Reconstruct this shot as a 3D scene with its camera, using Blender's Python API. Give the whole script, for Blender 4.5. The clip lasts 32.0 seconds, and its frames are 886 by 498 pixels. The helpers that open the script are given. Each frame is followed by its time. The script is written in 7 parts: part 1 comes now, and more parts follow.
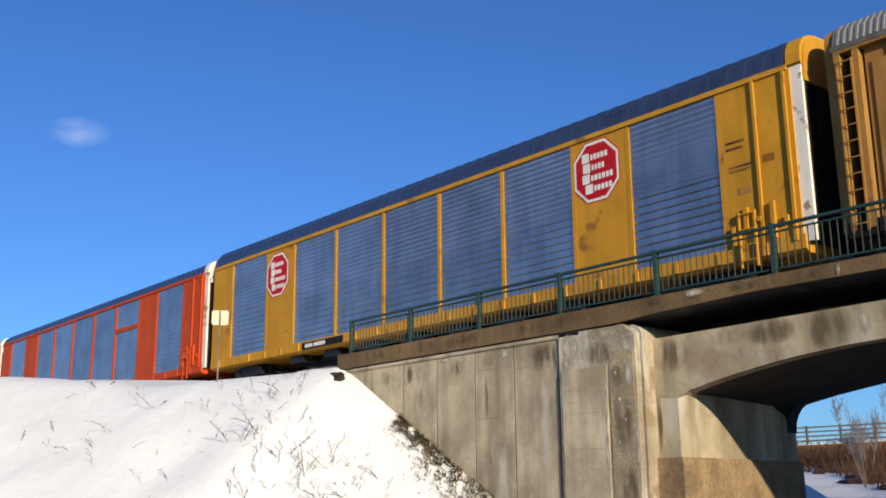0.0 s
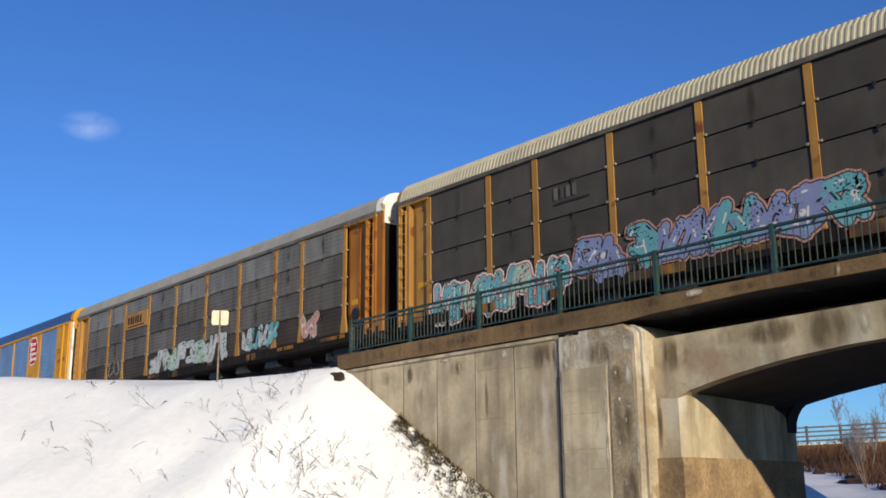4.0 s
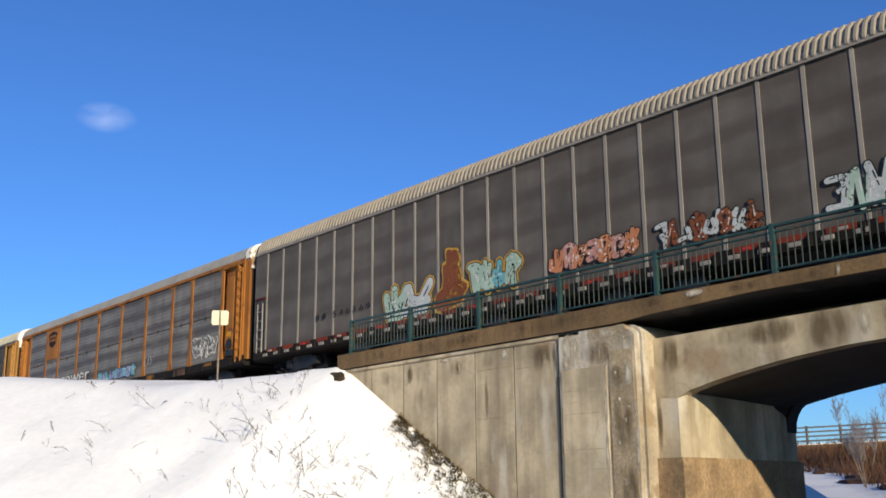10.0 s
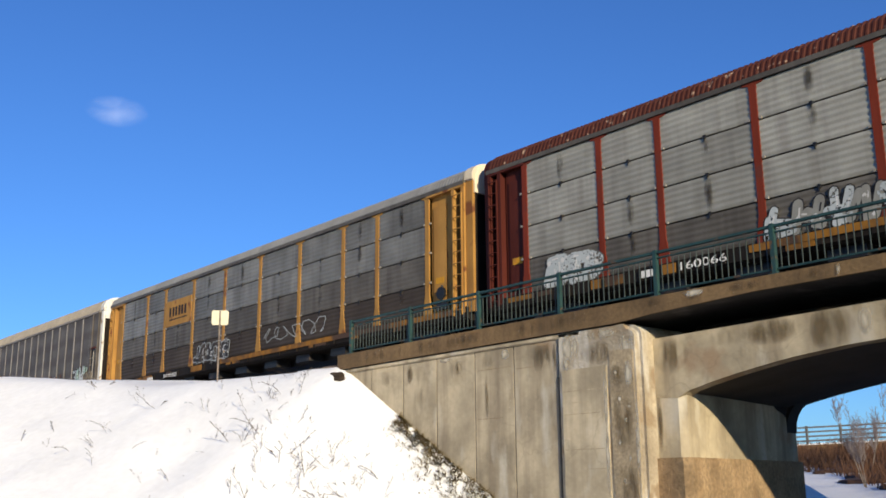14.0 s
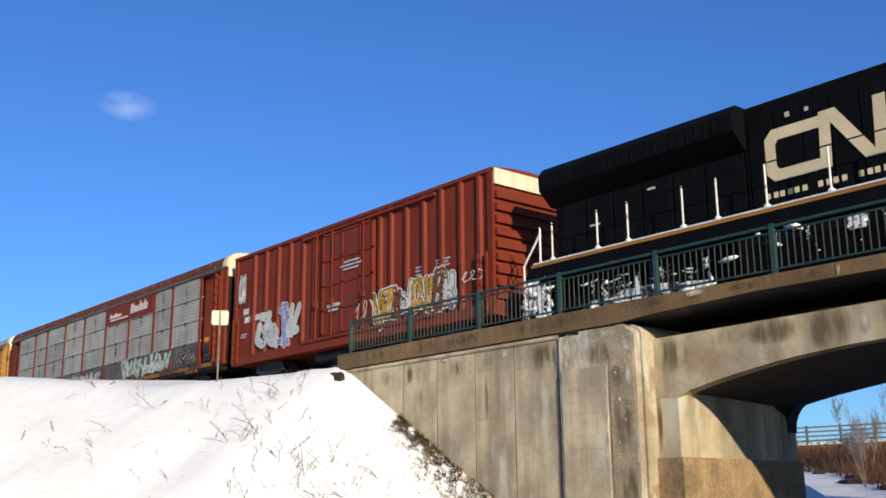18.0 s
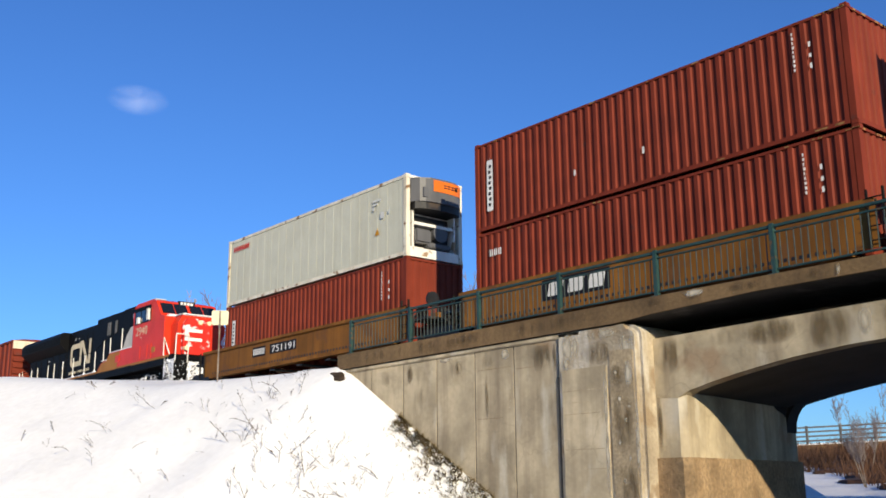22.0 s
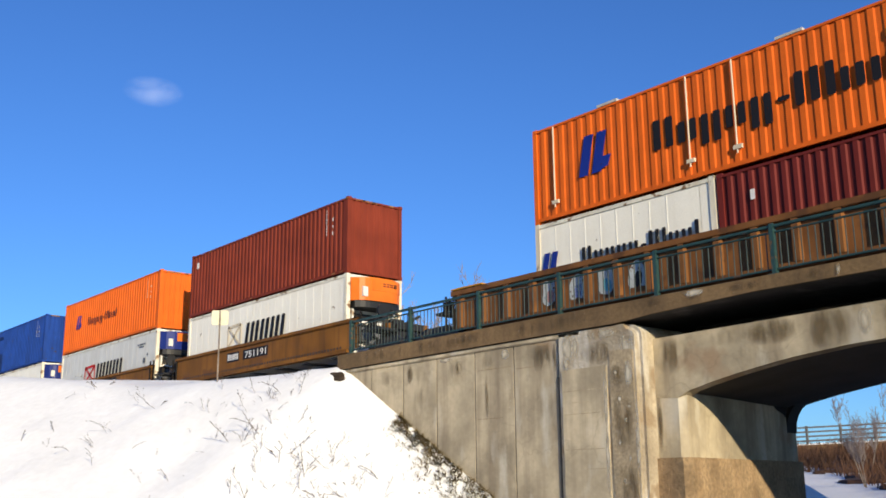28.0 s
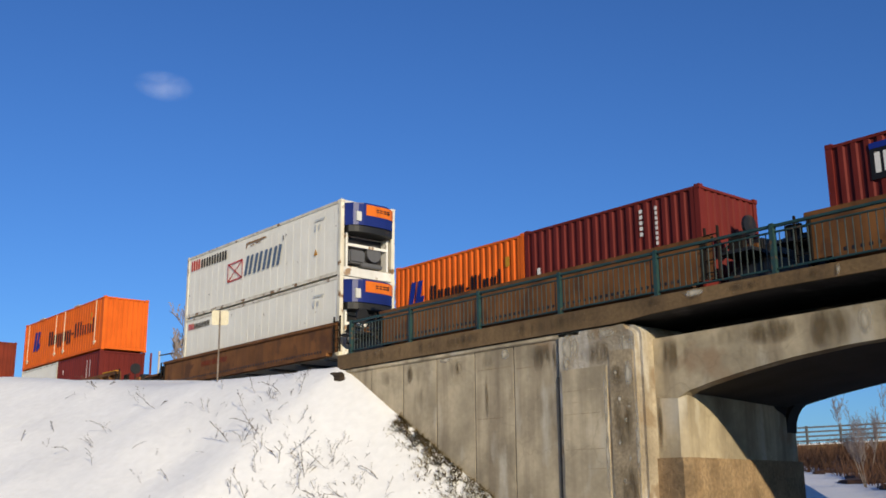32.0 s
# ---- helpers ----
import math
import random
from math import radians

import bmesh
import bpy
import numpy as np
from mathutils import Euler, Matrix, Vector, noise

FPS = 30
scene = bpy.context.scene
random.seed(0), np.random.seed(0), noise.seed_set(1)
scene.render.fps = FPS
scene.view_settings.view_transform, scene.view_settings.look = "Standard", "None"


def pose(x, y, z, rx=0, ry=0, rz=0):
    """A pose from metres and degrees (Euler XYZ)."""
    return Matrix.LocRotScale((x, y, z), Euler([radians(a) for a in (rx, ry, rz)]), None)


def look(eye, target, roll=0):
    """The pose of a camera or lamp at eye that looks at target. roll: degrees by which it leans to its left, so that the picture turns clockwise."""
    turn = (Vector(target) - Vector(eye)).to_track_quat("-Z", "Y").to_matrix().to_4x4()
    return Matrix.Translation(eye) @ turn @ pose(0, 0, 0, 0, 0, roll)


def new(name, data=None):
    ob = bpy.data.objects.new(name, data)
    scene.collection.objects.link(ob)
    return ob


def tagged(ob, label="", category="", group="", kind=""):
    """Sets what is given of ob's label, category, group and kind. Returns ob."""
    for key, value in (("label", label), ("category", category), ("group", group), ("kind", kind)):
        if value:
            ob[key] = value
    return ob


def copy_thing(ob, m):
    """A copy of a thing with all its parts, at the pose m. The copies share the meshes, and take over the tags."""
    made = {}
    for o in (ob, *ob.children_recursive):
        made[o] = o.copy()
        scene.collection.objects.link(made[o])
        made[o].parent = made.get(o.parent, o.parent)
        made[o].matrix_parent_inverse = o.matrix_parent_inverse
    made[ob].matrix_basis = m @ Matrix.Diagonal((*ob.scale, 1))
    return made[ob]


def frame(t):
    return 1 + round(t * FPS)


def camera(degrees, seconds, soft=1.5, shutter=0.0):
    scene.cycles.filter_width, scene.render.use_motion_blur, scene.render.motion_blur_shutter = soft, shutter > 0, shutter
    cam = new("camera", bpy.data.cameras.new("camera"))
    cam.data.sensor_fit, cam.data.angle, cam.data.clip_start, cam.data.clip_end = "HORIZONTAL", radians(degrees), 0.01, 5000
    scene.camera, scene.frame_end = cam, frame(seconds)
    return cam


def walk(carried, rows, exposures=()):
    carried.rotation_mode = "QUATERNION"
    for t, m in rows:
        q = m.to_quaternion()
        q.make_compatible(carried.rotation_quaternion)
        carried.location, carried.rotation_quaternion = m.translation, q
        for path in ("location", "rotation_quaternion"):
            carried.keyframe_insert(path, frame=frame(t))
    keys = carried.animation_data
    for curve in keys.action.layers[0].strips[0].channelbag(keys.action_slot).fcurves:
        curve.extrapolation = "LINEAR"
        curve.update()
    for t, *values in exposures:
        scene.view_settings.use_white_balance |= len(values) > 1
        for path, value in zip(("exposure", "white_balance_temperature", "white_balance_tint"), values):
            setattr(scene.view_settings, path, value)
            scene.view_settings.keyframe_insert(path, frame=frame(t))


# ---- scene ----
# One fixed camera below a rail bridge; metres, x along the track, z up, the eye at the origin.
V = 11.0          # speed of the train, m/s, towards -x
YC = 21.24        # centre line of the track
ZR = 4.30         # top of rail
CLIP = 32.0
cam = camera(46.98, CLIP, 1.7)
AIM = Vector((-math.cos(radians(39.898)) * math.cos(radians(13.494)), math.sin(radians(39.898)) * math.cos(radians(13.494)), math.sin(radians(13.494))))
EYE = Vector((0, 0, 0))
walk(cam, [(0, look(EYE, EYE + AIM, -0.455)), (CLIP, look(EYE, EYE + AIM, -0.455))],
     exposures=[(0, -0.1), (8, -0.12), (9.5, 0.0), (28, 0.07), (30, 0.02), (31, -0.28), (CLIP, -0.35)])

# ---- light ----
SUN_EL, SUN_AZ = radians(14.2), radians(20.5)   # azimuth from +x towards -y
world = bpy.data.worlds.new("sky")
scene.world = world
world.use_nodes = True
wn, wl = world.node_tree.nodes, world.node_tree.links
sky = wn.new("ShaderNodeTexSky")
sky.sky_type = 'NISHITA'
sky.sun_disc = False
sky.sun_elevation = SUN_EL
sky.sun_rotation = radians(90 + 20.5)
sky.air_density, sky.dust_density, sky.ozone_density = 1.0, 0.2, 3.0
tint = wn.new("ShaderNodeMix")
tint.data_type, tint.blend_type = 'RGBA', 'MULTIPLY'
tint.inputs[0].default_value = 1.0
tint.inputs[7].default_value = (0.40, 0.68, 1.14, 1.0)
wl.new(sky.outputs["Color"], tint.inputs[6])
wl.new(tint.outputs[2], wn["Background"].inputs["Color"])
wn["Background"].inputs["Strength"].default_value = 0.14
sun_data = bpy.data.lights.new("sun", 'SUN')
sun_data.energy, sun_data.angle, sun_data.color = 6.0, radians(0.55), (1.0, 0.87, 0.63)
sun = new("sun", sun_data)
SUN_DIR = Vector((math.cos(SUN_EL) * math.cos(SUN_AZ), -math.cos(SUN_EL) * math.sin(SUN_AZ), math.sin(SUN_EL)))
sun.matrix_world = look(SUN_DIR * 60, (0, 0, 0))


# ---- materials ----
def material(name, col, rough=0.6, metal=0.0, var=0.25, scale=1.5, grain=25.0, grain_amt=0.12, streak=0.0,
             streak_col=(0.05, 0.04, 0.03), patch=0.0, patch_col=(0.2, 0.08, 0.03), patch_scale=1.2, bump=0.15, obj_var=0.0, spec=0.4, worn=0.0,
             band=None, lime=0.0, lime_col=(0.62, 0.57, 0.47), crack=0.0):
    """A worn surface: broad blotches, fine grain, streaks that run down, patches of rust or dirt."""
    m = bpy.data.materials.new(name)
    m.use_nodes = True
    n, l = m.node_tree.nodes, m.node_tree.links
    bs = n["Principled BSDF"]
    bs.inputs["Roughness"].default_value = rough
    bs.inputs["Metallic"].default_value = metal
    bs.inputs["Specular IOR Level"].default_value = spec
    tc = n.new("ShaderNodeTexCoord")
    oi = n.new("ShaderNodeObjectInfo")
    off = n.new("ShaderNodeVectorMath")
    off.operation = 'MULTIPLY_ADD'
    l.new(oi.outputs["Random"], off.inputs[0])
    off.inputs[1].default_value = (37.0, 19.0, 11.0)
    l.new(tc.outputs["Object"], off.inputs[2])

    def noise_tex(s, detail, stretch=None):
        t = n.new("ShaderNodeTexNoise")
        t.inputs["Scale"].default_value = s
        t.inputs["Detail"].default_value = detail
        src = off.outputs[0]
        if stretch:
            mp = n.new("ShaderNodeMapping")
            mp.inputs["Scale"].default_value = stretch
            l.new(src, mp.inputs["Vector"])
            src = mp.outputs[0]
        l.new(src, t.inputs["Vector"])
        return t.outputs["Fac"]

    def ramp(src, a, b):
        r = n.new("ShaderNodeMapRange")
        r.inputs["From Min"].default_value, r.inputs["From Max"].default_value = a, b
        l.new(src, r.inputs["Value"])
        return r.outputs[0]

    def mix(fac, a, b, kind='MIX'):
        x = n.new("ShaderNodeMix")
        x.data_type, x.blend_type = 'RGBA', kind
        for sock, val in ((x.inputs[0], fac), (x.inputs[6], a), (x.inputs[7], b)):
            if isinstance(val, (tuple, float, int)):
                sock.default_value = (*val, 1) if isinstance(val, tuple) else val
            else:
                l.new(val, sock)
        return x.outputs[2]

    def shade(f):
        return tuple(min(1.0, c * f) for c in col)
    broad = noise_tex(scale, 4)
    fine = noise_tex(grain, 3)
    c = mix(ramp(broad, 0.3, 0.7), shade(1 - var), shade(1 + var * 0.6))
    c = mix(ramp(fine, 0.3, 0.7), c, mix(1.0, c, (1 - grain_amt * 2,) * 3, 'MULTIPLY'))
    if obj_var:
        f = ramp(oi.outputs["Random"], 0, 1)
        c = mix(f, c, mix(1.0, c, (1 - obj_var,) * 3, 'MULTIPLY'))
    if streak:
        s = ramp(noise_tex(1.0, 5, (3.0, 3.0, 0.25)), 0.45, 0.75)
        q = n.new("ShaderNodeMath")
        q.operation = 'MULTIPLY'
        l.new(s, q.inputs[0])
        q.inputs[1].default_value = streak
        c = mix(q.outputs[0], c, streak_col)
    if patch:
        p = ramp(noise_tex(patch_scale, 7), 0.62 - patch * 0.25, 0.68 - patch * 0.2)
        c = mix(p, c, patch_col)
    if lime:
        # pale mineral runs
        q = n.new("ShaderNodeMath")
        q.operation = 'MULTIPLY'
        l.new(ramp(noise_tex(1.0, 8, (1.7, 1.7, 0.55)), 0.56, 0.70), q.inputs[0])
        q.inputs[1].default_value = lime
        c = mix(q.outputs[0], c, lime_col)
    if crack:
        # hairline cracks
        wob = n.new("ShaderNodeTexNoise")
        wob.inputs["Scale"].default_value, wob.inputs["Detail"].default_value = 1.6, 5
        l.new(off.outputs[0], wob.inputs["Vector"])
        add = n.new("ShaderNodeVectorMath")
        add.operation = 'MULTIPLY_ADD'
        l.new(wob.outputs["Color"], add.inputs[0])
        add.inputs[1].default_value = (0.9, 0.9, 0.9)
        l.new(off.outputs[0], add.inputs[2])
        vo = n.new("ShaderNodeTexVoronoi")
        vo.feature = 'DISTANCE_TO_EDGE'
        vo.inputs["Scale"].default_value = 0.55
        l.new(add.outputs[0], vo.inputs["Vector"])
        q = n.new("ShaderNodeMath")
        q.operation = 'MULTIPLY'
        l.new(ramp(vo.outputs["Distance"], 0.011, 0.004), q.inputs[0])
        q.inputs[1].default_value = crack
        c = mix(q.outputs[0], c, tuple(k * 0.3 for k in col))
    if band:
        # broad level bands of dirt across a ribbed side
        pitch, amount, band_col = band
        xyz = n.new("ShaderNodeSeparateXYZ")
        l.new(tc.outputs["Object"], xyz.inputs[0])
        k = n.new("ShaderNodeMath")
        k.operation = 'MULTIPLY'
        l.new(xyz.outputs["Z"], k.inputs[0])
        k.inputs[1].default_value = math.tau / pitch
        sn = n.new("ShaderNodeMath")
        sn.operation = 'SINE'
        l.new(k.outputs[0], sn.inputs[0])
        jit = n.new("ShaderNodeMath")
        jit.operation = 'MULTIPLY_ADD'
        l.new(noise_tex(1.1, 5, (0.8, 0.8, 2.5)), jit.inputs[0])
        jit.inputs[1].default_value = 3.2
        l.new(sn.outputs[0], jit.inputs[2])
        q = n.new("ShaderNodeMath")
        q.operation = 'MULTIPLY'
        l.new(ramp(jit.outputs[0], 1.2, 2.5), q.inputs[0])
        q.inputs[1].default_value = amount
        c = mix(q.outputs[0], c, band_col)
    l.new(c, bs.inputs["Base Color"])
    if worn:
        if worn < 0:
            # soft stain that fades out towards its edge
            ctr = n.new("ShaderNodeVectorMath")
            ctr.operation = 'MULTIPLY_ADD'
            l.new(tc.outputs["Generated"], ctr.inputs[0])
            ctr.inputs[1].default_value, ctr.inputs[2].default_value = (2.0, 0.0, 2.0), (-1.0, 0.0, -1.0)
            ln = n.new("ShaderNodeVectorMath")
            ln.operation = 'LENGTH'
            l.new(ctr.outputs[0], ln.inputs[0])
            q = n.new("ShaderNodeMath")
            q.operation = 'MULTIPLY'
            l.new(ramp(ln.outputs["Value"], 1.0, 0.15), q.inputs[0])
            l.new(ramp(noise_tex(2.5, 7, (2.2, 1.0, 0.5)), 0.36, 0.66), q.inputs[1])
            q2 = n.new("ShaderNodeMath")
            q2.operation = 'MULTIPLY'
            l.new(q.outputs[0], q2.inputs[0])
            q2.inputs[1].default_value = -worn
            l.new(q2.outputs[0], bs.inputs["Alpha"])
    if worn > 0:
        # flaked paint: bare spots show what lies behind
        q = n.new("ShaderNodeMath")
        q.operation = 'MULTIPLY_ADD'
        l.new(noise_tex(2.2, 6, (1.0, 1.0, 0.35)), q.inputs[0])
        q.inputs[1].default_value = 2.0 if worn > 0.5 else 0.6
        l.new(noise_tex(14.0, 5), q.inputs[2])
        lo = 1.45 + (worn - 0.6) * 0.8 if worn > 0.5 else 0.50 + worn * 0.30
        l.new(ramp(q.outputs[0], lo, lo + 0.08), bs.inputs["Alpha"])
    if bump:
        bp = n.new("ShaderNodeBump")
        bp.inputs["Strength"].default_value = bump
        bp.inputs["Distance"].default_value = 0.02
        l.new(fine, bp.inputs["Height"])
        l.new(bp.outputs[0], bs.inputs["Normal"])
    return m


CONCRETE = material("weathered_concrete", (0.50, 0.412, 0.275), 0.9, var=0.42, scale=0.9, grain=9, grain_amt=0.06, streak=0.75, streak_col=(0.17, 0.128, 0.085), patch=0.05, patch_col=(0.33, 0.235, 0.145), patch_scale=0.7, bump=0.5, lime=0.7, lime_col=(0.58, 0.53, 0.43), crack=0.18)
CONCRETE_PALE = material("pale_flaking_render", (0.46, 0.385, 0.275), 0.9, var=0.3, scale=1.4, grain=16, streak=0.55, streak_col=(0.19, 0.14, 0.09), patch=0.42, patch_col=(0.27, 0.20, 0.125), patch_scale=1.7, bump=0.9, lime=0.95, lime_col=(0.66, 0.62, 0.54), crack=0.12)
CONCRETE_FLAKED = material("brown_flaked_concrete", (0.47, 0.37, 0.235), 0.95, var=0.3, scale=2.2, grain=22, grain_amt=0.2, streak=0.3, streak_col=(0.2, 0.15, 0.105), patch=-0.05, patch_col=(0.55, 0.47, 0.35), patch_scale=3.0, bump=0.5)
FOOTING = material("brown_stained_footing", (0.37, 0.25, 0.135), 0.95, var=0.35, scale=1.8, grain=14, grain_amt=0.2, streak=0.5, streak_col=(0.2, 0.12, 0.06), bump=1.0)
STAIN = material("brown_water_stain", (0.105, 0.072, 0.04), 0.95, var=0.3, scale=2, grain=20, bump=0.3, worn=-0.26)
SEEPAGE = material("brown_seepage", (0.22, 0.16, 0.09), 0.95, var=0.5, scale=4, grain=20, bump=0.3, worn=-0.75)
# deck underside: grey taken very dark to carry the overhang's shade
CONCRETE_GREY = material("shade_grey_concrete", (0.05, 0.048, 0.048), 0.95, var=0.5, scale=0.9, grain=16, streak=0.5, streak_col=(0.035, 0.032, 0.03), bump=0.4, lime=0.4, lime_col=(0.15, 0.148, 0.145))
# the shade below the span is put into this concrete's colour
CONCRETE_SHADE = material("shade_dark_concrete", (0.038, 0.034, 0.030), 0.95, var=0.3, scale=1.2, grain=16, bump=0.4)
CONCRETE_BROWN = material("rust_stained_concrete", (0.205, 0.128, 0.058), 0.9, var=0.38, scale=0.8, grain=14, grain_amt=0.14, streak=0.55, streak_col=(0.07, 0.043, 0.022), patch=0.0, patch_col=(0.27, 0.20, 0.13), patch_scale=3.5, bump=0.6, lime=0.3, lime_col=(0.27, 0.17, 0.08))
LIME = material("white_lime", (0.66, 0.585, 0.45), 0.9, var=0.3, scale=5, worn=-1.7)
JOINT = material("dark_joint", (0.05, 0.045, 0.04), 0.95, var=0.3)
GREEN = material("dark_green_paint", (0.022, 0.060, 0.056), 0.5, var=0.25, scale=4, grain=60, patch=0.1, patch_col=(0.10, 0.06, 0.03), patch_scale=6, bump=0.1)
# baluster green lightened in colour for the sun on the bars
GREEN_SUNLIT = material("sunlit_grey_green_paint", (0.060, 0.078, 0.070), 0.6, var=0.3, scale=5, grain=60)
SNOW = material("snow", (0.82, 0.812, 0.80), 0.85, var=0.045, scale=0.5, grain=5, grain_amt=0.035, bump=0.75, spec=0.2)
BLACK = material("black_steel", (0.012, 0.012, 0.013), 0.55, var=0.4, scale=3, grain=40, patch=0.15, patch_col=(0.05, 0.035, 0.025))
BROWN_BRUSH = material("dry_brush", (0.13, 0.062, 0.034), 0.95, var=0.6, scale=0.35, grain=30, grain_amt=0.3, bump=0.8)
BARK = material("grey_bark", (0.20, 0.16, 0.13), 0.9, var=0.4, scale=5, grain=40)
STALK = material("dry_stalk", (0.115, 0.085, 0.06), 0.9, var=0.4, scale=8)
BALLAST = material("ballast_stone", (0.12, 0.10, 0.09), 0.95, var=0.5, scale=8, grain=40, bump=1.0)
STEEL = material("galvanised_steel", (0.42, 0.41, 0.38), 0.5, metal=0.6, var=0.2, scale=5)


# ---- mesh helpers ----
def box(bm, x0, x1, y0, y1, z0, z1):
    v = [bm.verts.new(p) for p in ((x0, y0, z0), (x1, y0, z0), (x1, y1, z0), (x0, y1, z0), (x0, y0, z1), (x1, y0, z1), (x1, y1, z1), (x0, y1, z1))]
    for f in ((0, 3, 2, 1), (4, 5, 6, 7), (0, 1, 5, 4), (1, 2, 6, 5), (2, 3, 7, 6), (3, 0, 4, 7)):
        bm.faces.new([v[i] for i in f])
    return v


def bevel_box(bm, x0, x1, y0, y1, z0, z1, r=0.02):
    t = bmesh.new()
    box(t, x0, x1, y0, y1, z0, z1)
    bmesh.ops.bevel(t, geom=t.edges[:] + t.verts[:], offset=r, segments=2, affect='EDGES')
    merge(bm, t)


def merge(bm, t):
    me = bpy.data.meshes.new("tmp")
    t.to_mesh(me)
    t.free()
    bm.from_mesh(me)
    bpy.data.meshes.remove(me)


def rod(bm, a, b, r, n=8, r2=None):
    """A capped, tapered bar from a to b."""
    a, b = Vector(a), Vector(b)
    d = (b - a).normalized()
    u = d.orthogonal().normalized()
    w = d.cross(u)
    r2 = r if r2 is None else r2
    A = [bm.verts.new(a + (u * math.cos(i * math.tau / n) + w * math.sin(i * math.tau / n)) * r) for i in range(n)]
    B = [bm.verts.new(b + (u * math.cos(i * math.tau / n) + w * math.sin(i * math.tau / n)) * r2) for i in range(n)]
    for i in range(n):
        j = (i + 1) % n
        bm.faces.new((A[i], A[j], B[j], B[i]))
    bm.faces.new(A[::-1])
    bm.faces.new(B)


def prism(bm, pts, lo, hi, axis='x'):
    """A closed outline swept from lo to hi along an axis. pts: (y, z) for x, (x, z) for y, (x, y) for z."""
    def place(p, d):
        return {'x': (d, p[0], p[1]), 'y': (p[0], d, p[1]), 'z': (p[0], p[1], d)}[axis]
    A = [bm.verts.new(place(p, lo)) for p in pts]
    B = [bm.verts.new(place(p, hi)) for p in pts]
    k = len(pts)
    for i in range(k):
        j = (i + 1) % k
        bm.faces.new((A[i], A[j], B[j], B[i]))
    bm.faces.new(A[::-1])
    bm.faces.new(B)


def sheet(bm, pts, lo, hi, axis='x', thick=None):
    """An open line swept along an axis (corrugated plate); thick: a second skin behind it."""
    def place(p, d):
        return {'x': (d, p[0], p[1]), 'y': (p[0], d, p[1]), 'z': (p[0], p[1], d)}[axis]
    A = [bm.verts.new(place(p, lo)) for p in pts]
    B = [bm.verts.new(place(p, hi)) for p in pts]
    for i in range(len(pts) - 1):
        bm.faces.new((A[i], A[i + 1], B[i + 1], B[i]))


def mesh_of(name, bm, mat, smooth=False):
    bmesh.ops.recalc_face_normals(bm, faces=bm.faces[:])
    me = bpy.data.meshes.new(name)
    bm.to_mesh(me)
    bm.free()
    for mm in (mat if isinstance(mat, (list, tuple)) else (mat,)):
        me.materials.append(mm)
    if smooth:
        for p in me.polygons:
            p.use_smooth = True
    return me


def part(name, bm, mat, parent, label="", smooth=False):
    """One mesh object under a thing or a part."""
    ob = new(name, bm if isinstance(bm, bpy.types.Mesh) else mesh_of(name, bm, mat, smooth))
    ob.parent = parent
    if label:
        ob["label"] = label
    return ob


def thing(name, m, label, category, group="", kind=""):
    ob = new(name)
    ob.empty_display_size = 0.3
    ob.matrix_world = m
    return tagged(ob, label, category, group, kind)


def solid(name, bm, mat, label, category="", kind="", group="", smooth=False):
    return tagged(new(name, mesh_of(name, bm, mat, smooth)), label, category, group, kind)


def simple(name, mat, parent, *dims, label=""):
    bm = bmesh.new()
    box(bm, *dims)
    return part(name, bm, mat, parent, label)


def plate(bm, pts, y):
    """A flat closed outline in x, z on the near side, 3 mm thick."""
    prism(bm, pts, y - 0.003, y, 'y')


def rounded(x0, x1, z0, z1, r, lean=0.0, n=3):
    out = []
    r = min(r, (x1 - x0) / 2.01, (z1 - z0) / 2.01)
    for cx, cz, a0 in ((x1 - r, z1 - r, 0), (x0 + r, z1 - r, 90), (x0 + r, z0 + r, 180), (x1 - r, z0 + r, 270)):
        for k in range(n + 1):
            a = radians(a0 + 90 * k / n)
            z = cz + r * math.sin(a)
            out.append((cx + r * math.cos(a) + lean * (z - z0), z))
    return out


def blob(cx, cz, rx, rz, rnd, lobes=3):
    ph, amp = rnd.uniform(0, 6.28), rnd.uniform(0.05, 0.17)
    out = []
    for k in range(22):
        a = k * math.tau / 22
        r = 1 + amp * math.sin(lobes * a + ph) + 0.06 * math.sin(5 * a + ph * 2)
        # squarish bubbles
        c, s = math.cos(a), math.sin(a)
        q = (abs(c) ** 3.2 + abs(s) ** 3.2) ** (-1 / 3.2)
        out.append((cx + rx * r * q * c, cz + rz * r * q * s))
    return out


# ---- ground ----
CREST = [(-3000, 3.9), (-60, 3.9), (-35.7, 3.90), (-32.9, 3.61), (-30.3, 3.32), (-29.1, 3.22), (-28.0, 3.18), (-26.1, 3.20), (-24.8, 3.23), (-23.5, 3.23), (-22.2, 3.21), (3000, 3.21)]
CXS, CZS = zip(*CREST)
BASE = -1.6


def rough_z(x, y):
    yc = min(14.85, max(6.0, 14.85 + 0.318 * (x + 22.0)))
    zc = np.interp(x, CXS, CZS)
    cut = min(max(0.0, x + 22.0) * 0.57, max(0.0, 16.0 - x) * 0.57)
    lean = 0.026 * (min(max(x, -40.0), -16.0) + 31.0)
    top = zc + min(0.5, (y - yc) * 0.06) if y > yc else zc - (0.52 + lean) * (yc - y)
    north = 3.9 - 0.5 * max(0.0, y - 26.0)
    bank = min(2.6, -1.1 + 0.088 * (y - 27.0)) if y > 27 else BASE
    return max(BASE, bank, min(top, north) - cut)


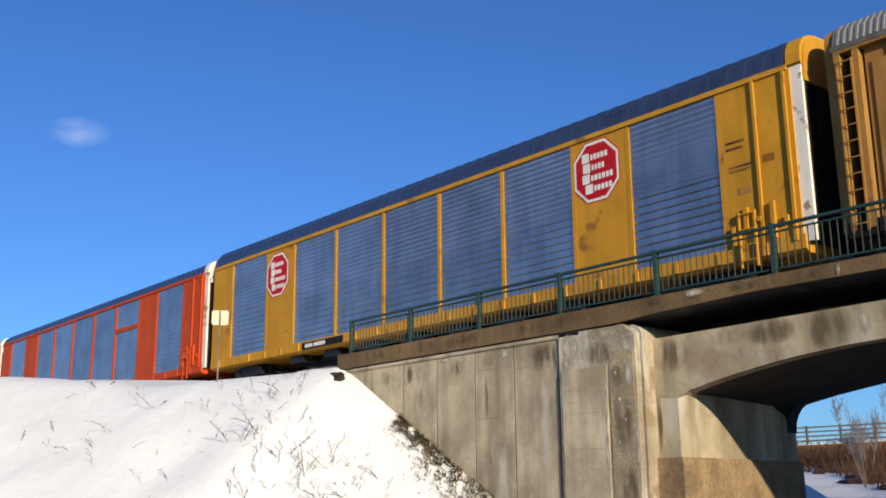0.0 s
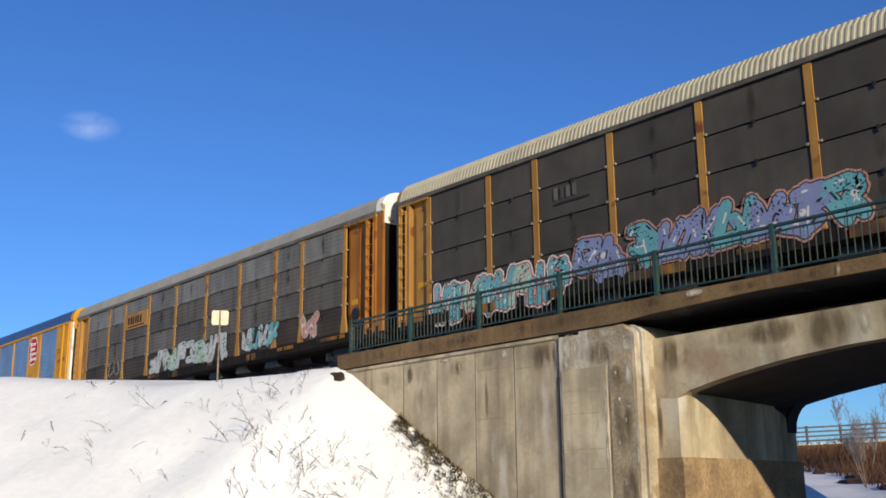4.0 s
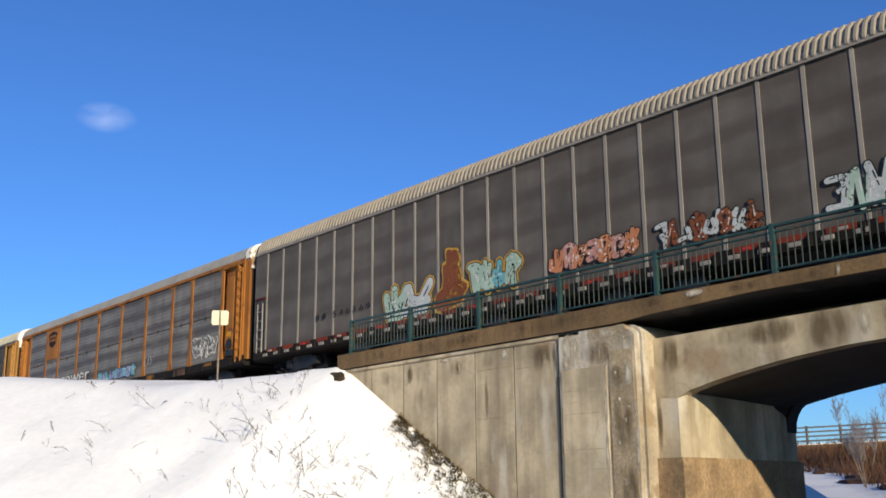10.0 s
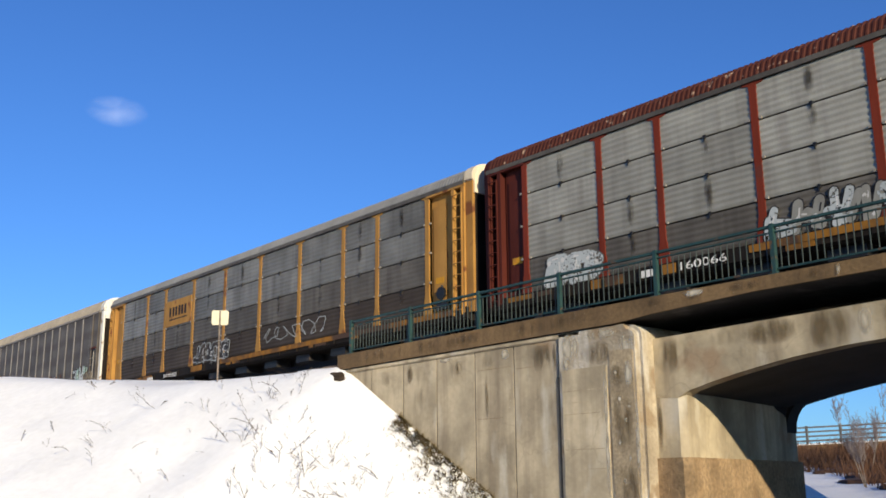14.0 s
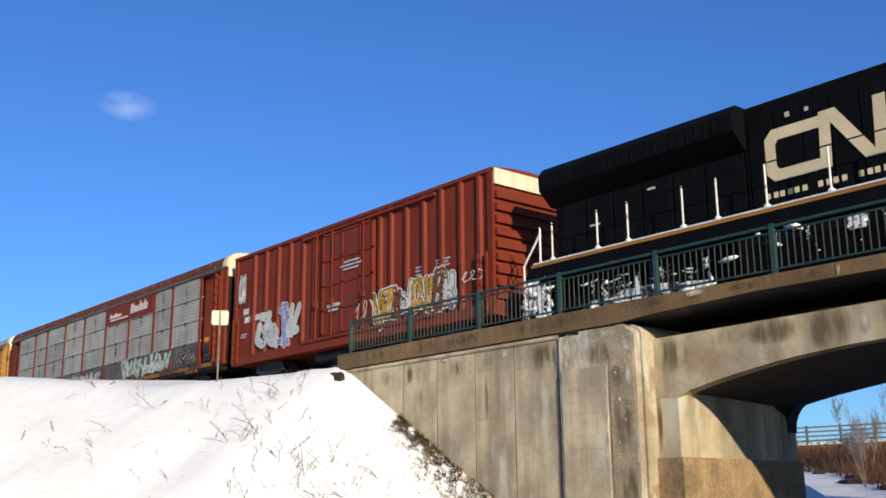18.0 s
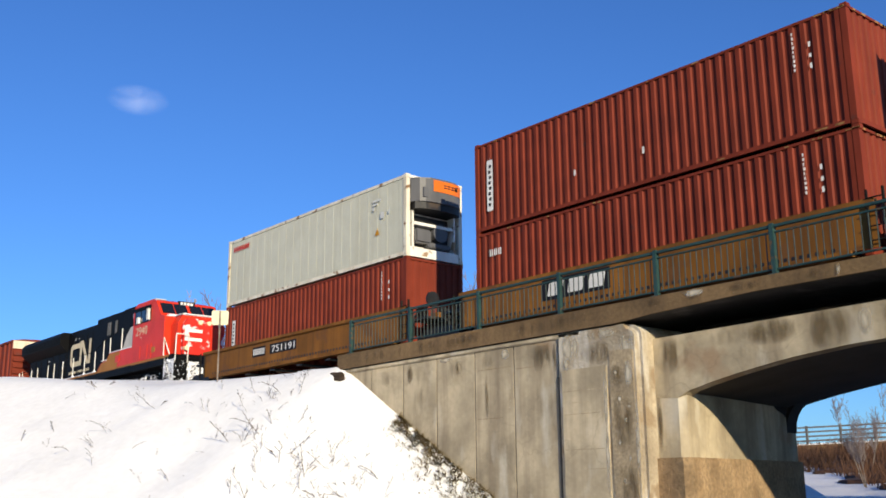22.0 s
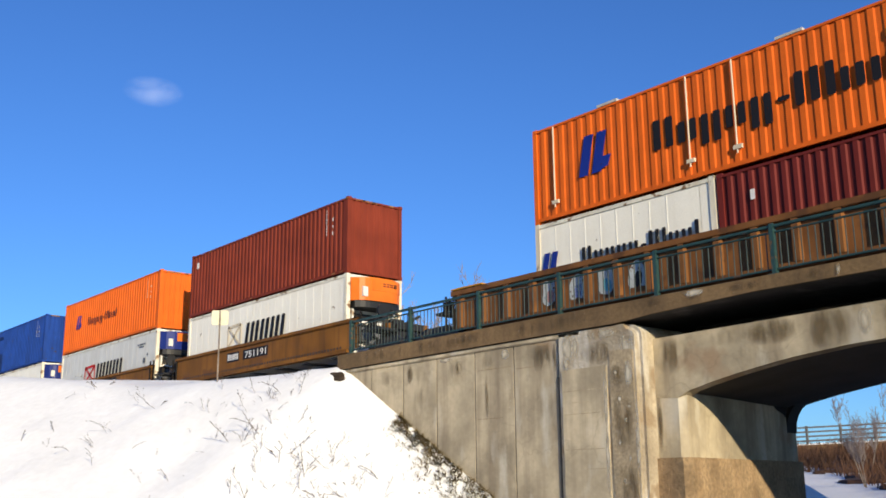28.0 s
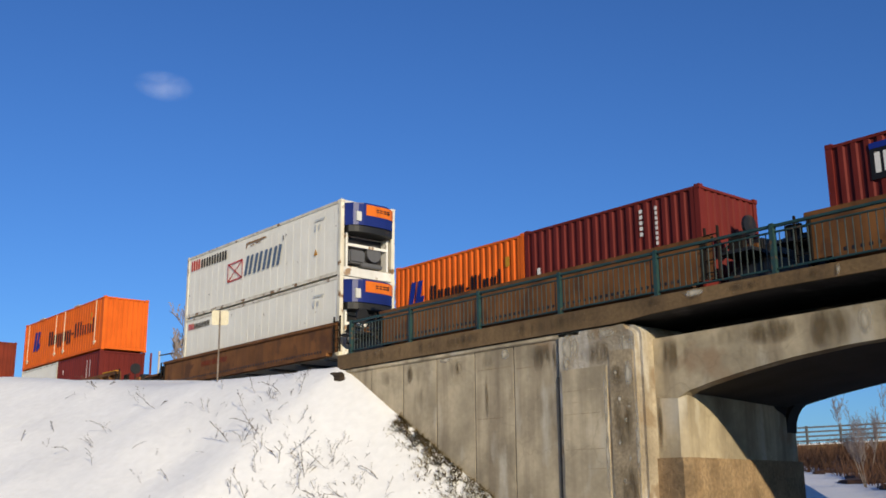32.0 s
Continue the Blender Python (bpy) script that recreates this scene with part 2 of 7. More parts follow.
def ground_z(x, y):
    r = 0.55
    z = rough_z(x, y) * 0.28 + 0.18 * sum(rough_z(x + dx * r, y + dy * r) for dx, dy in ((1, 0), (-1, 0), (0, 1), (0, -1)))
    if y > 13.6 and x > -23.5:
        z = rough_z(x, y)
    z -= 0.32 * math.exp(-(x + 23.7) ** 2 / 2.2 - (y - 11.2) ** 2 / 1.6) + 0.10 * math.exp(-(x + 27.0) ** 2 / 2.5 - (y - 10.2) ** 2 / 0.8)
    lump = noise.noise((x * 0.35, y * 0.35, 0)) * 0.09 + noise.noise((x * 1.3, y * 1.3, 5)) * 0.03 + noise.noise((x * 4, y * 4, 2)) * 0.008
    return z + lump * (1.0 if z > BASE + 0.02 else 0.5) * (0.4 if y > 13 and x < -22 else 1.0)


def build_ground():
    xs = [-3000, -1500, -700, -350, -200, -130, -95, -75, -60, -55, -50, -47, -44, -42] + list(np.arange(-40, -13.9, 0.22)) + list(np.arange(-13, 20, 1.0)) + [25, 32, 45, 70, 130, 300, 800, 3000]
    ys = [-3000, -1200, -400, -150, -60, -25, -12, -6, -3] + list(np.arange(-1, 16.5, 0.22)) + list(np.arange(17, 70, 1.0)) + [72, 80, 100, 160, 300, 700, 1500, 3000]
    verts = [(x, y, ground_z(x, y)) for y in ys for x in xs]
    k = len(xs)
    faces = [(j * k + i, j * k + i + 1, (j + 1) * k + i + 1, (j + 1) * k + i) for j in range(len(ys) - 1) for i in range(k - 1)]
    me = bpy.data.meshes.new("ground")
    me.from_pydata(verts, [], faces)
    me.materials.append(SNOW)
    for p in me.polygons:
        p.use_smooth = True
    tagged(new("ground", me), "snow-covered railway embankment and flat ground below it", "ground", kind="structure")


build_ground()

# ---- bridge ----
YF = 14.80                     # outer face of deck edge and wing wall
HAUNCH = [(-11.36, 1.78), (-10.9, 1.885), (-10.36, 1.99), (-9.8, 2.08), (-9.25, 2.16), (-8.24, 2.255), (-7.3, 2.30), (-5.5, 2.32), (-3.5, 2.30), (-2.0, 2.20), (-1.0, 2.12), (0.0, 2.0), (0.8, 1.84), (1.2, 1.7)]
SKEW, YB0, YB1 = 0.17, 15.27, 20.1


def smear(parent, x0, x1, z0, z1, y, mat, name="stain", label=""):
    """A thin soft-edged patch on a wall face."""
    bm = bmesh.new()
    plate(bm, [(x0, z0), (x1, z0), (x1, z1), (x0, z1)], y)
    return part(name, bm, mat, parent, label)


def build_bridge():
    # wing wall with recessed vertical joints
    joints = [-21.9, -20.62, -19.33, -18.08, -16.76, -15.52, -14.22]
    wing = thing("wing_wall", Matrix(), "stained concrete wing wall with vertical joints beside the snowy slope", "wall", kind="structure")
    for a, b in zip(joints, joints[1:]):
        bm = bmesh.new()
        bevel_box(bm, a + 0.014, b - 0.014, YF + 0.10, YF + 0.6, -2.0, 3.06, 0.003)
        part("panel", bm, CONCRETE, wing)
    for x0, x1, z in ((-16.68, -15.9, 1.55), (-16.7, -15.6, 2.60), (-15.44, -14.68, 2.53)):
        simple("form_line", CONCRETE_BROWN, wing, x0, x1, YF + 0.097, YF + 0.11, z, z + 0.006)
    for a in joints[1:-1]:
        simple("joint_strip", JOINT, wing, a - 0.02, a + 0.02, YF + 0.106, YF + 0.2, -2.0, 3.05)
    simple("backing", JOINT, wing, -21.88, -14.7, YF + 0.17, 23.3, -2.0, 3.05)
    simple("backing", JOINT, wing, -14.72, -14.17, YF + 0.17, 19.5, -2.0, 3.05)
    bm = bmesh.new()
    bevel_box(bm, -21.98, -13.6, YF + 0.05, YF + 0.7, 3.02, 3.11, 0.015)
    part("ledge", bm, CONCRETE, wing)
    # pilaster: rounded shoulder, broad chamfer towards the span, pale rendered panel
    pil = thing("pilaster", Matrix(), "pale concrete pilaster with chipped rounded edge", "pillar", kind="structure")
    t = bmesh.new()
    arc = [(-12.12 - 0.36 + 0.36 * math.sin(radians(a)), 3.10 - 0.26 + 0.26 * math.cos(radians(a))) for a in range(0, 91, 15)]
    prism(t, [(-14.16, -2.0), (-14.16, 3.10)] + arc + [(-12.12, -2.0)], YF + 0.05, 16.4, 'y')
    t.edges.ensure_lookup_table()
    ed = [e for e in t.edges if all(v.co.y < 15 and v.co.x > -12.55 and v.co.z > -3 for v in e.verts) and not all(v.co.z < -1.9 for v in e.verts)]
    bmesh.ops.bevel(t, geom=ed, offset=0.10, segments=3, affect='EDGES')
    part("shaft", t, CONCRETE_PALE, pil, "flaking brown and pale render")
    bm = bmesh.new()
    bevel_box(bm, -12.86, -12.26, YF + 0.036, YF + 0.1, -2.0, 2.62, 0.01)
    part("bare_strip", bm, CONCRETE_FLAKED, pil, "brown strip where the render has flaked off")
    bm = bmesh.new()
    bevel_box(bm, -14.10, -12.92, YF + 0.03, YF + 0.1, -2.0, 2.36, 0.008)
    part("panel", bm, CONCRETE, pil)
    simple("joint_strip", JOINT, pil, -14.24, -14.165, YF + 0.07, YF + 0.3, -2.0, 2.25)
    for x0, x1, z in ((-14.06, -12.96, 1.93), (-14.06, -13.1, 1.48), (-14.06, -13.0, 0.80), (-13.5, -12.96, 0.43), (-13.9, -13.4, 1.70)):
        simple("form_line", CONCRETE_FLAKED, pil, x0, x1, YF + 0.027, YF + 0.04, z, z + 0.009)
    rnd = random.Random(12)
    # pendants of brown seepage with lime between them, beside the pilaster
    for k, (x0, x1, z0, z1) in enumerate(((-14.95, -14.62, 2.35, 3.0), (-14.61, -14.44, 2.28, 3.0), (-14.40, -14.26, 2.1, 3.0), (-17.42, -17.2, 2.55, 2.95), (-19.2, -18.95, 2.5, 3.0), (-16.45, -16.3, 1.5, 2.6))):
        smear(wing, x0, x1, z0, z1, YF + 0.0945, SEEPAGE, label="brown seepage below the ledge")
    for k, (x0, x1, z0, z1) in enumerate(((-15.9, -15.65, 2.75, 3.01), (-18.0, -17.5, 2.9, 3.01))):
        smear(wing, x0, x1, z0, z1, YF + 0.0915, LIME, "lime_patch", "white lime run below the ledge")
    for a, b in zip(joints, joints[1:]):
        x = max(a + rnd.uniform(0.0, 0.5), -20.6)
        while x < b - 0.15:
            w = min(rnd.uniform(0.4, 0.9), b - 0.03 - x)
            h = rnd.choice((0.4, 0.6, 0.9, 1.3)) * rnd.uniform(0.7, 1.2)
            bm = bmesh.new()
            box(bm, x, x + w, YF + 0.095, YF + 0.098, 3.02 - h, 3.02)
            part("stain", bm, STAIN, wing, "dark water stain below the ledge")
            x += w + rnd.uniform(0.0, 0.5)
    for k, (x0, x1, z0, z1) in enumerate(((-13.6, -12.6, 2.38, 2.86), (-12.85, -12.5, 1.9, 2.36), (-12.85, -12.3, 0.6, 1.9), (-12.85, -12.2, -0.6, 0.6))):
        smear(pil, x0, x1, z0, z1, (YF + 0.0495 if z0 > 2.35 else YF + 0.0355) - 0.0006 * k, SEEPAGE, label="brown stain on the render")
    for k, (x0, x1, z0, z1) in enumerate(((-14.12, -13.6, 2.5, 3.09), (-13.45, -12.6, 2.86, 3.09), (-12.6, -12.2, 2.46, 2.98), (-12.48, -12.28, 1.9, 2.44), (-13.03, -12.9, 1.2, 2.42), (-13.02, -12.9, -0.1, 1.3), (-12.28, -12.18, -0.1, 1.9))):
        smear(pil, x0, x1, z0, z1, (YF + 0.0445 if z0 > 2.45 else YF + 0.0295 if x0 < -12.9 else YF + 0.031) - 0.0004 * k, LIME, "lime_patch", "white lime crust on the render")
    rnd = random.Random(44)
    for x, z, rx, rz in ((-12.62, 1.7, 0.05, 0.06), (-12.5, 1.3, 0.045, 0.05), (-12.66, 0.9, 0.04, 0.05), (-12.45, 0.6, 0.05, 0.06), (-12.7, 2.2, 0.04, 0.05), (-12.58, 0.2, 0.05, 0.05), (-12.4, 1.55, 0.03, 0.04), (-13.95, 2.45, 0.08, 0.12)):
        bm = bmesh.new()
        plate(bm, blob(x, z, rx, rz, rnd, 4), YF + 0.0295)
        part("lime_patch", bm, LIME, pil, "white lime patch on the render")
    # abutment below the span, skewed to the track
    abut = thing("abutment", Matrix(), "concrete bridge abutment with a stepped footing", "abutment", kind="structure")
    bm = bmesh.new()
    k = SKEW * (YB1 - YB0)
    prism(bm, [(-14.0, YB0), (-11.62, YB0), (-11.50, YB0 + 0.10), (-11.42 - k, YB1), (-16.5, YB1)], 0.55, 2.74, 'z')
    part("stem", bm, CONCRETE, abut)
    bm = bmesh.new()
    prism(bm, [(-14.0, YB0 - 0.06), (-11.54, YB0 - 0.06), (-11.43, YB0 + 0.05), (-11.34 - k, YB1 + 0.05), (-16.5, YB1 + 0.05)], -2.2, 0.60, 'z')
    part("footing", bm, FOOTING, abut, "brown-stained footing")
    # span: haunched slab whose soffit follows the skew
    span = thing("bridge_span", Matrix(), "haunched concrete span with dark soffit and stained edge beam", "bridge", kind="structure")
    bm = bmesh.new()
    rows = []
    for y, lift in ((YB0 + 0.28, 0.0), (YB0 + 1.1, 0.0), (YB0 + 1.25, 0.0), (YB1 - 0.5, 0.26), (YB1, 0.26)):
        sh = -SKEW * (y - YB0)
        far = lift / 0.26
        corner = [(-11.80 + 0.37 * far, 1.54), (-11.80 + 0.38 * far, 1.62), (-11.78 + 0.40 * far, 1.70)]
        up = 2.84 if y < YB0 + 1.2 else 3.2
        rows.append([bm.verts.new((x + sh, y, z - lift * 0.2)) for x, z in corner + HAUNCH] + [bm.verts.new((1.2 + sh, y, up)), bm.verts.new((-11.80 + sh, y, up - 0.06))])
    n = len(rows[0])
    for r0, r1 in zip(rows, rows[1:]):
        for i in range(n):
            j = (i + 1) % n
            bm.faces.new((r0[i], r0[j], r1[j], r1[i]))
    bm.faces.new(rows[0])
    bm.faces.new(rows[-1][::-1])
    part("soffit", bm, CONCRETE_SHADE, span, "soffit darkened in its colour for shade")
    bm = bmesh.new()
    prism(bm, HAUNCH + [(1.2, 2.88), (-7.5, 2.88), (-12.2, 2.80), (-12.2, 1.7), (-11.62, 1.66)], YB0 - 0.005, YB0 + 0.30, 'y')
    part("edge_beam", bm, CONCRETE, span, "stained concrete edge beam")
    rnd = random.Random(31)
    for k, (x0, x1, z0, z1, m) in enumerate(((-12.14, -11.3, 2.1, 2.79, SEEPAGE), (-10.2, -9.0, 2.4, 2.86, SEEPAGE), (-9.0, -8.06, 2.2, 2.92, SEEPAGE), (-7.7, -6.6, 2.4, 2.87, SEEPAGE), (-6.7, -5.2, 2.4, 2.87, STAIN), (-10.9, -10.2, 2.5, 2.78, STAIN))):
        smear(span, x0, x1, z0, z1, YB0 - 0.0055 - 0.0006 * k, m, label="dark stain on the edge beam")
    smear(span, -8.05, -7.78, 2.36, 2.86, YB0 - 0.011, LIME, "lime_patch", "pale lime run on the edge beam")
    smear(abut, -12.14, -11.98, 0.66, 1.86, YB0 - 0.001, SEEPAGE, label="brown stain on the stem")
    bm = bmesh.new()
    prism(bm, [(-22.0, 3.50), (-22.0, 3.13), (-12.6, 3.125), (-11.8, 3.185), (-9.6, 3.268), (14.0, 3.285), (14.0, 3.50)], YF, YF + 0.05, 'y')
    part("deck_edge", bm, CONCRETE_BROWN, span, "rust-stained deck edge")
    for k in range(26):
        x, w = rnd.uniform(-21, -4), rnd.uniform(0.15, 0.7)
        smear(span, x, x + w, 3.15 if x < -12.6 else 3.29, 3.49, YF - 0.003 - 0.0004 * k, STAIN, label="dark stain on the deck edge")
    smear(span, -11.0, -10.55, 3.36, 3.495, YF - 0.015, LIME, "lime_patch", "snow-white lime crust on the deck edge")
    bm = bmesh.new()
    prism(bm, [(-8.06, 3.49), (-7.99, 3.49), (-7.98, 3.40), (-8.02, 3.27), (-8.06, 3.26), (-8.05, 3.36)], YF - 0.020, YF - 0.016, 'y')
    part("drip", bm, LIME, span, "white lime drip on the deck edge")
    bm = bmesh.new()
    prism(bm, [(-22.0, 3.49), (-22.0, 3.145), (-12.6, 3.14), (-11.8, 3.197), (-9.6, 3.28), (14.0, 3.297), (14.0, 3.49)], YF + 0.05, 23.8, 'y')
    part("deck_slab", bm, CONCRETE_GREY, span, "underside of the deck, dark grey for its shade")
    bm = bmesh.new()
    rings = []
    for y in (YB1 - 0.45, YB1 + 0.06):
        sh = -SKEW * (y - YB0)
        arc = [(-11.42 + 0.55 - 0.55 * math.cos(radians(a)), 1.26 + 0.62 * math.sin(radians(a))) for a in range(0, 91, 15)]
        rings.append([bm.verts.new((x + sh, y, z)) for x, z in [(-11.6, 1.2), (-11.42, 1.2)] + arc + [(-10.87, 2.3), (-11.6, 2.3)]])
    n = len(rings[0])
    for i in range(n):
        bm.faces.new((rings[0][i], rings[0][(i + 1) % n], rings[1][(i + 1) % n], rings[1][i]))
    bm.faces.new(rings[0][::-1])
    bm.faces.new(rings[1])
    part("haunch_fillet", bm, CONCRETE_SHADE, span, "rounded dark haunch at the abutment")
    # the far abutment, out of view to the side
    ab2 = thing("abutment", Matrix(), "concrete bridge abutment on the far side of the road", "abutment", kind="structure")
    simple("stem", CONCRETE, ab2, 1.2, 14.0, YB0, 23.4, -2.0, 3.1)


build_bridge()


def build_railing():
    x0, step, count = -21.55, 2.4695, 12
    zb, zt = 3.50, 4.36
    y = YF + 0.0
    rail = thing("railing", pose(x0, y + 0.12, zb), "dark green steel railing on the concrete deck edge", "railing")
    rail_len = step * (count - 1)
    post_bm = bmesh.new()
    bevel_box(post_bm, -0.045, 0.045, -0.05, 0.05, 0, zt - zb + 0.02, 0.008)
    box(post_bm, -0.09, 0.09, -0.09, 0.09, 0, 0.02)
    post = mesh_of("post", post_bm, GREEN)
    bal_bm = bmesh.new()
    box(bal_bm, -0.0075, 0.0075, -0.0075, 0.0075, 0.10, zt - zb - 0.13)
    bal = mesh_of("baluster", bal_bm, GREEN_SUNLIT)
    for i in range(count):
        part("post", post, None, rail).location.x = i * step
        if i == count - 1:
            break
        for j in range(1, 19):
            if i < 7:
                part("baluster", bal, None, rail).location.x = i * step + step * j / 19
    for nm, z0, z1, w in (("top_rail", zt - zb - 0.05, zt - zb, 0.035), ("middle_rail", zt - zb - 0.145, zt - zb - 0.115, 0.02), ("bottom_rail", 0.08, 0.115, 0.02)):
        bm = bmesh.new()
        bevel_box(bm, 0, rail_len, -w, w, z0, z1, 0.006)
        part(nm, bm, GREEN, rail)


build_railing()

# ---- paints of the train ----
def paint(name, col, **kw):
    o = dict(rough=0.66, spec=0.14, var=0.14, scale=1.1, grain=30, grain_amt=0.05, streak=0.25, streak_col=tuple(c * 0.35 for c in col), bump=0.06, obj_var=0.1)
    o.update(kw)
    return material(name, col, **o)


RUST = (0.16, 0.06, 0.025)
YELLOW = paint("yellow_car_paint", (0.60, 0.29, 0.028), patch=0.08, patch_col=(0.3, 0.13, 0.03))
YELLOW_OLD = paint("weathered_yellow_paint", (0.40, 0.21, 0.055), var=0.2, streak=0.55, streak_col=(0.19, 0.085, 0.03), patch=0.05, patch_col=RUST)
ORANGE_OLD = paint("faded_orange_brown_paint", (0.34, 0.135, 0.028), var=0.25, streak=0.6, streak_col=(0.11, 0.042, 0.02), patch=0.1, patch_col=RUST)
SILL_YELLOW = paint("dirty_yellow_sill", (0.29, 0.13, 0.022), streak=0.9, streak_col=(0.07, 0.04, 0.025), patch=0.62, patch_col=(0.07, 0.042, 0.028), patch_scale=0.6)
RED_ORANGE = paint("red_orange_paint", (0.56, 0.075, 0.018))
ROOF_RUST = paint("rusty_brown_roof", (0.085, 0.026, 0.016), patch=-0.02, patch_col=(0.30, 0.20, 0.14), patch_scale=5.5)
RED_OXIDE = paint("red_oxide_paint", (0.185, 0.031, 0.015), streak=0.35, patch=0.1, patch_col=(0.12, 0.03, 0.02))
PANEL_BLUE = paint("blue_grey_galvanised_panel", (0.40, 0.44, 0.50), rough=0.30, metal=0.85, spec=0.5, var=0.22, streak=0.4, streak_col=(0.17, 0.185, 0.21), obj_var=0.2)
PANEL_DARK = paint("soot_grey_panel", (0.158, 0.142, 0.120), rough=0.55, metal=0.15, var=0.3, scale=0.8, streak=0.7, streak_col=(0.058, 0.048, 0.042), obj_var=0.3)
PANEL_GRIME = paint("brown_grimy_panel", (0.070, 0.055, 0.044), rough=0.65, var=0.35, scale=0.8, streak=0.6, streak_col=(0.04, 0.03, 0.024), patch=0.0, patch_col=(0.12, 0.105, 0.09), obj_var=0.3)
# near-black brown: sill grime plus shade painted on sills and end doors
GRIME_SHADE = paint("grime_and_shade_black_brown", (0.014, 0.011, 0.009), rough=0.75, var=0.4, streak=0.3, streak_col=(0.04, 0.026, 0.016), patch=0.0, patch_col=(0.05, 0.03, 0.015))
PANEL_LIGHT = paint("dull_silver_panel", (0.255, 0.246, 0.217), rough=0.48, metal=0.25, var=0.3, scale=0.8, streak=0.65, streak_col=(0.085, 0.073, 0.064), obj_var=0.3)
DRIP = material("dark_drip_stain", (0.045, 0.036, 0.030), 0.8, var=0.3, worn=-0.55)
PANEL_CHAR = paint("charcoal_panel", (0.074, 0.067, 0.059), rough=0.65, var=0.25, streak=0.5, streak_col=(0.048, 0.040, 0.034), obj_var=0.2)
PANEL_GREY = paint("weathered_grey_panel", (0.225, 0.21, 0.18), rough=0.55, metal=0.15, var=0.28, scale=0.7, grain=60, grain_amt=0.14, streak=0.7, streak_col=(0.085, 0.068, 0.055), obj_var=0.25)
PANEL_BANDED = paint("dirt_banded_grey_panel", (0.255, 0.235, 0.20), rough=0.5, metal=0.2, var=0.25, scale=0.7, grain=60, grain_amt=0.14, streak=0.6, streak_col=(0.11, 0.088, 0.07), obj_var=0.15, band=(0.78, 0.8, (0.075, 0.060, 0.050)))
PANEL_PALE = paint("pale_grey_panel", (0.40, 0.385, 0.33), rough=0.5, metal=0.15, var=0.2, streak=0.5, streak_col=(0.16, 0.145, 0.125), obj_var=0.25)
PANEL_BROWN = paint("brown_grey_panel", (0.122, 0.108, 0.094), rough=0.6, var=0.3, scale=0.8, streak=0.3, streak_col=(0.065, 0.052, 0.047), band=(0.92, 0.55, (0.062, 0.050, 0.043)))
POST_GREY = paint("pale_grey_post", (0.29, 0.265, 0.235), streak=0.5, streak_col=(0.17, 0.14, 0.12))
ROOF_BLUE = paint("blue_grey_roof", (0.15, 0.19, 0.26), rough=0.32, metal=0.8, spec=0.5)
ROOF_GREY = paint("galvanised_roof", (0.32, 0.31, 0.285), rough=0.5, metal=0.3)
ROOF_CREAM = paint("cream_roof", (0.52, 0.47, 0.34), rough=0.6)
ROOF_BROWN = paint("cream_brown_roof", (0.30, 0.262, 0.21), rough=0.6)
WHITE = paint("white_paint", (0.80, 0.78, 0.72), streak=0.3, streak_col=(0.4, 0.35, 0.28), patch=0.12, patch_col=(0.3, 0.2, 0.12), patch_scale=3)
CREAM = paint("cream_paint", (0.70, 0.60, 0.44), streak=0.35, streak_col=(0.35, 0.24, 0.14))
REEFER_WHITE = paint("off_white_panel", (0.88, 0.84, 0.72), rough=0.5, var=0.05, streak=0.22, streak_col=(0.62, 0.54, 0.40), patch=-0.36, patch_col=(0.22, 0.15, 0.08), patch_scale=3.5, obj_var=0.0)
REEFER_AGED = paint("yellowed_white_panel", (0.56, 0.55, 0.44), rough=0.5, var=0.08, streak=0.45, streak_col=(0.40, 0.37, 0.26), obj_var=0.0)
# the car's red taken darker for the shade in its end bay
RED_DARK = paint("shade_dark_maroon_paint", (0.085, 0.018, 0.012), streak=0.4)
SNOW_CAKE = material("caked_snow", (0.80, 0.81, 0.84), 0.85, var=0.1, grain=12, bump=0.8, spec=0.2, worn=0.62)
SNOW_THIN = material("scattered_caked_snow", (0.80, 0.81, 0.84), 0.85, var=0.1, grain=12, bump=0.8, spec=0.2, worn=0.9)
REEFER_RAIL = paint("rust_stained_white_rail", (0.74, 0.69, 0.56), rough=0.55, var=0.15, streak=0.5, streak_col=(0.36, 0.25, 0.14), patch=0.15, patch_col=(0.21, 0.12, 0.06), patch_scale=3.0, obj_var=0.0)
REEFER_GREY = paint("grey_white_panel", (0.62, 0.62, 0.58), rough=0.5, var=0.1, streak=0.35, streak_col=(0.40, 0.38, 0.33), obj_var=0.0)
BOX_RED = paint("maroon_container_paint", (0.195, 0.033, 0.016), var=0.2, streak=0.4, streak_col=(0.085, 0.016, 0.01), patch=-0.25, patch_col=(0.10, 0.03, 0.02), obj_var=0.05)
BOX_DARKRED = paint("dark_maroon_container_paint", (0.15, 0.021, 0.017), obj_var=0.05)
BOX_BLUE = paint("blue_container_paint", (0.013, 0.054, 0.265), var=0.25, streak=0.5, streak_col=(0.008, 0.016, 0.06), patch=-0.22, patch_col=(0.05, 0.035, 0.03), patch_scale=2.5, obj_var=0.05)
PATCH_BLUE = paint("dark_blue_repainted_patch", (0.009, 0.028, 0.125), streak=0.4, obj_var=0.0, worn=0.15)
BOX_ORANGE = paint("orange_container_paint", (0.70, 0.128, 0.013), var=0.14, streak=0.3, streak_col=(0.40, 0.07, 0.012), obj_var=0.0)
WELL_TAN = paint("tan_yellow_well_car_paint", (0.235, 0.098, 0.018), var=0.4, scale=0.5, streak=0.8, streak_col=(0.085, 0.036, 0.014), patch=0.18, patch_col=(0.14, 0.06, 0.02))
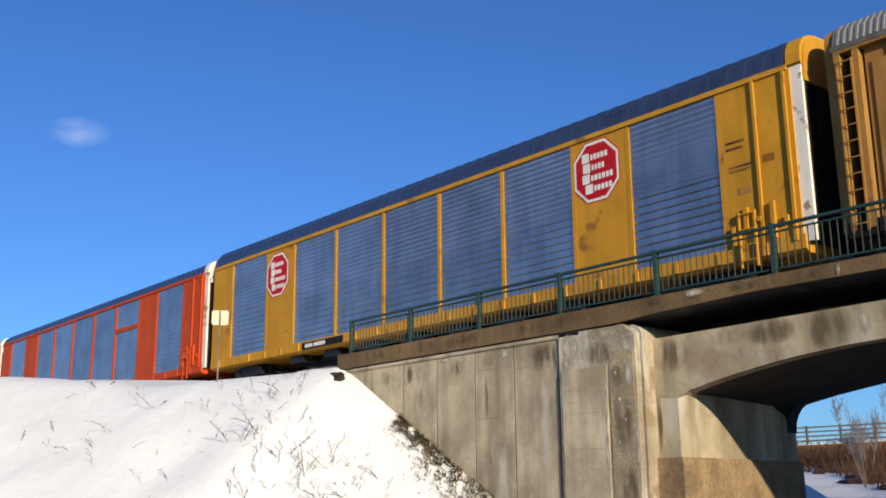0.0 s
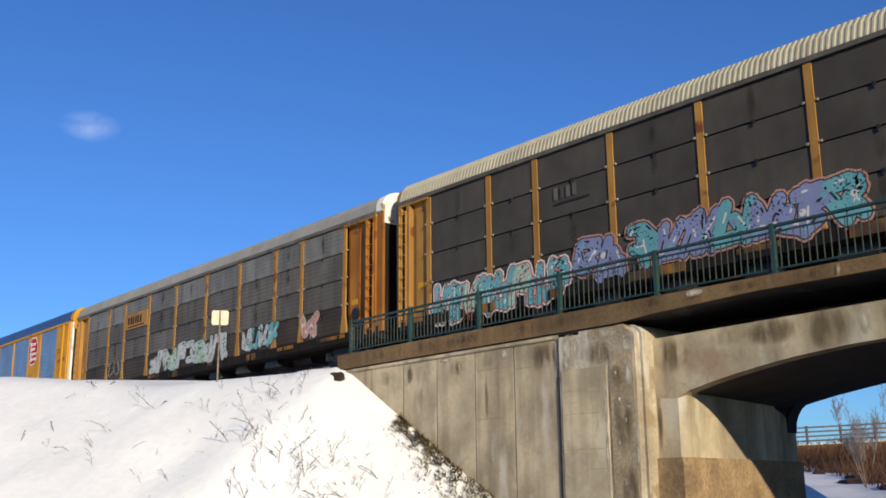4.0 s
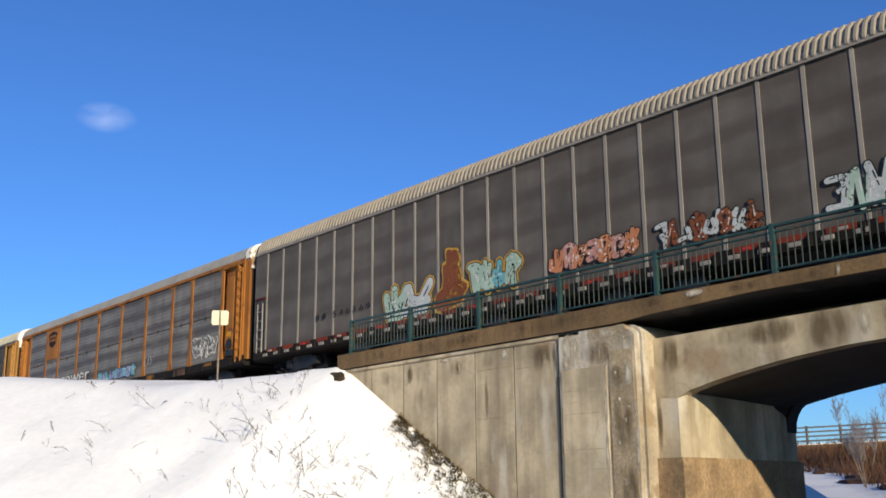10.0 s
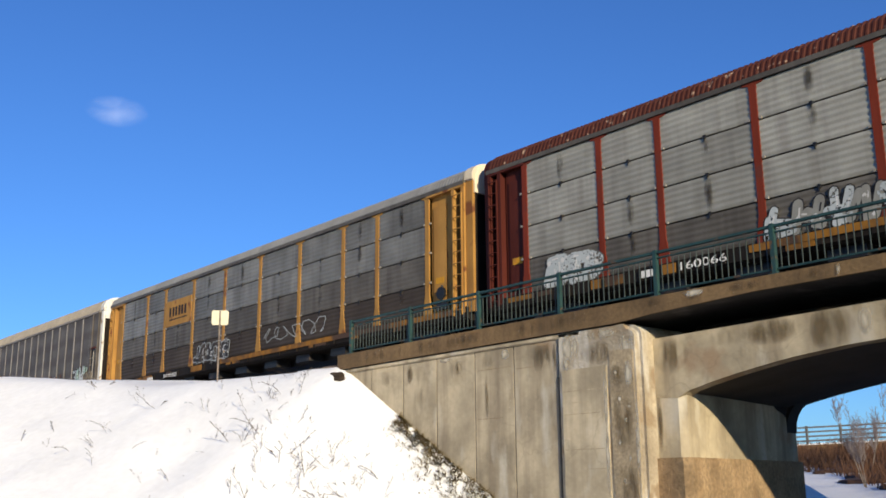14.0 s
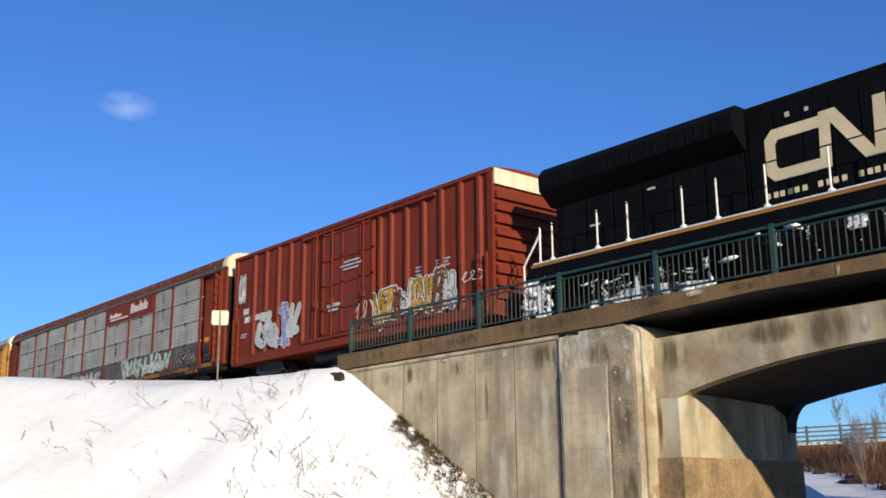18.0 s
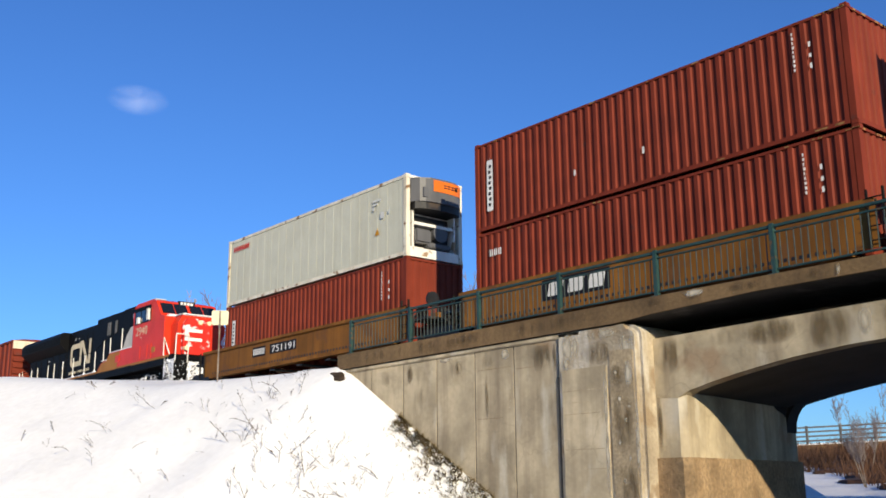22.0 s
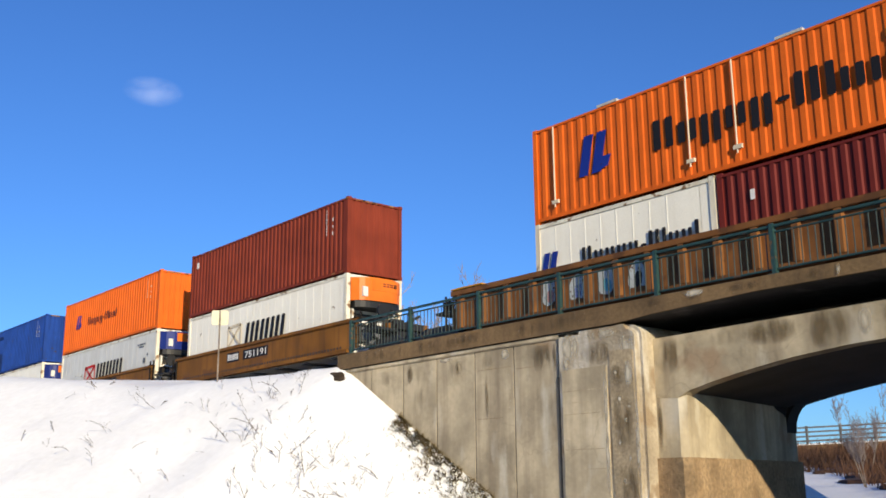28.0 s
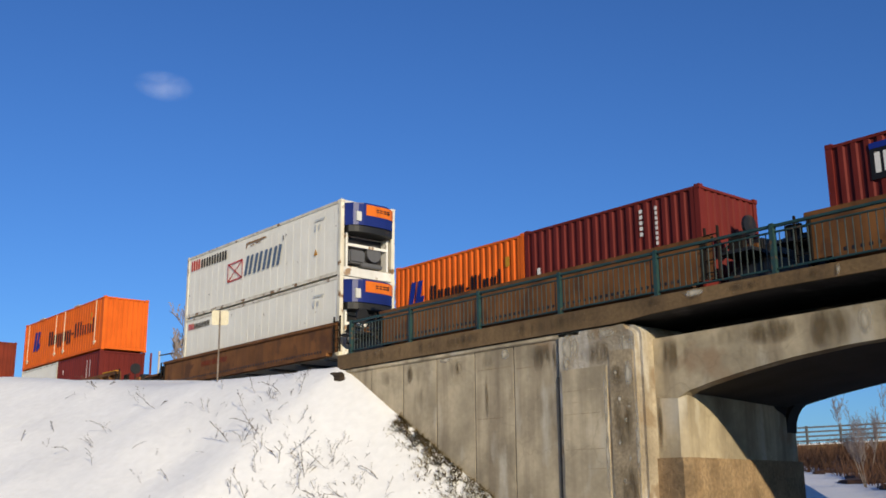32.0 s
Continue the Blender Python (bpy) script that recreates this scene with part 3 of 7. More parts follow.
WELL_RUST = paint("rusty_brown_well_car_paint", (0.20, 0.085, 0.028), var=0.3, streak=0.6, streak_col=(0.07, 0.035, 0.02), patch=0.3, patch_col=(0.10, 0.045, 0.02))
LOCO_BLACK = paint("black_locomotive_paint", (0.0045, 0.0045, 0.005), rough=0.55, spec=0.06, streak=0.2, streak_col=(0.016, 0.015, 0.014), obj_var=0.0)
LOCO_RED = paint("bright_red_locomotive_paint", (0.68, 0.040, 0.016), rough=0.35, streak=0.1, obj_var=0.0)
LOCO_GREY = paint("pale_grey_stripe", (0.50, 0.48, 0.44), obj_var=0.0)
LOCO_TAN = paint("tan_stripe", (0.38, 0.17, 0.045), obj_var=0.0)
LETTER_CREAM = paint("cream_lettering", (0.66, 0.56, 0.38), obj_var=0.0, streak=0.0)
LETTER_WHITE = paint("white_lettering", (0.78, 0.76, 0.72), streak=0.0, obj_var=0.0, worn=0.05)
LETTER_BLACK = paint("black_lettering", (0.014, 0.014, 0.018), streak=0.0, obj_var=0.0, worn=0.05)
LETTER_BLUE = paint("blue_lettering", (0.010, 0.030, 0.24), streak=0.0, obj_var=0.0, worn=0.05)
LETTER_SLATE = paint("slate_blue_lettering", (0.11, 0.16, 0.24), streak=0.0, obj_var=0.0, worn=0.05)
LETTER_RED = paint("red_lettering", (0.55, 0.03, 0.03), streak=0.0, obj_var=0.0, worn=0.05)
SIGN_RED = paint("red_sign_paint", (0.48, 0.012, 0.020), streak=0.1, obj_var=0.0)
COWL_BLUE = paint("dark_blue_cowling", (0.015, 0.028, 0.16), rough=0.35)
COWL_ORANGE = paint("orange_cowling", (0.75, 0.17, 0.02), rough=0.4)
COWL_GREY = paint("grey_cowling", (0.12, 0.12, 0.125), rough=0.4)
GLASS = material("dark_cab_glass", (0.012, 0.014, 0.016), 0.08, var=0.1, bump=0.0, spec=0.8)
LIGHT_GLASS = material("headlight_glass", (0.85, 0.75, 0.45), 0.15, var=0.05, bump=0.0, spec=0.8)
FROST = material("packed_snow", (0.84, 0.85, 0.88), 0.85, var=0.08, grain=12, bump=0.6, spec=0.2)
GR_TEAL = paint("teal_spray_paint", (0.14, 0.37, 0.42), obj_var=0.0, streak=0.1, worn=0.42)
GR_MINT = paint("pale_mint_spray_paint", (0.36, 0.48, 0.40), obj_var=0.0, streak=0.1, worn=0.42)
GR_BLUE = paint("lilac_blue_spray_paint", (0.21, 0.245, 0.42), obj_var=0.0, streak=0.1, worn=0.42)
GR_PALE = paint("pale_spray_paint", (0.45, 0.48, 0.48), obj_var=0.0, streak=0.15, worn=0.42)
GR_PINK = paint("dusty_pink_spray_paint", (0.46, 0.24, 0.20), obj_var=0.0, streak=0.1, worn=0.42)
GR_YELLOW = paint("mustard_spray_paint", (0.46, 0.27, 0.05), obj_var=0.0, streak=0.1, worn=0.42)
GR_BROWN = paint("brown_spray_paint", (0.20, 0.065, 0.03), obj_var=0.0, streak=0.1, worn=0.42)
GR_DARK = paint("dark_spray_paint", (0.03, 0.028, 0.03), obj_var=0.0, streak=0.0, worn=0.42)
GR_RED = paint("red_spray_paint", (0.42, 0.035, 0.035), obj_var=0.0, streak=0.1, worn=0.42)
GR_WHITE = paint("white_spray_paint", (0.62, 0.60, 0.57), obj_var=0.0, streak=0.2, worn=0.42)
GR_ORANGE = paint("salmon_orange_spray_paint", (0.50, 0.20, 0.10), obj_var=0.0, streak=0.1, worn=0.42)

MOVING = []      # (thing, s, y, z): x = s - V * t
WHEELS = []      # (wheelset, local pose, radius, s of the axle)


def rolling(name, s, label, category, group="", y=YC, z=ZR):
    ob = thing(name, pose(s, y, z), label, category, group)
    MOVING.append((ob, s, y, z))
    return ob


def wave(lo, hi, n, base, depth):
    """A trapezoid wave of n ribs between lo and hi: (offset, position) pairs."""
    p = (hi - lo) / n
    out = []
    for i in range(n):
        a = lo + i * p
        out += [(base, a), (base, a + p * 0.38), (base - depth, a + p * 0.5), (base - depth, a + p * 0.88)]
    return out + [(base, hi)]


# ---- running gear ----
def wheel_mesh():
    bm = bmesh.new()
    for y, d in ((-0.78, 1), (0.78, -1)):
        rod(bm, (0, y - 0.065, 0), (0, y + 0.065, 0), 0.42, 20)
        rod(bm, (0, y + d * 0.065, 0), (0, y + d * 0.10, 0), 0.45, 20)
        rod(bm, (0, y - d * 0.10, 0), (0, y - d * 0.05, 0), 0.12, 10)
        for k in range(4):
            a = k * math.pi / 2
            box(bm, 0.2 * math.cos(a) - 0.03, 0.2 * math.cos(a) + 0.03, y - 0.075, y + 0.075, 0.2 * math.sin(a) - 0.03, 0.2 * math.sin(a) + 0.03)
    rod(bm, (0, -0.8, 0), (0, 0.8, 0), 0.08, 8)
    return mesh_of("wheelset", bm, BLACK)


def frame_mesh(axles):
    bm = bmesh.new()
    h = axles[-1]
    for y in (-1.0, 1.0):
        prism(bm, [(-h - 0.2, 0.42), (-h + 0.1, 0.34), (-0.5, 0.24), (0.5, 0.24), (h - 0.1, 0.34), (h + 0.2, 0.42), (h + 0.2, 0.60), (h - 0.2, 0.66), (0.45, 0.78), (-0.45, 0.78), (-h + 0.2, 0.66), (-h - 0.2, 0.60)], y - 0.08, y + 0.08, 'y')
        for a in axles:
            box(bm, a - 0.16, a + 0.16, y - 0.13, y + 0.13, 0.34, 0.62)
        for k in (-0.22, 0, 0.22):
            rod(bm, (k, y - 0.02, 0.3), (k, y - 0.02, 0.6), 0.07, 8)
    box(bm, -0.2, 0.2, -1.0, 1.0, 0.45, 0.75)
    return mesh_of("truck_frame", bm, BLACK)


WHEELSET = wheel_mesh()
TRUCK2 = frame_mesh((-0.86, 0.86))
TRUCK3 = frame_mesh((-1.85, 0.0, 1.85))
TRUCK3.materials[0] = material("snow_caked_steel", (0.012, 0.012, 0.013), 0.7, var=0.3, patch=0.5, patch_col=(0.72, 0.73, 0.76), patch_scale=2.6, bump=0.5)


def truck(car, x, s, axles=(-0.86, 0.86)):
    t = part("truck", TRUCK2 if len(axles) == 2 else TRUCK3, None, car, "black cast-steel truck frame")
    t.location.x = x
    for a in axles:
        w = part("wheelset", WHEELSET, None, t)
        w.location = (a, 0, 0.42)
        WHEELS.append((w, a, s + x + a))
    return t


def coupler(car, x, d):
    bm = bmesh.new()
    box(bm, min(x, x + d * 0.5), max(x, x + d * 0.5), -0.1, 0.1, 0.75, 0.98)
    bevel_box(bm, min(x + d * 0.42, x + d * 0.72), max(x + d * 0.42, x + d * 0.72), -0.16, 0.16, 0.70, 1.02, 0.04)
    part("coupler", bm, BLACK, car)


def ladder(car, x, z0, z1, mat, y=-1.5, w=0.42, step=0.36):
    bm = bmesh.new()
    for k in (0, w):
        box(bm, x + k - 0.02, x + k + 0.02, y - 0.03, y + 0.03, z0, z1)
    z = z0 + 0.15
    while z < z1:
        rod(bm, (x, y - 0.05, z), (x + w, y - 0.05, z), 0.016, 6)
        z += step
    part("ladder", bm, mat, car)


# ---- marks on the sides ----
def wordmark(car, x0, z0, h, pattern, mat, y, name="wordmark", gap=0.16, lean=0.0, wide=0.62, label=""):
    """A wordmark as plain upright bars: T tall, x low, p hanging, l thin, - dash, space."""
    x = x0
    for ch in pattern:
        lo, hi, w = {'T': (0, 1, 1.0), 'l': (0, 1, 0.34), 'x': (0, 0.68, 0.9), 'p': (-0.28, 0.68, 0.9), '-': (0.28, 0.42, 0.5), ' ': (0, 0, 0.5)}[ch]
        w *= h * wide
        if hi > lo:
            za, zb = z0 + lo * h, z0 + hi * h
            one = ch in "l-" or h < 0.2
            for xa, xb in ((0.0, 1.0),) if one else ((0.0, 0.36), (0.60, 0.96)):
                bm = bmesh.new()
                plate(bm, rounded(x + w * xa, x + w * xb, za, zb, 0.06 * h, lean), y)
                part("letter_bar", bm, mat, car, label)
        x += w + gap * h


def lettering(car, text, x, z, size, mat, y, name="number", width=None, spacing=1.0, thick=0.0):
    cu = bpy.data.curves.new(name, 'FONT')
    cu.body, cu.size, cu.extrude, cu.space_character = text, size * 1.38, 0.002, spacing
    cu.offset = thick
    tmp = bpy.data.objects.new(name, cu)
    scene.collection.objects.link(tmp)
    bpy.context.view_layer.update()
    me = bpy.data.meshes.new_from_object(tmp.evaluated_get(bpy.context.evaluated_depsgraph_get()))
    bpy.data.objects.remove(tmp)
    k = (width / max(v.co.x for v in me.vertices)) if width else 1.0
    me.transform(Matrix(((k, 0, 0, x), (0, 0, 1, y), (0, 1, 0, z), (0, 0, 0, 1))))
    me.materials.clear()
    me.materials.append(mat)
    return part(name, me, None, car)


def capsule(a, b, r, n=4):
    """Outline of a round-ended bar from a to b."""
    a, b = Vector(a), Vector(b)
    d = b - a
    g = math.atan2(d.y, d.x)
    out = []
    for c, g0 in ((b, g - math.pi / 2), (a, g + math.pi / 2)):
        for k in range(n + 1):
            q = g0 + math.pi * k / n
            out.append((c.x + r * math.cos(q), c.y + r * math.sin(q)))
    return out


# bent strokes in a box from -1 to 1; they spell nothing
STROKES = (((-0.8, -1), (-0.55, 0.9)), ((-0.7, 0.85), (0.3, 0.95), (0.75, 0.35), (0.1, 0.0)), ((-0.6, -0.1), (0.7, -0.35)), ((0.1, 0.1), (0.8, -0.95)),
           ((0.55, -1), (0.75, 0.9)), ((-0.8, 0.7), (-0.1, -0.9), (0.6, 0.8)), ((-0.75, -0.9), (0.7, -0.8)), ((-0.7, 0.2), (-0.75, -0.75), (0.1, -0.95), (0.7, -0.5)), ((-0.2, 1.05), (0.2, -1.1)))


def graffiti(car, x0, x1, z0, z1, fills, edge, seed, y=-1.512, letters=6, halo=None, label="", rise=0.0):
    """Interlocking spray-painted strokes with an outline and glints; no words."""
    rnd = random.Random(seed)
    letters = letters if letters < 3 else int(letters * 1.35 + 0.5)
    w = (x1 - x0) / letters
    mats = [halo or edge, edge] + list(fills) + [GR_WHITE]
    bm = bmesh.new()
    for i in range(letters):
        cx, cz = x0 + w * (i + 0.5), (z0 + z1) / 2 + rnd.uniform(-0.06, 0.06) * (z1 - z0) + rise * i
        rx, rz = w * rnd.uniform(0.48, 0.62), (z1 - z0) * rnd.uniform(0.34, 0.46)
        lean, wt = rnd.uniform(-0.1, 0.35), min(0.17, max(0.045, w * rnd.uniform(0.14, 0.20)))
        segs = []
        for st in rnd.sample(STROKES, rnd.choice((3, 3, 4))):
            pts = [(cx + rx * (px + lean * pz + rnd.uniform(-0.12, 0.12)), cz + rz * (pz + rnd.uniform(-0.12, 0.12))) for px, pz in st]
            segs += list(zip(pts, pts[1:]))
        yy = y - 0.0012 * i

        def lay(pts, slot):
            nonlocal yy
            yy -= 0.00025
            n0 = len(bm.faces)
            plate(bm, pts, yy)
            bm.faces.ensure_lookup_table()
            for f in bm.faces[n0:]:
                f.material_index = slot
        if halo:
            for a, b in segs:
                lay(capsule(a, b, wt + 0.085), 0)
            yy -= 0.001
        for a, b in segs:
            lay(capsule(a, b, wt + 0.032), 1)
        yy -= 0.001
        for a, b in segs:
            lay(capsule(a, b, wt), 2 + i % len(fills))
        yy -= 0.001
        # shadows and glints on the strokes
        for a, b in segs:
            t0 = rnd.uniform(0, 0.5)
            p, q = Vector(a).lerp(Vector(b), t0), Vector(a).lerp(Vector(b), t0 + rnd.uniform(0.15, 0.45))
            o = Vector((wt * 0.45, wt * 0.35))
            lay(capsule(p + o, q + o, wt * 0.16, 2), len(mats) - 1 if rnd.random() < 0.55 else 1)
            if rnd.random() < 0.6:
                c = rnd.choice(range(2, len(mats)))
                lay(capsule(p - o, p - o * 0.6, wt * rnd.uniform(0.25, 0.5), 3), c)
        for k in range(rnd.choice((0, 1, 2))):
            bx = cx + rnd.uniform(-0.5, 0.5) * rx
            lay(rounded(bx, bx + 0.022, cz - rz - rnd.uniform(0.1, 0.3), cz - rz * 0.6, 0.01), 1)
    tagged(part("graffiti", bm, mats, car, label), kind="stuff")


def tag_lines(car, x0, x1, z0, z1, mat, seed, y=-1.512, w=0.022, turns=7):
    """A thin looping spray line."""
    rnd = random.Random(seed)
    bm = bmesh.new()
    pts = []
    for k in range(turns * 6):
        a = k / (turns * 6 - 1)
        pts.append((x0 + (x1 - x0) * a + 0.5 * (x1 - x0) / turns * math.sin(k * 1.05), z0 + (z1 - z0) * (0.5 + 0.42 * math.sin(k * 0.9 + rnd.uniform(-0.5, 0.5)))))
    for a, b in zip(pts, pts[1:]):
        d = Vector((b[0] - a[0], b[1] - a[1]))
        if d.length < 1e-4:
            continue
        nrm = Vector((-d.y, d.x)).normalized() * w / 2
        plate(bm, [(a[0] + nrm.x, a[1] + nrm.y), (b[0] + nrm.x, b[1] + nrm.y), (b[0] - nrm.x, b[1] - nrm.y), (a[0] - nrm.x, a[1] - nrm.y)], y)
    part("graffiti", bm, mat, car)


# ---- autorack cars ----
EDGES = [2.2, 5.02, 6.98, 9.78, 12.62, 15.55, 18.45, 21.28, 23.2, 26.0]
ROOFS = {}


def roof_mesh(mat, x0, x1, rise=0.0, pitch=0.15):
    key = (mat.name, rise, x0)
    pitch = 0.195 if mat is ROOF_BROWN else pitch
    pitch = 0.5 if mat is ROOF_BLUE else pitch
    rib = 0.03 if mat is ROOF_BROWN else 0.008 if mat is ROOF_BLUE else 0.010
    if key not in ROOFS:
        prof = [(-1.53, 5.00), (-1.52, 5.12), (-1.42, 5.33 + rise * 0.6), (-1.22, 5.48 + rise), (-0.8, 5.60 + rise), (0, 5.66 + rise), (0.8, 5.60 + rise), (1.22, 5.48 + rise), (1.42, 5.33), (1.53, 5.0)]
        n = int((x1 - x0) / pitch)
        xs = [(x0 + (x1 - x0) * (i + f) / n, h) for i in range(n) for f, h in ((0, 0.0), (0.40, 0.0), (0.52, rib), (0.88, rib))] + [(x1, 0)]
        verts = [(x, y * (1 + h * 0.9), z + h) for x, h in xs for y, z in prof]
        k = len(prof)
        faces = [(j * k + i, j * k + i + 1, (j + 1) * k + i + 1, (j + 1) * k + i) for j in range(len(xs) - 1) for i in range(k - 1)]
        me = bpy.data.meshes.new("roof")
        me.from_pydata(verts, [], faces)
        me.materials.append(mat)
        ROOFS[key] = me
    return ROOFS[key]


POSTS = {}


def post_mesh(mat, w, flare, clips):
    key = (mat.name, w, flare, clips)
    if key not in POSTS:
        bm = bmesh.new()
        h = w / 2
        if flare:
            prism(bm, [(-h, 1.75), (-h * 1.9, 1.25), (-h * 1.9, 1.10), (h * 1.9, 1.10), (h * 1.9, 1.25), (h, 1.75), (h, 4.72), (h * 1.15, 4.86), (h * 3.0, 4.90), (h * 3.0, 5.0), (-h * 3.0, 5.0), (-h * 3.0, 4.90), (-h * 1.15, 4.86), (-h, 4.72)], -1.508, -1.45, 'y')
        else:
            box(bm, -h, h, -1.508 if w > 0.12 else -1.494, -1.45, 1.0, 5.0)
        if clips:
            for z in (2.12, 3.08, 4.04):
                for s in (-1, 1):
                    n0 = len(bm.faces)
                    box(bm, s * (h + 0.06) - 0.03, s * (h + 0.06) + 0.03, -1.515, -1.46, z - 0.03, z + 0.03)
                    bm.faces.ensure_lookup_table()
                    for f in bm.faces[n0:]:
                        f.material_index = 1
        POSTS[key] = mesh_of("post", bm, [mat, POST_GREY])
    return POSTS[key]


def panel_mesh(w, z0, z1, ribs, depth, mat, rows):
    bm = bmesh.new()
    if rows == 1 and ribs > 10:
        # deep ribs in the lower half, shallow ones above
        zm = z0 + (z1 - z0) * 0.48
        line = []
        for k in range(9):
            a = z0 + (zm - z0) * k / 9
            line += [(-1.47, a), (-1.47, a + 0.13), (-1.47 - depth * 1.0, a + 0.15), (-1.47, a + 0.185)]
        sheet(bm, line + wave(zm, z1, 13, -1.47, depth * 0.45), 0, w, 'x')
    else:
        n = ribs * 6
        sheet(bm, [(-1.47 - depth * (0.5 - 0.5 * math.cos(ribs * math.tau * k / n)), z0 + (z1 - z0) * k / n) for k in range(n + 1)], 0, w, 'x')
    box(bm, 0, w, -1.46, -1.44, z0, z1)
    return mesh_of("panel", bm, mat, rows > 1)


def latch_mesh():
    bm = bmesh.new()
    box(bm, -0.04, 0.04, -0.025, 0.02, -0.04, 0.04)
    box(bm, -0.012, 0.012, -0.03, 0.02, -0.11, 0.0)
    return mesh_of("latch", bm, BLACK)


LATCH = latch_mesh()


def autorack(cut, frame_m, panel_m, roof_m, end_m, label, rows=4, ribs=6, depth=0.02, post_w=0.19, flare=True, clips=True, blocks=(), sill_m=None, end_frame=None, edges=None, plain_end=False, right_end=None, group="autorack cars of the train", hood_m=None, rise=0.0, grime_m=None, x0=0.62):
    car = rolling("autorack_car", cut, label, "rail car", group)
    plated = sill_m is None
    sill_m = sill_m or GRIME_SHADE
    end_frame = end_frame or frame_m
    edges = edges or EDGES
    x1 = 27.98
    bm = bmesh.new()
    box(bm, x0 + 0.25, x1 - 0.2, -1.20, 1.46, 1.05, 5.25)
    part("inner_wall", bm, BLACK, car)
    bm = bmesh.new()
    prism(bm, [(-1.52, 1.12), (-1.52, 0.80), (-1.42, 0.72), (1.42, 0.72), (1.52, 0.80), (1.52, 1.12)], x0, x1, 'x')
    for k in range(22):
        xx = x0 + 0.7 + k * 1.22
        box(bm, xx, xx + 0.10, -1.56, -1.52, 0.80, 1.06)
    part("side_sill", bm, sill_m, car)
    if plated:
        rnd = random.Random(int(abs(cut) * 10))
        for k in range(9):
            xx = x0 + 0.5 + k * 2.9 + rnd.uniform(0, 0.9)
            ww = rnd.choice((0.4, 0.7, 1.1, 1.7))
            za = rnd.choice((0.80, 0.84, 0.95))
            simple("sill_plate", SILL_YELLOW, car, xx, xx + ww, -1.545, -1.53, za, 1.08)
    bm = bmesh.new()
    prism(bm, [(-0.5, 0.5), (0.5, 0.5), (0.6, 0.72), (-0.6, 0.72)], 6.0, 22.5, 'x')
    for k in range(7):
        box(bm, 6.5 + k * 2.3, 7.4 + k * 2.3, -1.25, -0.6, 0.45, 0.72)
    part("underframe", bm, BLACK, car)
    part("roof", roof_mesh(roof_m, x0 + 0.05, x1 - 0.15, rise), None, car)
    bm = bmesh.new()
    box(bm, x0, x1 - 0.1, -1.55, -1.47, 4.95, 5.07)
    part("eave_rail", bm, frame_m if not clips else PANEL_DARK, car)
    made = {}
    for i, (a, b) in enumerate(zip(edges, edges[1:])):
        w = round(b - a, 3)
        if i in blocks:
            bm = bmesh.new()
            box(bm, a + 0.01, b - 0.01, -1.50, -1.44, 1.10, 4.97)
            part("side_plate", bm, frame_m, car)
            continue
        for r in range(rows):
            za, zb = 1.13 + (4.96 - 1.13) * r / rows, 1.13 + (4.96 - 1.13) * (r + 1) / rows
            key = (w, r)
            if key not in made:
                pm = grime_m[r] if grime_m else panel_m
                made[key] = panel_mesh(w, za + (0.021 if rows > 1 else 0), zb - (0.021 if rows > 1 else 0), ribs, depth, pm, rows)
            pn = part("panel", made[key], None, car)
            pn.location.x = a
            if rows > 1 and r:
                part("latch", LATCH, None, pn).location = (w / 2, -1.49, za)
            if rows > 1 and (i * 5 + r * 3) % 4 < 2 and clips:
                dr = bmesh.new()
                hh = 0.35 + 0.12 * ((i + r) % 4)
                box(dr, w * 0.5 - 0.14, w * 0.5 + 0.14, -1.498, -1.494, zb - hh * 1.3, zb - 0.02)
                part("stain", dr, DRIP, pn, "dark drip stain")
    pm = post_mesh(frame_m, post_w, flare, clips)
    for i, a in enumerate(edges):
        if (i in blocks and (i - 1) in blocks):
            continue
        part("post", pm, None, car).location.x = a
    # end bays: recessed doors, ladders, corner posts
    if plain_end:
        for a, b in ((x0, edges[0]), (edges[-1], x1 - 0.05)):
            bm = bmesh.new()
            box(bm, a, b, -1.505, -1.44, 1.10, 4.97)
            part("end_plate", bm, end_frame, car)
        for xx in (26.95, 27.75):
            simple("grab_iron", end_frame, car, xx, xx + 0.07, -1.57, -1.5, 1.0, 4.97)
        for k in range(5):
            simple("grab_iron", end_frame, car, 26.2 + k * 0.34, 26.3 + k * 0.34, -1.60, -1.5, 1.15 + (k % 3) * 0.28, 1.6 + (k % 2) * 0.4)
        ladder(car, 26.4, 0.6, 1.9, end_frame, -1.58)
    else:
        for a, b, d in ((x0 + 0.05, edges[0], 1), (edges[-1], x1 - 0.08, -1)):
            em = right_end if (right_end and d < 0) else end_frame
            bm = bmesh.new()
            box(bm, a + (0.62 if d > 0 else 0.08), b - (0.0 if d > 0 else 0.72), -1.36, -1.30, 1.10, 4.97)
            part("end_door_panel", bm, em, car)
            bm = bmesh.new()
            mid = a + (1.08 if d > 0 else 0.52)
            prism(bm, [(mid - 0.30, 1.3), (mid + 0.30, 1.3), (mid + 0.30, 4.55), (mid - 0.30, 4.55)], -1.40, -1.36, 'y')
            part("access_door", bm, em, car)
            simple("warning_label", YELLOW, car, mid - 0.2, mid + 0.2, -1.406, -1.40, 2.05, 2.24)
            for xx in ((a, a + 0.42) if d > 0 else (b - 0.62, b - 0.16)):
                bm = bmesh.new()
                box(bm, xx, xx + 0.14, -1.53, -1.2, 0.95, 4.97)
                part("corner_post", bm, em, car)
            bm = bmesh.new()
            box(bm, a, b, -1.54, -1.2, 4.88, 4.98)
            part("header", bm, end_frame, car)
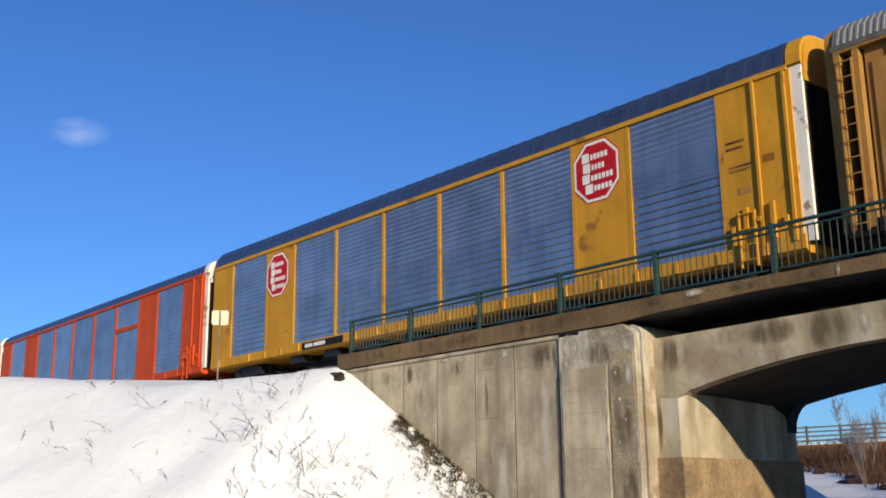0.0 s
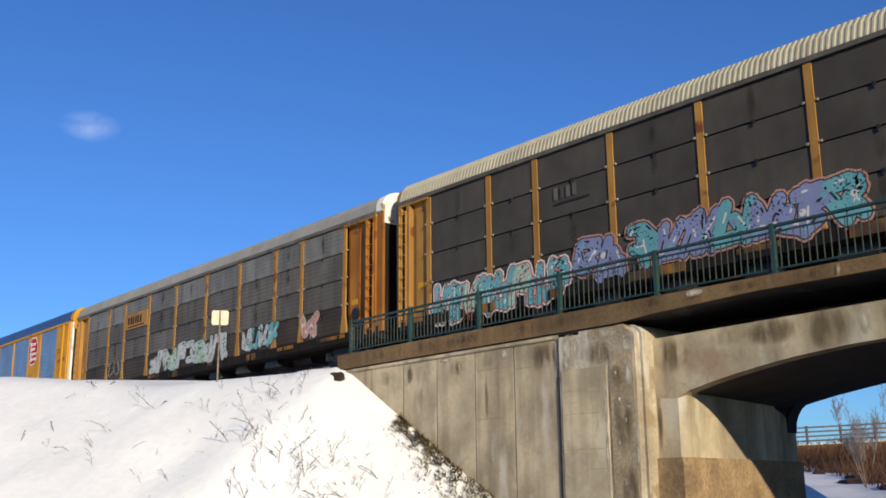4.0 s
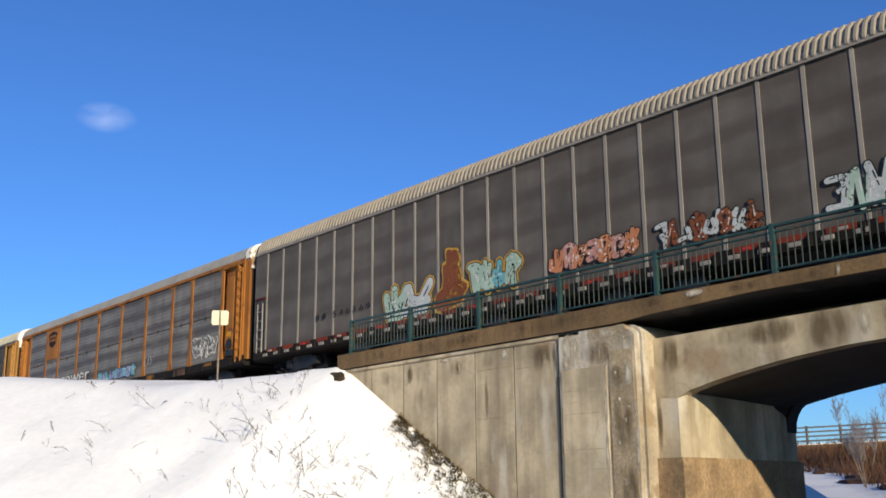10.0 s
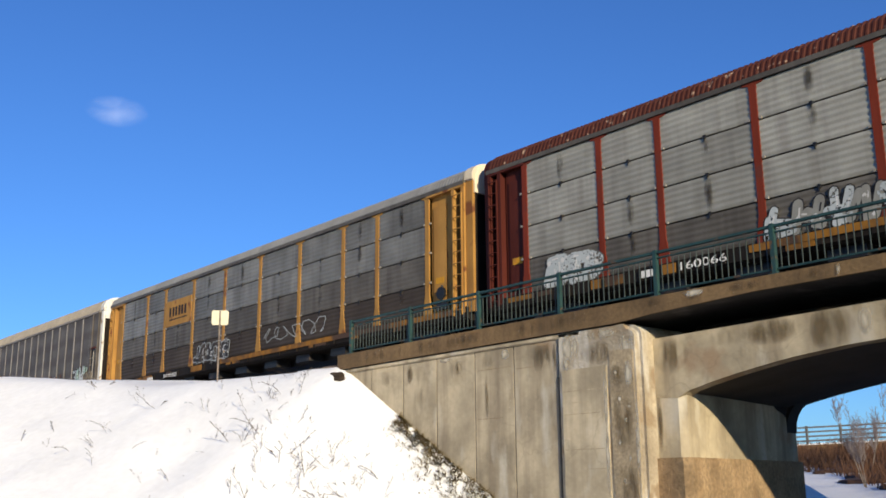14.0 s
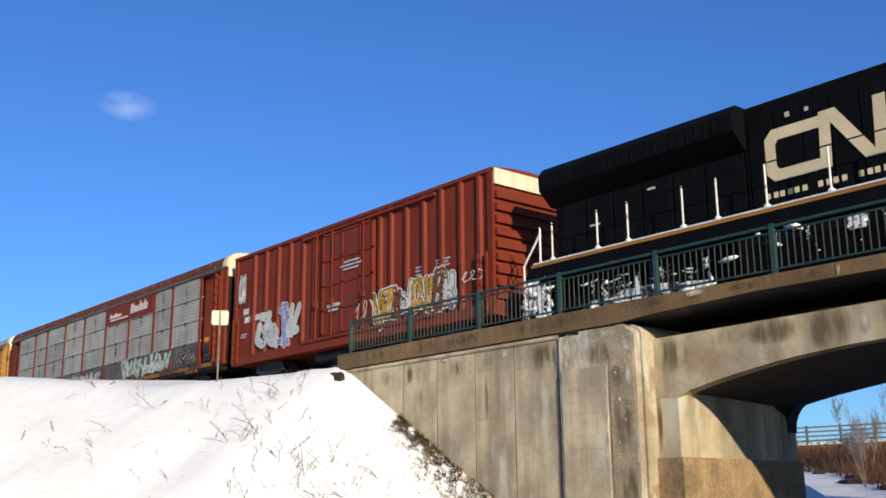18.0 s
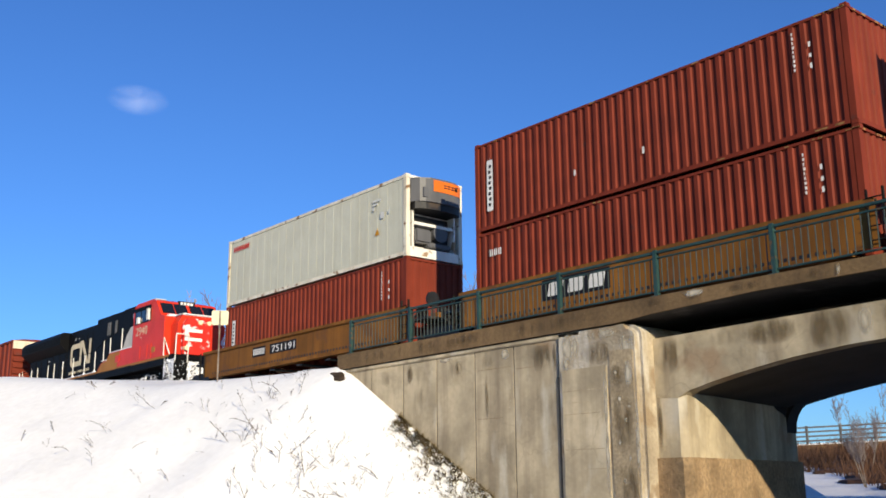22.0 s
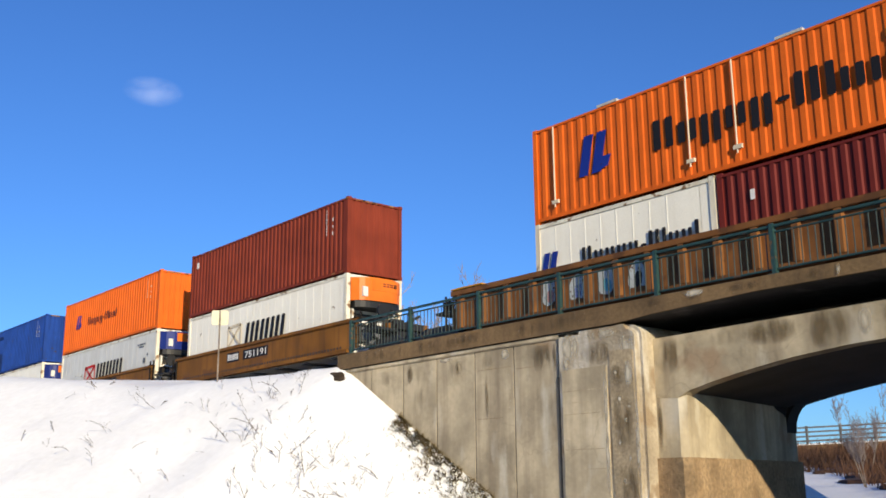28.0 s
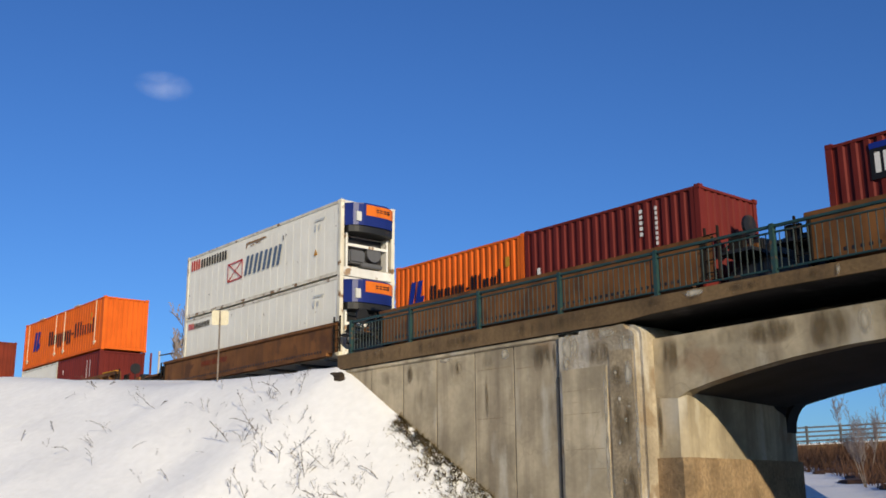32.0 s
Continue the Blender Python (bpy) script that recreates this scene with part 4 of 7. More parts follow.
        ladder(car, x1 - 0.60, 0.9, 4.7, right_end or end_frame, -1.54, 0.40)
        ladder(car, x0 + 0.12, 0.9, 4.7, end_frame, -1.54, 0.34)
        bm = bmesh.new()
        rod(bm, (26.75, -1.48, 1.45), (26.75, -1.48, 1.95), 0.04, 8)
        rod(bm, (26.75, -1.55, 1.7), (26.75, -1.47, 1.7), 0.20, 12)
        box(bm, 26.5, 27.0, -1.5, -1.3, 1.2, 1.45)
        part("hand_brake", bm, BLACK, car)
    # end doors with a rounded hood
    bm = bmesh.new()
    arch = [(-1.40, 0.95), (1.40, 0.95)] + [(1.44 * math.copysign(abs(math.cos(radians(a))) ** 0.55, math.cos(radians(a))), 5.02 + (0.60 + rise) * math.sin(radians(a)) ** 0.75) for a in range(0, 181, 12)]
    prism(bm, arch, x1 - 0.15, x1 + 0.20, 'x')
    # white doors coloured near-black for the shadow of the next car
    ed = part("end_door", bm, GRIME_SHADE, car, "tall folding end doors, dark for the next car's shadow")
    simple("corner_stile", end_m if plain_end else (right_end or end_frame), car, x1 - 0.16, x1 + 0.22, -1.46, -1.36, 0.95, 5.0, label="pale painted corner stile")
    for y in (-0.9, -0.3, 0.3, 0.9):
        simple("door_rib", GRIME_SHADE, ed, x1 + 0.20, x1 + 0.25, y, y + 0.10, 1.0, 5.0)
    bm = bmesh.new()
    prism(bm, [(-1.40, 4.62), (1.40, 4.62)] + [(y * 0.97, z - 0.01) for y, z in arch[2:]], x1 + 0.20, x1 + 0.27, 'x')
    part("hood_panel", bm, hood_m or end_m, car, "pale rounded top of the end doors")
    bm = bmesh.new()
    prism(bm, [(y * 1.04, z + 0.04) for y, z in arch if z > 5.0] + [(y * 0.92, z - 0.08) for y, z in reversed(arch) if z > 5.0], x1 - 0.12, x1 + 0.24, 'x')
    part("hood", bm, hood_m or end_m, car)
    bm = bmesh.new()
    prism(bm, arch, x0 - 0.18, x0 + 0.12, 'x')
    part("end_door", bm, end_frame, car)
    for x in (3.1, 25.4):
        truck(car, x, cut)
    coupler(car, x1, 1)
    coupler(car, x0, -1)
    return car


def octagon_sign(car, cx, cz, w, h):
    def octo(k):
        a, b, c = w / 2 * k, h / 2 * k, 0.28 * w * k
        return [(cx - a + c, cz - b), (cx + a - c, cz - b), (cx + a, cz - b + c), (cx + a, cz + b - c), (cx + a - c, cz + b), (cx - a + c, cz + b), (cx - a, cz + b - c), (cx - a, cz - b + c)]
    bm = bmesh.new()
    plate(bm, octo(1.0), -1.503)
    s = part("sign_plate", bm, SIGN_RED, car, "red octagonal sign with white border")
    bm = bmesh.new()
    plate(bm, octo(0.96), -1.507)
    part("border", bm, LETTER_WHITE, s)
    bm = bmesh.new()
    plate(bm, octo(0.87), -1.511)
    part("field", bm, SIGN_RED, s)
    bm = bmesh.new()
    rnd = random.Random(3)
    for k, (ind, ln) in enumerate(((0.0, 0.40), (0.02, 0.34), (0.0, 0.52), (0.06, 0.46))):
        z = cz + h * (0.24 - 0.17 * k)
        x = cx - w * 0.30 + ind * w
        plate(bm, rounded(x, x + 0.16 * w, z - 0.075 * h, z + 0.075 * h, 0.02), -1.515)
        xx = x + 0.19 * w
        while xx < x + ln * w + 0.1 * w:
            ww = rnd.uniform(0.045, 0.07) * w
            plate(bm, rounded(xx, xx + ww, z - 0.05 * h, z + 0.04 * h, 0.01), -1.515)
            xx += ww + 0.02 * w
    part("wordmark", bm, LETTER_WHITE, s, "white bars of lettering")


def build_autoracks():
    # bright red car ahead, and one more beyond it
    red = autorack(-67.6, RED_ORANGE, PANEL_BLUE, ROOF_BLUE, WHITE, "red-orange autorack car with blue-grey side panels and white end doors", rows=1, ribs=26, depth=0.012, post_w=0.18, flare=False, clips=False, blocks=(1, 7), sill_m=RED_ORANGE, plain_end=True, rise=0.04)
    simple("hatch_rail", RED_ORANGE, red, 18.5, 21.28, -1.53, -1.48, 3.55, 3.75)
    lead = copy_thing(red, pose(-95.8, YC, ZR))
    MOVING.append((lead, -95.8, YC, ZR))
    yellow_car = autorack(-39.35, YELLOW, PANEL_BLUE, ROOF_BLUE, WHITE, "yellow autorack car with blue-grey ribbed panels and red octagonal signs", rows=1, ribs=26, depth=0.026, post_w=0.14, flare=False, clips=False, blocks=(1, 7), sill_m=YELLOW, plain_end=True, hood_m=YELLOW, rise=0.24)
    octagon_sign(yellow_car, 22.12, 4.02, 1.62, 1.72)
    octagon_sign(yellow_car, 5.80, 3.95, 1.62, 1.72)
    for x, z, w, h in ((26.15, 3.6, 0.5, 0.06), (26.15, 3.45, 0.45, 0.06), (26.2, 3.0, 0.6, 0.05), (26.2, 2.9, 0.55, 0.05), (27.1, 2.95, 0.3, 0.18)):
        bm = bmesh.new()
        plate(bm, rounded(x, x + w, z, z + h, 0.01), -1.51)
        part("stencil", bm, SILL_YELLOW, yellow_car)
    bm = bmesh.new()
    plate(bm, rounded(7.8, 10.4, 0.80, 1.05, 0.01), -1.565)
    part("number_board", bm, LETTER_BLACK, yellow_car)
    wordmark(yellow_car, 8.0, 0.86, 0.13, "TTTT TTTTTT", LETTER_WHITE, -1.572, "number", wide=0.8)
    simple("stencil_panel", YELLOW_OLD, yellow_car, 26.4, 26.75, -1.515, -1.507, 2.35, 2.5)
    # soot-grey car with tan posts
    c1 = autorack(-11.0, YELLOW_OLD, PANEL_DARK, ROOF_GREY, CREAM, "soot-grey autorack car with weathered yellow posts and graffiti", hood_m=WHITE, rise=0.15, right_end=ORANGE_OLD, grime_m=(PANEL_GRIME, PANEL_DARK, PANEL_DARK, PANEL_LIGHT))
    simple("logo_panel", YELLOW_OLD, c1, 7.12, 9.64, -1.52, -1.485, 3.55, 4.30)
    wordmark(c1, 7.45, 3.78, 0.36, "TTT", LETTER_BLACK, -1.525, wide=1.35, label="black bars of lettering")
    simple("underline", LETTER_BLACK, c1, 7.5, 9.3, -1.526, -1.521, 3.64, 3.69)
    graffiti(c1, 10.3, 17.6, 1.2, 2.2, [GR_PALE, GR_PALE, GR_MINT], GR_DARK, 11, letters=6, label="pale grey-green bubble graffiti")
    graffiti(c1, 18.9, 21.6, 1.25, 2.2, [GR_PALE, GR_TEAL], GR_DARK, 12, letters=3, label="pale teal bubble graffiti")
    graffiti(c1, 23.3, 24.3, 1.3, 2.1, [GR_PINK], GR_PALE, 13, letters=1)
    tag_lines(c1, 5.3, 7.2, 1.4, 2.2, GR_PALE, 2, turns=4)
    wordmark(c1, 6.3, 0.86, 0.14, "TTTT TTTTTT", LETTER_WHITE, -1.565, "number", wide=0.8)
    # charcoal panels, yellow posts, cream roof
    c2 = autorack(17.5, YELLOW_OLD, PANEL_CHAR, ROOF_CREAM, WHITE, "charcoal autorack car with yellow posts, cream roof and bright graffiti", rows=4, ribs=1, depth=0.004, flare=False, clips=True, post_w=0.20, end_frame=YELLOW_OLD, rise=0.2)
    graffiti(c2, 2.3, 8.2, 0.80, 1.95, [GR_TEAL, GR_TEAL, GR_MINT], GR_RED, 21, letters=6, halo=GR_WHITE, label="teal block graffiti with red and white outlines")
    graffiti(c2, 8.4, 16.6, 1.15, 2.25, [GR_BLUE, GR_BLUE, GR_TEAL], GR_DARK, 22, letters=7, halo=GR_PINK, label="lilac and teal graffiti with pink halo")
    graffiti(c2, 18.6, 24.4, 1.15, 2.35, [GR_MINT, GR_MINT, GR_YELLOW], GR_DARK, 23, letters=5, halo=GR_BROWN, label="pale green graffiti with rusty halo")
    wordmark(c2, 7.7, 3.55, 0.34, "TT", PANEL_DARK, -1.50, wide=1.2)
    simple("underline", GR_DARK, c2, 7.7, 9.0, -1.50, -1.492, 3.40, 3.46)
    # grey car with orange-brown posts and a shield
    c3 = autorack(46.0, ORANGE_OLD, PANEL_GREY, ROOF_GREY, WHITE, "weathered grey autorack car with rusty orange posts and a shield emblem", rows=2, ribs=11, depth=0.016, clips=False, post_w=0.22, flare=True, rise=0.10, grime_m=(PANEL_BANDED, PANEL_BANDED))
    simple("logo_panel", ORANGE_OLD, c3, 5.18, 6.82, -1.52, -1.475, 3.2, 4.92)
    bm = bmesh.new()
    plate(bm, [(5.5, 4.05), (5.42, 4.45), (5.35, 4.62), (5.55, 4.70), (6.0, 4.78), (6.45, 4.70), (6.65, 4.62), (6.58, 4.45), (6.5, 4.05), (6.0, 3.85)], -1.525)
    part("shield", bm, GRIME_SHADE, c3)
    bm = bmesh.new()
    for z in (4.42, 4.2):
        for k in range(5):
            plate(bm, rounded(5.52 + k * 0.2, 5.66 + k * 0.2, z, z + 0.16, 0.02), -1.53)
    part("wordmark", bm, ORANGE_OLD, c3)
    lettering(c3, "crower", 7.06, 1.50, 0.78, GR_DARK, -1.53, "graffiti_shadow", width=4.85, thick=0.05)
    lettering(c3, "crower", 7.04, 1.54, 0.76, GR_WHITE, -1.536, "graffiti", width=4.8, thick=0.005)
    graffiti(c3, 13.0, 17.6, 1.3, 1.75, [GR_TEAL, GR_BLUE], GR_DARK, 32, letters=7)
    graffiti(c3, 23.5, 25.7, 1.5, 2.2, [PANEL_GREY], LETTER_WHITE, 33, letters=3)
    tag_lines(c3, 2.4, 3.4, 1.5, 2.1, LETTER_WHITE, 5, turns=3)
    tag_lines(c3, 5.2, 6.7, 1.5, 2.2, LETTER_WHITE, 6, turns=4)
    tag_lines(c3, 18.6, 19.4, 1.5, 2.1, GR_PALE, 7, turns=3)
    wordmark(c3, 7.0, 0.82, 0.16, "TTTT", LETTER_WHITE, -1.565, "number", wide=0.8)
    lettering(c3, "992355", 8.35, 0.82, 0.17, LETTER_WHITE, -1.565, width=1.25)
    # brown-grey car with many narrow posts
    c4 = autorack(74.6, POST_GREY, PANEL_BROWN, ROOF_BROWN, WHITE, "brown-grey autorack car with narrow pale posts and graffiti", rows=1, ribs=3, depth=0.006, post_w=0.10, flare=False, clips=False, x0=0.20, sill_m=GRIME_SHADE, end_frame=PANEL_BROWN, plain_end=True, edges=[1.05 + 1.163 * k for k in range(23)], rise=0.12)
    lettering(c4, "546369", 5.75, 1.76, 0.22, LETTER_BLACK, -1.54, width=2.25, spacing=1.5)
    wordmark(c4, 4.7, 1.76, 0.22, "TT", LETTER_BLACK, -1.54, wide=0.9, gap=1.0)
    graffiti(c4, 8.7, 11.2, 1.15, 2.25, [GR_MINT, GR_PALE], GR_DARK, 41, letters=2, halo=GR_YELLOW, label="pale mint graffiti with yellow edge")
    for mat, grow_by, yy in ((GR_YELLOW, 0.07, -1.522), (GR_BROWN, 0.0, -1.528)):
        bm = bmesh.new()
        for cx, cz, rx, rz, lob in ((12.15, 1.55, 0.72, 0.36, 2), (12.2, 2.05, 0.42, 0.5, 3), (12.25, 2.68, 0.30, 0.30, 3)):
            yy -= 0.0008
            plate(bm, blob(cx, cz, rx + grow_by, rz + grow_by, random.Random(lob), lob), yy)
        part("graffiti", bm, mat, c4, "plain rounded brown painted shape with yellow edge")
    graffiti(c4, 12.95, 15.2, 1.45, 2.4, [GR_MINT, GR_MINT, GR_TEAL], GR_DARK, 42, letters=3, halo=GR_YELLOW, label="mint graffiti with yellow edge")
    graffiti(c4, 16.4, 19.5, 1.5, 2.2, [GR_ORANGE, GR_PINK], GR_DARK, 43, letters=5, label="dusty pink graffiti")
    graffiti(c4, 20.0, 23.0, 1.5, 2.15, [GR_PALE, GR_BROWN], GR_DARK, 44, letters=6, label="faded pale graffiti")
    graffiti(c4, 24.6, 26.6, 1.35, 2.4, [GR_PALE, GR_MINT], GR_DARK, 45, letters=3, label="pale green graffiti")
    bm = bmesh.new()
    bevel_box(bm, 0, 0.30, -1.56, -1.52, 0.86, 0.97, 0.01)
    tb = mesh_of("tie_bracket", bm, POST_GREY)
    for k in range(34):
        part("tie_bracket", tb, None, c4).location.x = 1.0 + 0.78 * k
    for k in range(22):
        simple("sill_plate", RED_OXIDE, c4, 1.25 + 1.163 * k, 1.95 + 1.163 * k, -1.53, -1.51, 1.0, 1.13)
    for k in range(11):
        simple("reflector", GR_RED if k % 2 else POST_GREY, c4, 1.4 + 2.34 * k, 1.62 + 2.34 * k, -1.545, -1.531, 1.02, 1.09)
    for xa, xb in ((0.32, 1.0), (26.85, 27.5)):
        simple("door_recess", BLACK, c4, xa, xb, -1.515, -1.506, 1.15, 3.12)
        simple("recess_hood", RED_DARK, c4, xa - 0.03, xb + 0.03, -1.56, -1.506, 3.12, 3.2)
        ladder(c4, xa + 0.14, 1.05, 2.98, POST_GREY, -1.52, 0.38)
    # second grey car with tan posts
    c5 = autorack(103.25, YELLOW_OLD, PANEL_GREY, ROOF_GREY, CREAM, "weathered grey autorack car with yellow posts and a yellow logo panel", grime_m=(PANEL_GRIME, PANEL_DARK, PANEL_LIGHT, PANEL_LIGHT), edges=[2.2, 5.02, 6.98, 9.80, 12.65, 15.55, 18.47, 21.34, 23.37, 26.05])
    simple("logo_panel", YELLOW_OLD, c5, 7.12, 9.64, -1.52, -1.485, 3.12, 4.28)
    wordmark(c5, 7.5, 3.55, 0.42, "TTT", LETTER_BLACK, -1.525, wide=1.25, label="black bars of lettering")
    simple("underline", LETTER_BLACK, c5, 7.5, 9.3, -1.526, -1.521, 3.38, 3.43)
    graffiti(c5, 10.2, 13.2, 1.2, 1.95, [GR_DARK, PANEL_GRIME], GR_PALE, 51, letters=4)
    tag_lines(c5, 16.0, 20.4, 1.3, 1.95, GR_PALE, 8, turns=7)
    simple("sill_plate", SILL_YELLOW, c5, 12.6, 27.4, -1.562, -1.555, 0.93, 1.10)
    wordmark(c5, 5.6, 0.82, 0.16, "TTTT", LETTER_WHITE, -1.565, "number", wide=0.8)
    lettering(c5, "974583", 7.3, 0.82, 0.17, LETTER_WHITE, -1.565, width=1.3)
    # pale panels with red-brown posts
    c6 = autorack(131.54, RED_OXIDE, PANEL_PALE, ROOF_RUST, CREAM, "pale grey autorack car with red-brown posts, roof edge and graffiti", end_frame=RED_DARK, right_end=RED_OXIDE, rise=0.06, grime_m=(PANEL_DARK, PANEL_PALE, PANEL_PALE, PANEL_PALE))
    simple("logo_panel", RED_OXIDE, c6, 15.68, 21.16, -1.525, -1.475, 4.08, 4.94)
    wordmark(c6, 16.1, 4.38, 0.22, "TxxlTxxx", LETTER_WHITE, -1.53, lean=0.2, wide=0.75)
    simple("underline", LETTER_WHITE, c6, 16.2, 18.3, -1.531, -1.526, 4.24, 4.30)
    wordmark(c6, 18.6, 4.34, 0.46, "Txxlxlx", LETTER_WHITE, -1.53, lean=0.2, wide=0.62)
    graffiti(c6, 9.9, 15.2, 1.15, 1.85, [GR_PALE, PANEL_PALE], GR_DARK, 61, letters=6, label="pale grey graffiti")
    graffiti(c6, 17.9, 23.3, 1.2, 2.05, [PANEL_PALE, GR_MINT], GR_DARK, 62, letters=6, label="pale outlined graffiti")
    graffiti(c6, 3.0, 4.9, 1.2, 1.9, [GR_PALE], PANEL_DARK, 63, letters=2)
    graffiti(c6, 24.0, 25.8, 1.2, 1.9, [PANEL_DARK], GR_DARK, 64, letters=3)
    simple("sill_plate", SILL_YELLOW, c6, 9.4, 27.4, -1.562, -1.555, 0.93, 1.10)
    lettering(c6, "160066", 7.4, 0.86, 0.2, LETTER_WHITE, -1.565, width=1.4)
    wordmark(c6, 6.3, 0.86, 0.18, "TTT", LETTER_WHITE, -1.565, "number", wide=0.7)


build_autoracks()


# ---- boxcar ----
def build_boxcar():
    s = 160.59
    car = rolling("boxcar", s, "red-brown ribbed boxcar with a plug door and yellow graffiti", "rail car")
    L, zt, zb = 15.6, 5.13, 1.0
    bm = bmesh.new()
    box(bm, 0.05, L - 0.05, -1.46, 1.46, zb, zt)
    part("side_wall", bm, RED_OXIDE, car)
    bm = bmesh.new()
    prism(bm, [(-1.55, zt - 0.08), (-1.55, zt + 0.04), (-0.8, zt + 0.14), (0, zt + 0.18), (0.8, zt + 0.14), (1.55, zt + 0.04), (1.55, zt - 0.08)], 0, L, 'x')
    part("roof", bm, RED_OXIDE, car)
    bm = bmesh.new()
    prism(bm, [(-1.54, 0.72), (1.54, 0.72), (1.54, 1.06), (-1.54, 1.06)], 0, L, 'x')
    part("side_sill", bm, RED_OXIDE, car)
    rb = bmesh.new()
    prism(rb, [(-0.11, -1.46), (-0.06, -1.55), (0.06, -1.55), (0.11, -1.46)], zb, zt - 0.06, 'z')
    rib = mesh_of("rib", rb, RED_OXIDE)
    for x in (1.6, 2.5, 3.42, 4.3, 5.2, 5.95, 10.0, 10.62, 11.45, 12.35, 13.22, 14.15, 15.0):
        part("rib", rib, None, car).location.x = x
    for x in (0.0, L - 0.22):
        simple("corner_post", RED_OXIDE, car, x, x + 0.22, -1.53, -1.44, zb, zt)
    door = bmesh.new()
    bevel_box(door, 6.6, 9.7, -1.56, -1.46, 1.15, 4.85, 0.02)
    d = part("door", door, RED_OXIDE, car, "sliding plug door with rods")
    bm = bmesh.new()
    for x in (6.6, 7.8, 8.9, 9.6):
        box(bm, x, x + 0.10, -1.60, -1.55, 1.15, 4.85)
    for z in (1.15, 2.0, 2.9, 3.8, 4.75):
        box(bm, 6.6, 9.7, -1.60, -1.55, z, z + 0.08)
    part("door_frame", bm, RED_OXIDE, d)
    for x in (6.3, 7.3, 9.2):
        bm = bmesh.new()
        rod(bm, (x, -1.63, 1.1), (x, -1.63, 4.9), 0.025, 6)
        box(bm, x - 0.08, x + 0.08, -1.68, -1.58, 2.2, 2.4)
        part("lock_rod", bm, RED_OXIDE, d)
    bm = bmesh.new()
    box(bm, 5.3, 13.0, -1.62, -1.50, 4.88, 4.98)
    box(bm, 5.3, 13.0, -1.62, -1.50, 1.02, 1.12)
    part("door_track", bm, RED_OXIDE, car)
    # end with horizontal ribs and pale top band
    for k in range(9):
        bm = bmesh.new()
        z = 1.2 + k * 0.38
        prism(bm, [(-1.4, z), (1.4, z), (1.4, z + 0.22), (-1.4, z + 0.22)], L - 0.05, L + 0.08, 'x')
        part("end_rib", bm, RED_OXIDE, car)
    bm = bmesh.new()
    box(bm, L - 0.05, L + 0.06, -1.46, 1.46, 4.66, zt + 0.02)
    part("end_band", bm, CREAM, car, "cream band across the top of the end")
    ladder(car, L - 0.62, 0.8, 2.6, RED_OXIDE, -1.58, 0.4)
    ladder(car, 0.12, 0.8, 2.6, RED_OXIDE, -1.58, 0.4)
    for x, z, w, h in ((8.0, 3.55, 1.0, 0.06), (7.8, 3.42, 1.3, 0.06), (8.0, 3.29, 0.9, 0.06), (12.9, 2.75, 0.7, 0.05), (12.9, 2.65, 0.6, 0.05), (12.9, 2.55, 0.7, 0.05), (11.9, 2.7, 0.3, 0.05), (11.9, 2.58, 0.3, 0.05), (11.9, 2.46, 0.3, 0.05), (0.6, 1.9, 0.5, 0.05), (0.6, 1.8, 0.4, 0.05), (1.5, 1.9, 0.5, 0.05), (1.5, 1.8, 0.6, 0.05), (7.0, 2.1, 0.8, 0.12), (7.1, 1.95, 0.6, 0.08)):
        bm = bmesh.new()
        plate(bm, rounded(x, x + w, z, z + h, 0.01), -1.61 if 6.5 < x < 9.5 else -1.475)
        part("stencil", bm, GR_PALE, car)
    wordmark(car, 0.75, 2.72, 0.24, "TT  T", LETTER_WHITE, -1.475, wide=0.75)
    wordmark(car, 0.85, 2.38, 0.24, "TT TTT", LETTER_WHITE, -1.475, "number", wide=0.72)
    graffiti(car, 2.1, 5.1, 1.15, 2.75, [GR_PALE, GR_PALE, GR_BLUE], GR_WHITE, 71, letters=3, y=-1.56, label="pale blue and white graffiti")
    graffiti(car, 9.7, 13.9, 1.12, 2.40, [GR_YELLOW, GR_YELLOW, GR_BROWN, GR_WHITE], GR_DARK, 72, letters=6, halo=GR_WHITE, y=-1.56, label="mustard-yellow graffiti with white edge")
    tag_lines(car, 0.45, 1.0, 3.05, 4.5, LETTER_WHITE, 9, y=-1.56, turns=6, w=0.06)
    tag_lines(car, 8.8, 10.2, 1.3, 2.1, LETTER_WHITE, 10, y=-1.63, turns=4)
    tag_lines(car, 14.2, 15.2, 1.8, 2.2, LETTER_WHITE, 14, y=-1.56, turns=3)
    bm = bmesh.new()
    box(bm, 3.8, 11.6, -0.35, 0.35, 0.5, 0.75)
    rod(bm, (5.5, -0.9, 0.55), (7.5, -0.9, 0.55), 0.2, 10)
    part("underframe", bm, BLACK, car)
    for x in (2.3, L - 2.3):
        truck(car, x, s)
    coupler(car, L, 1)
    coupler(car, 0, -1)


build_boxcar()


RED_FROST = paint("snow_dusted_red_paint", (0.62, 0.03, 0.02), rough=0.5, patch=0.18, patch_col=(0.78, 0.66, 0.66), patch_scale=3.4, obj_var=0.0)


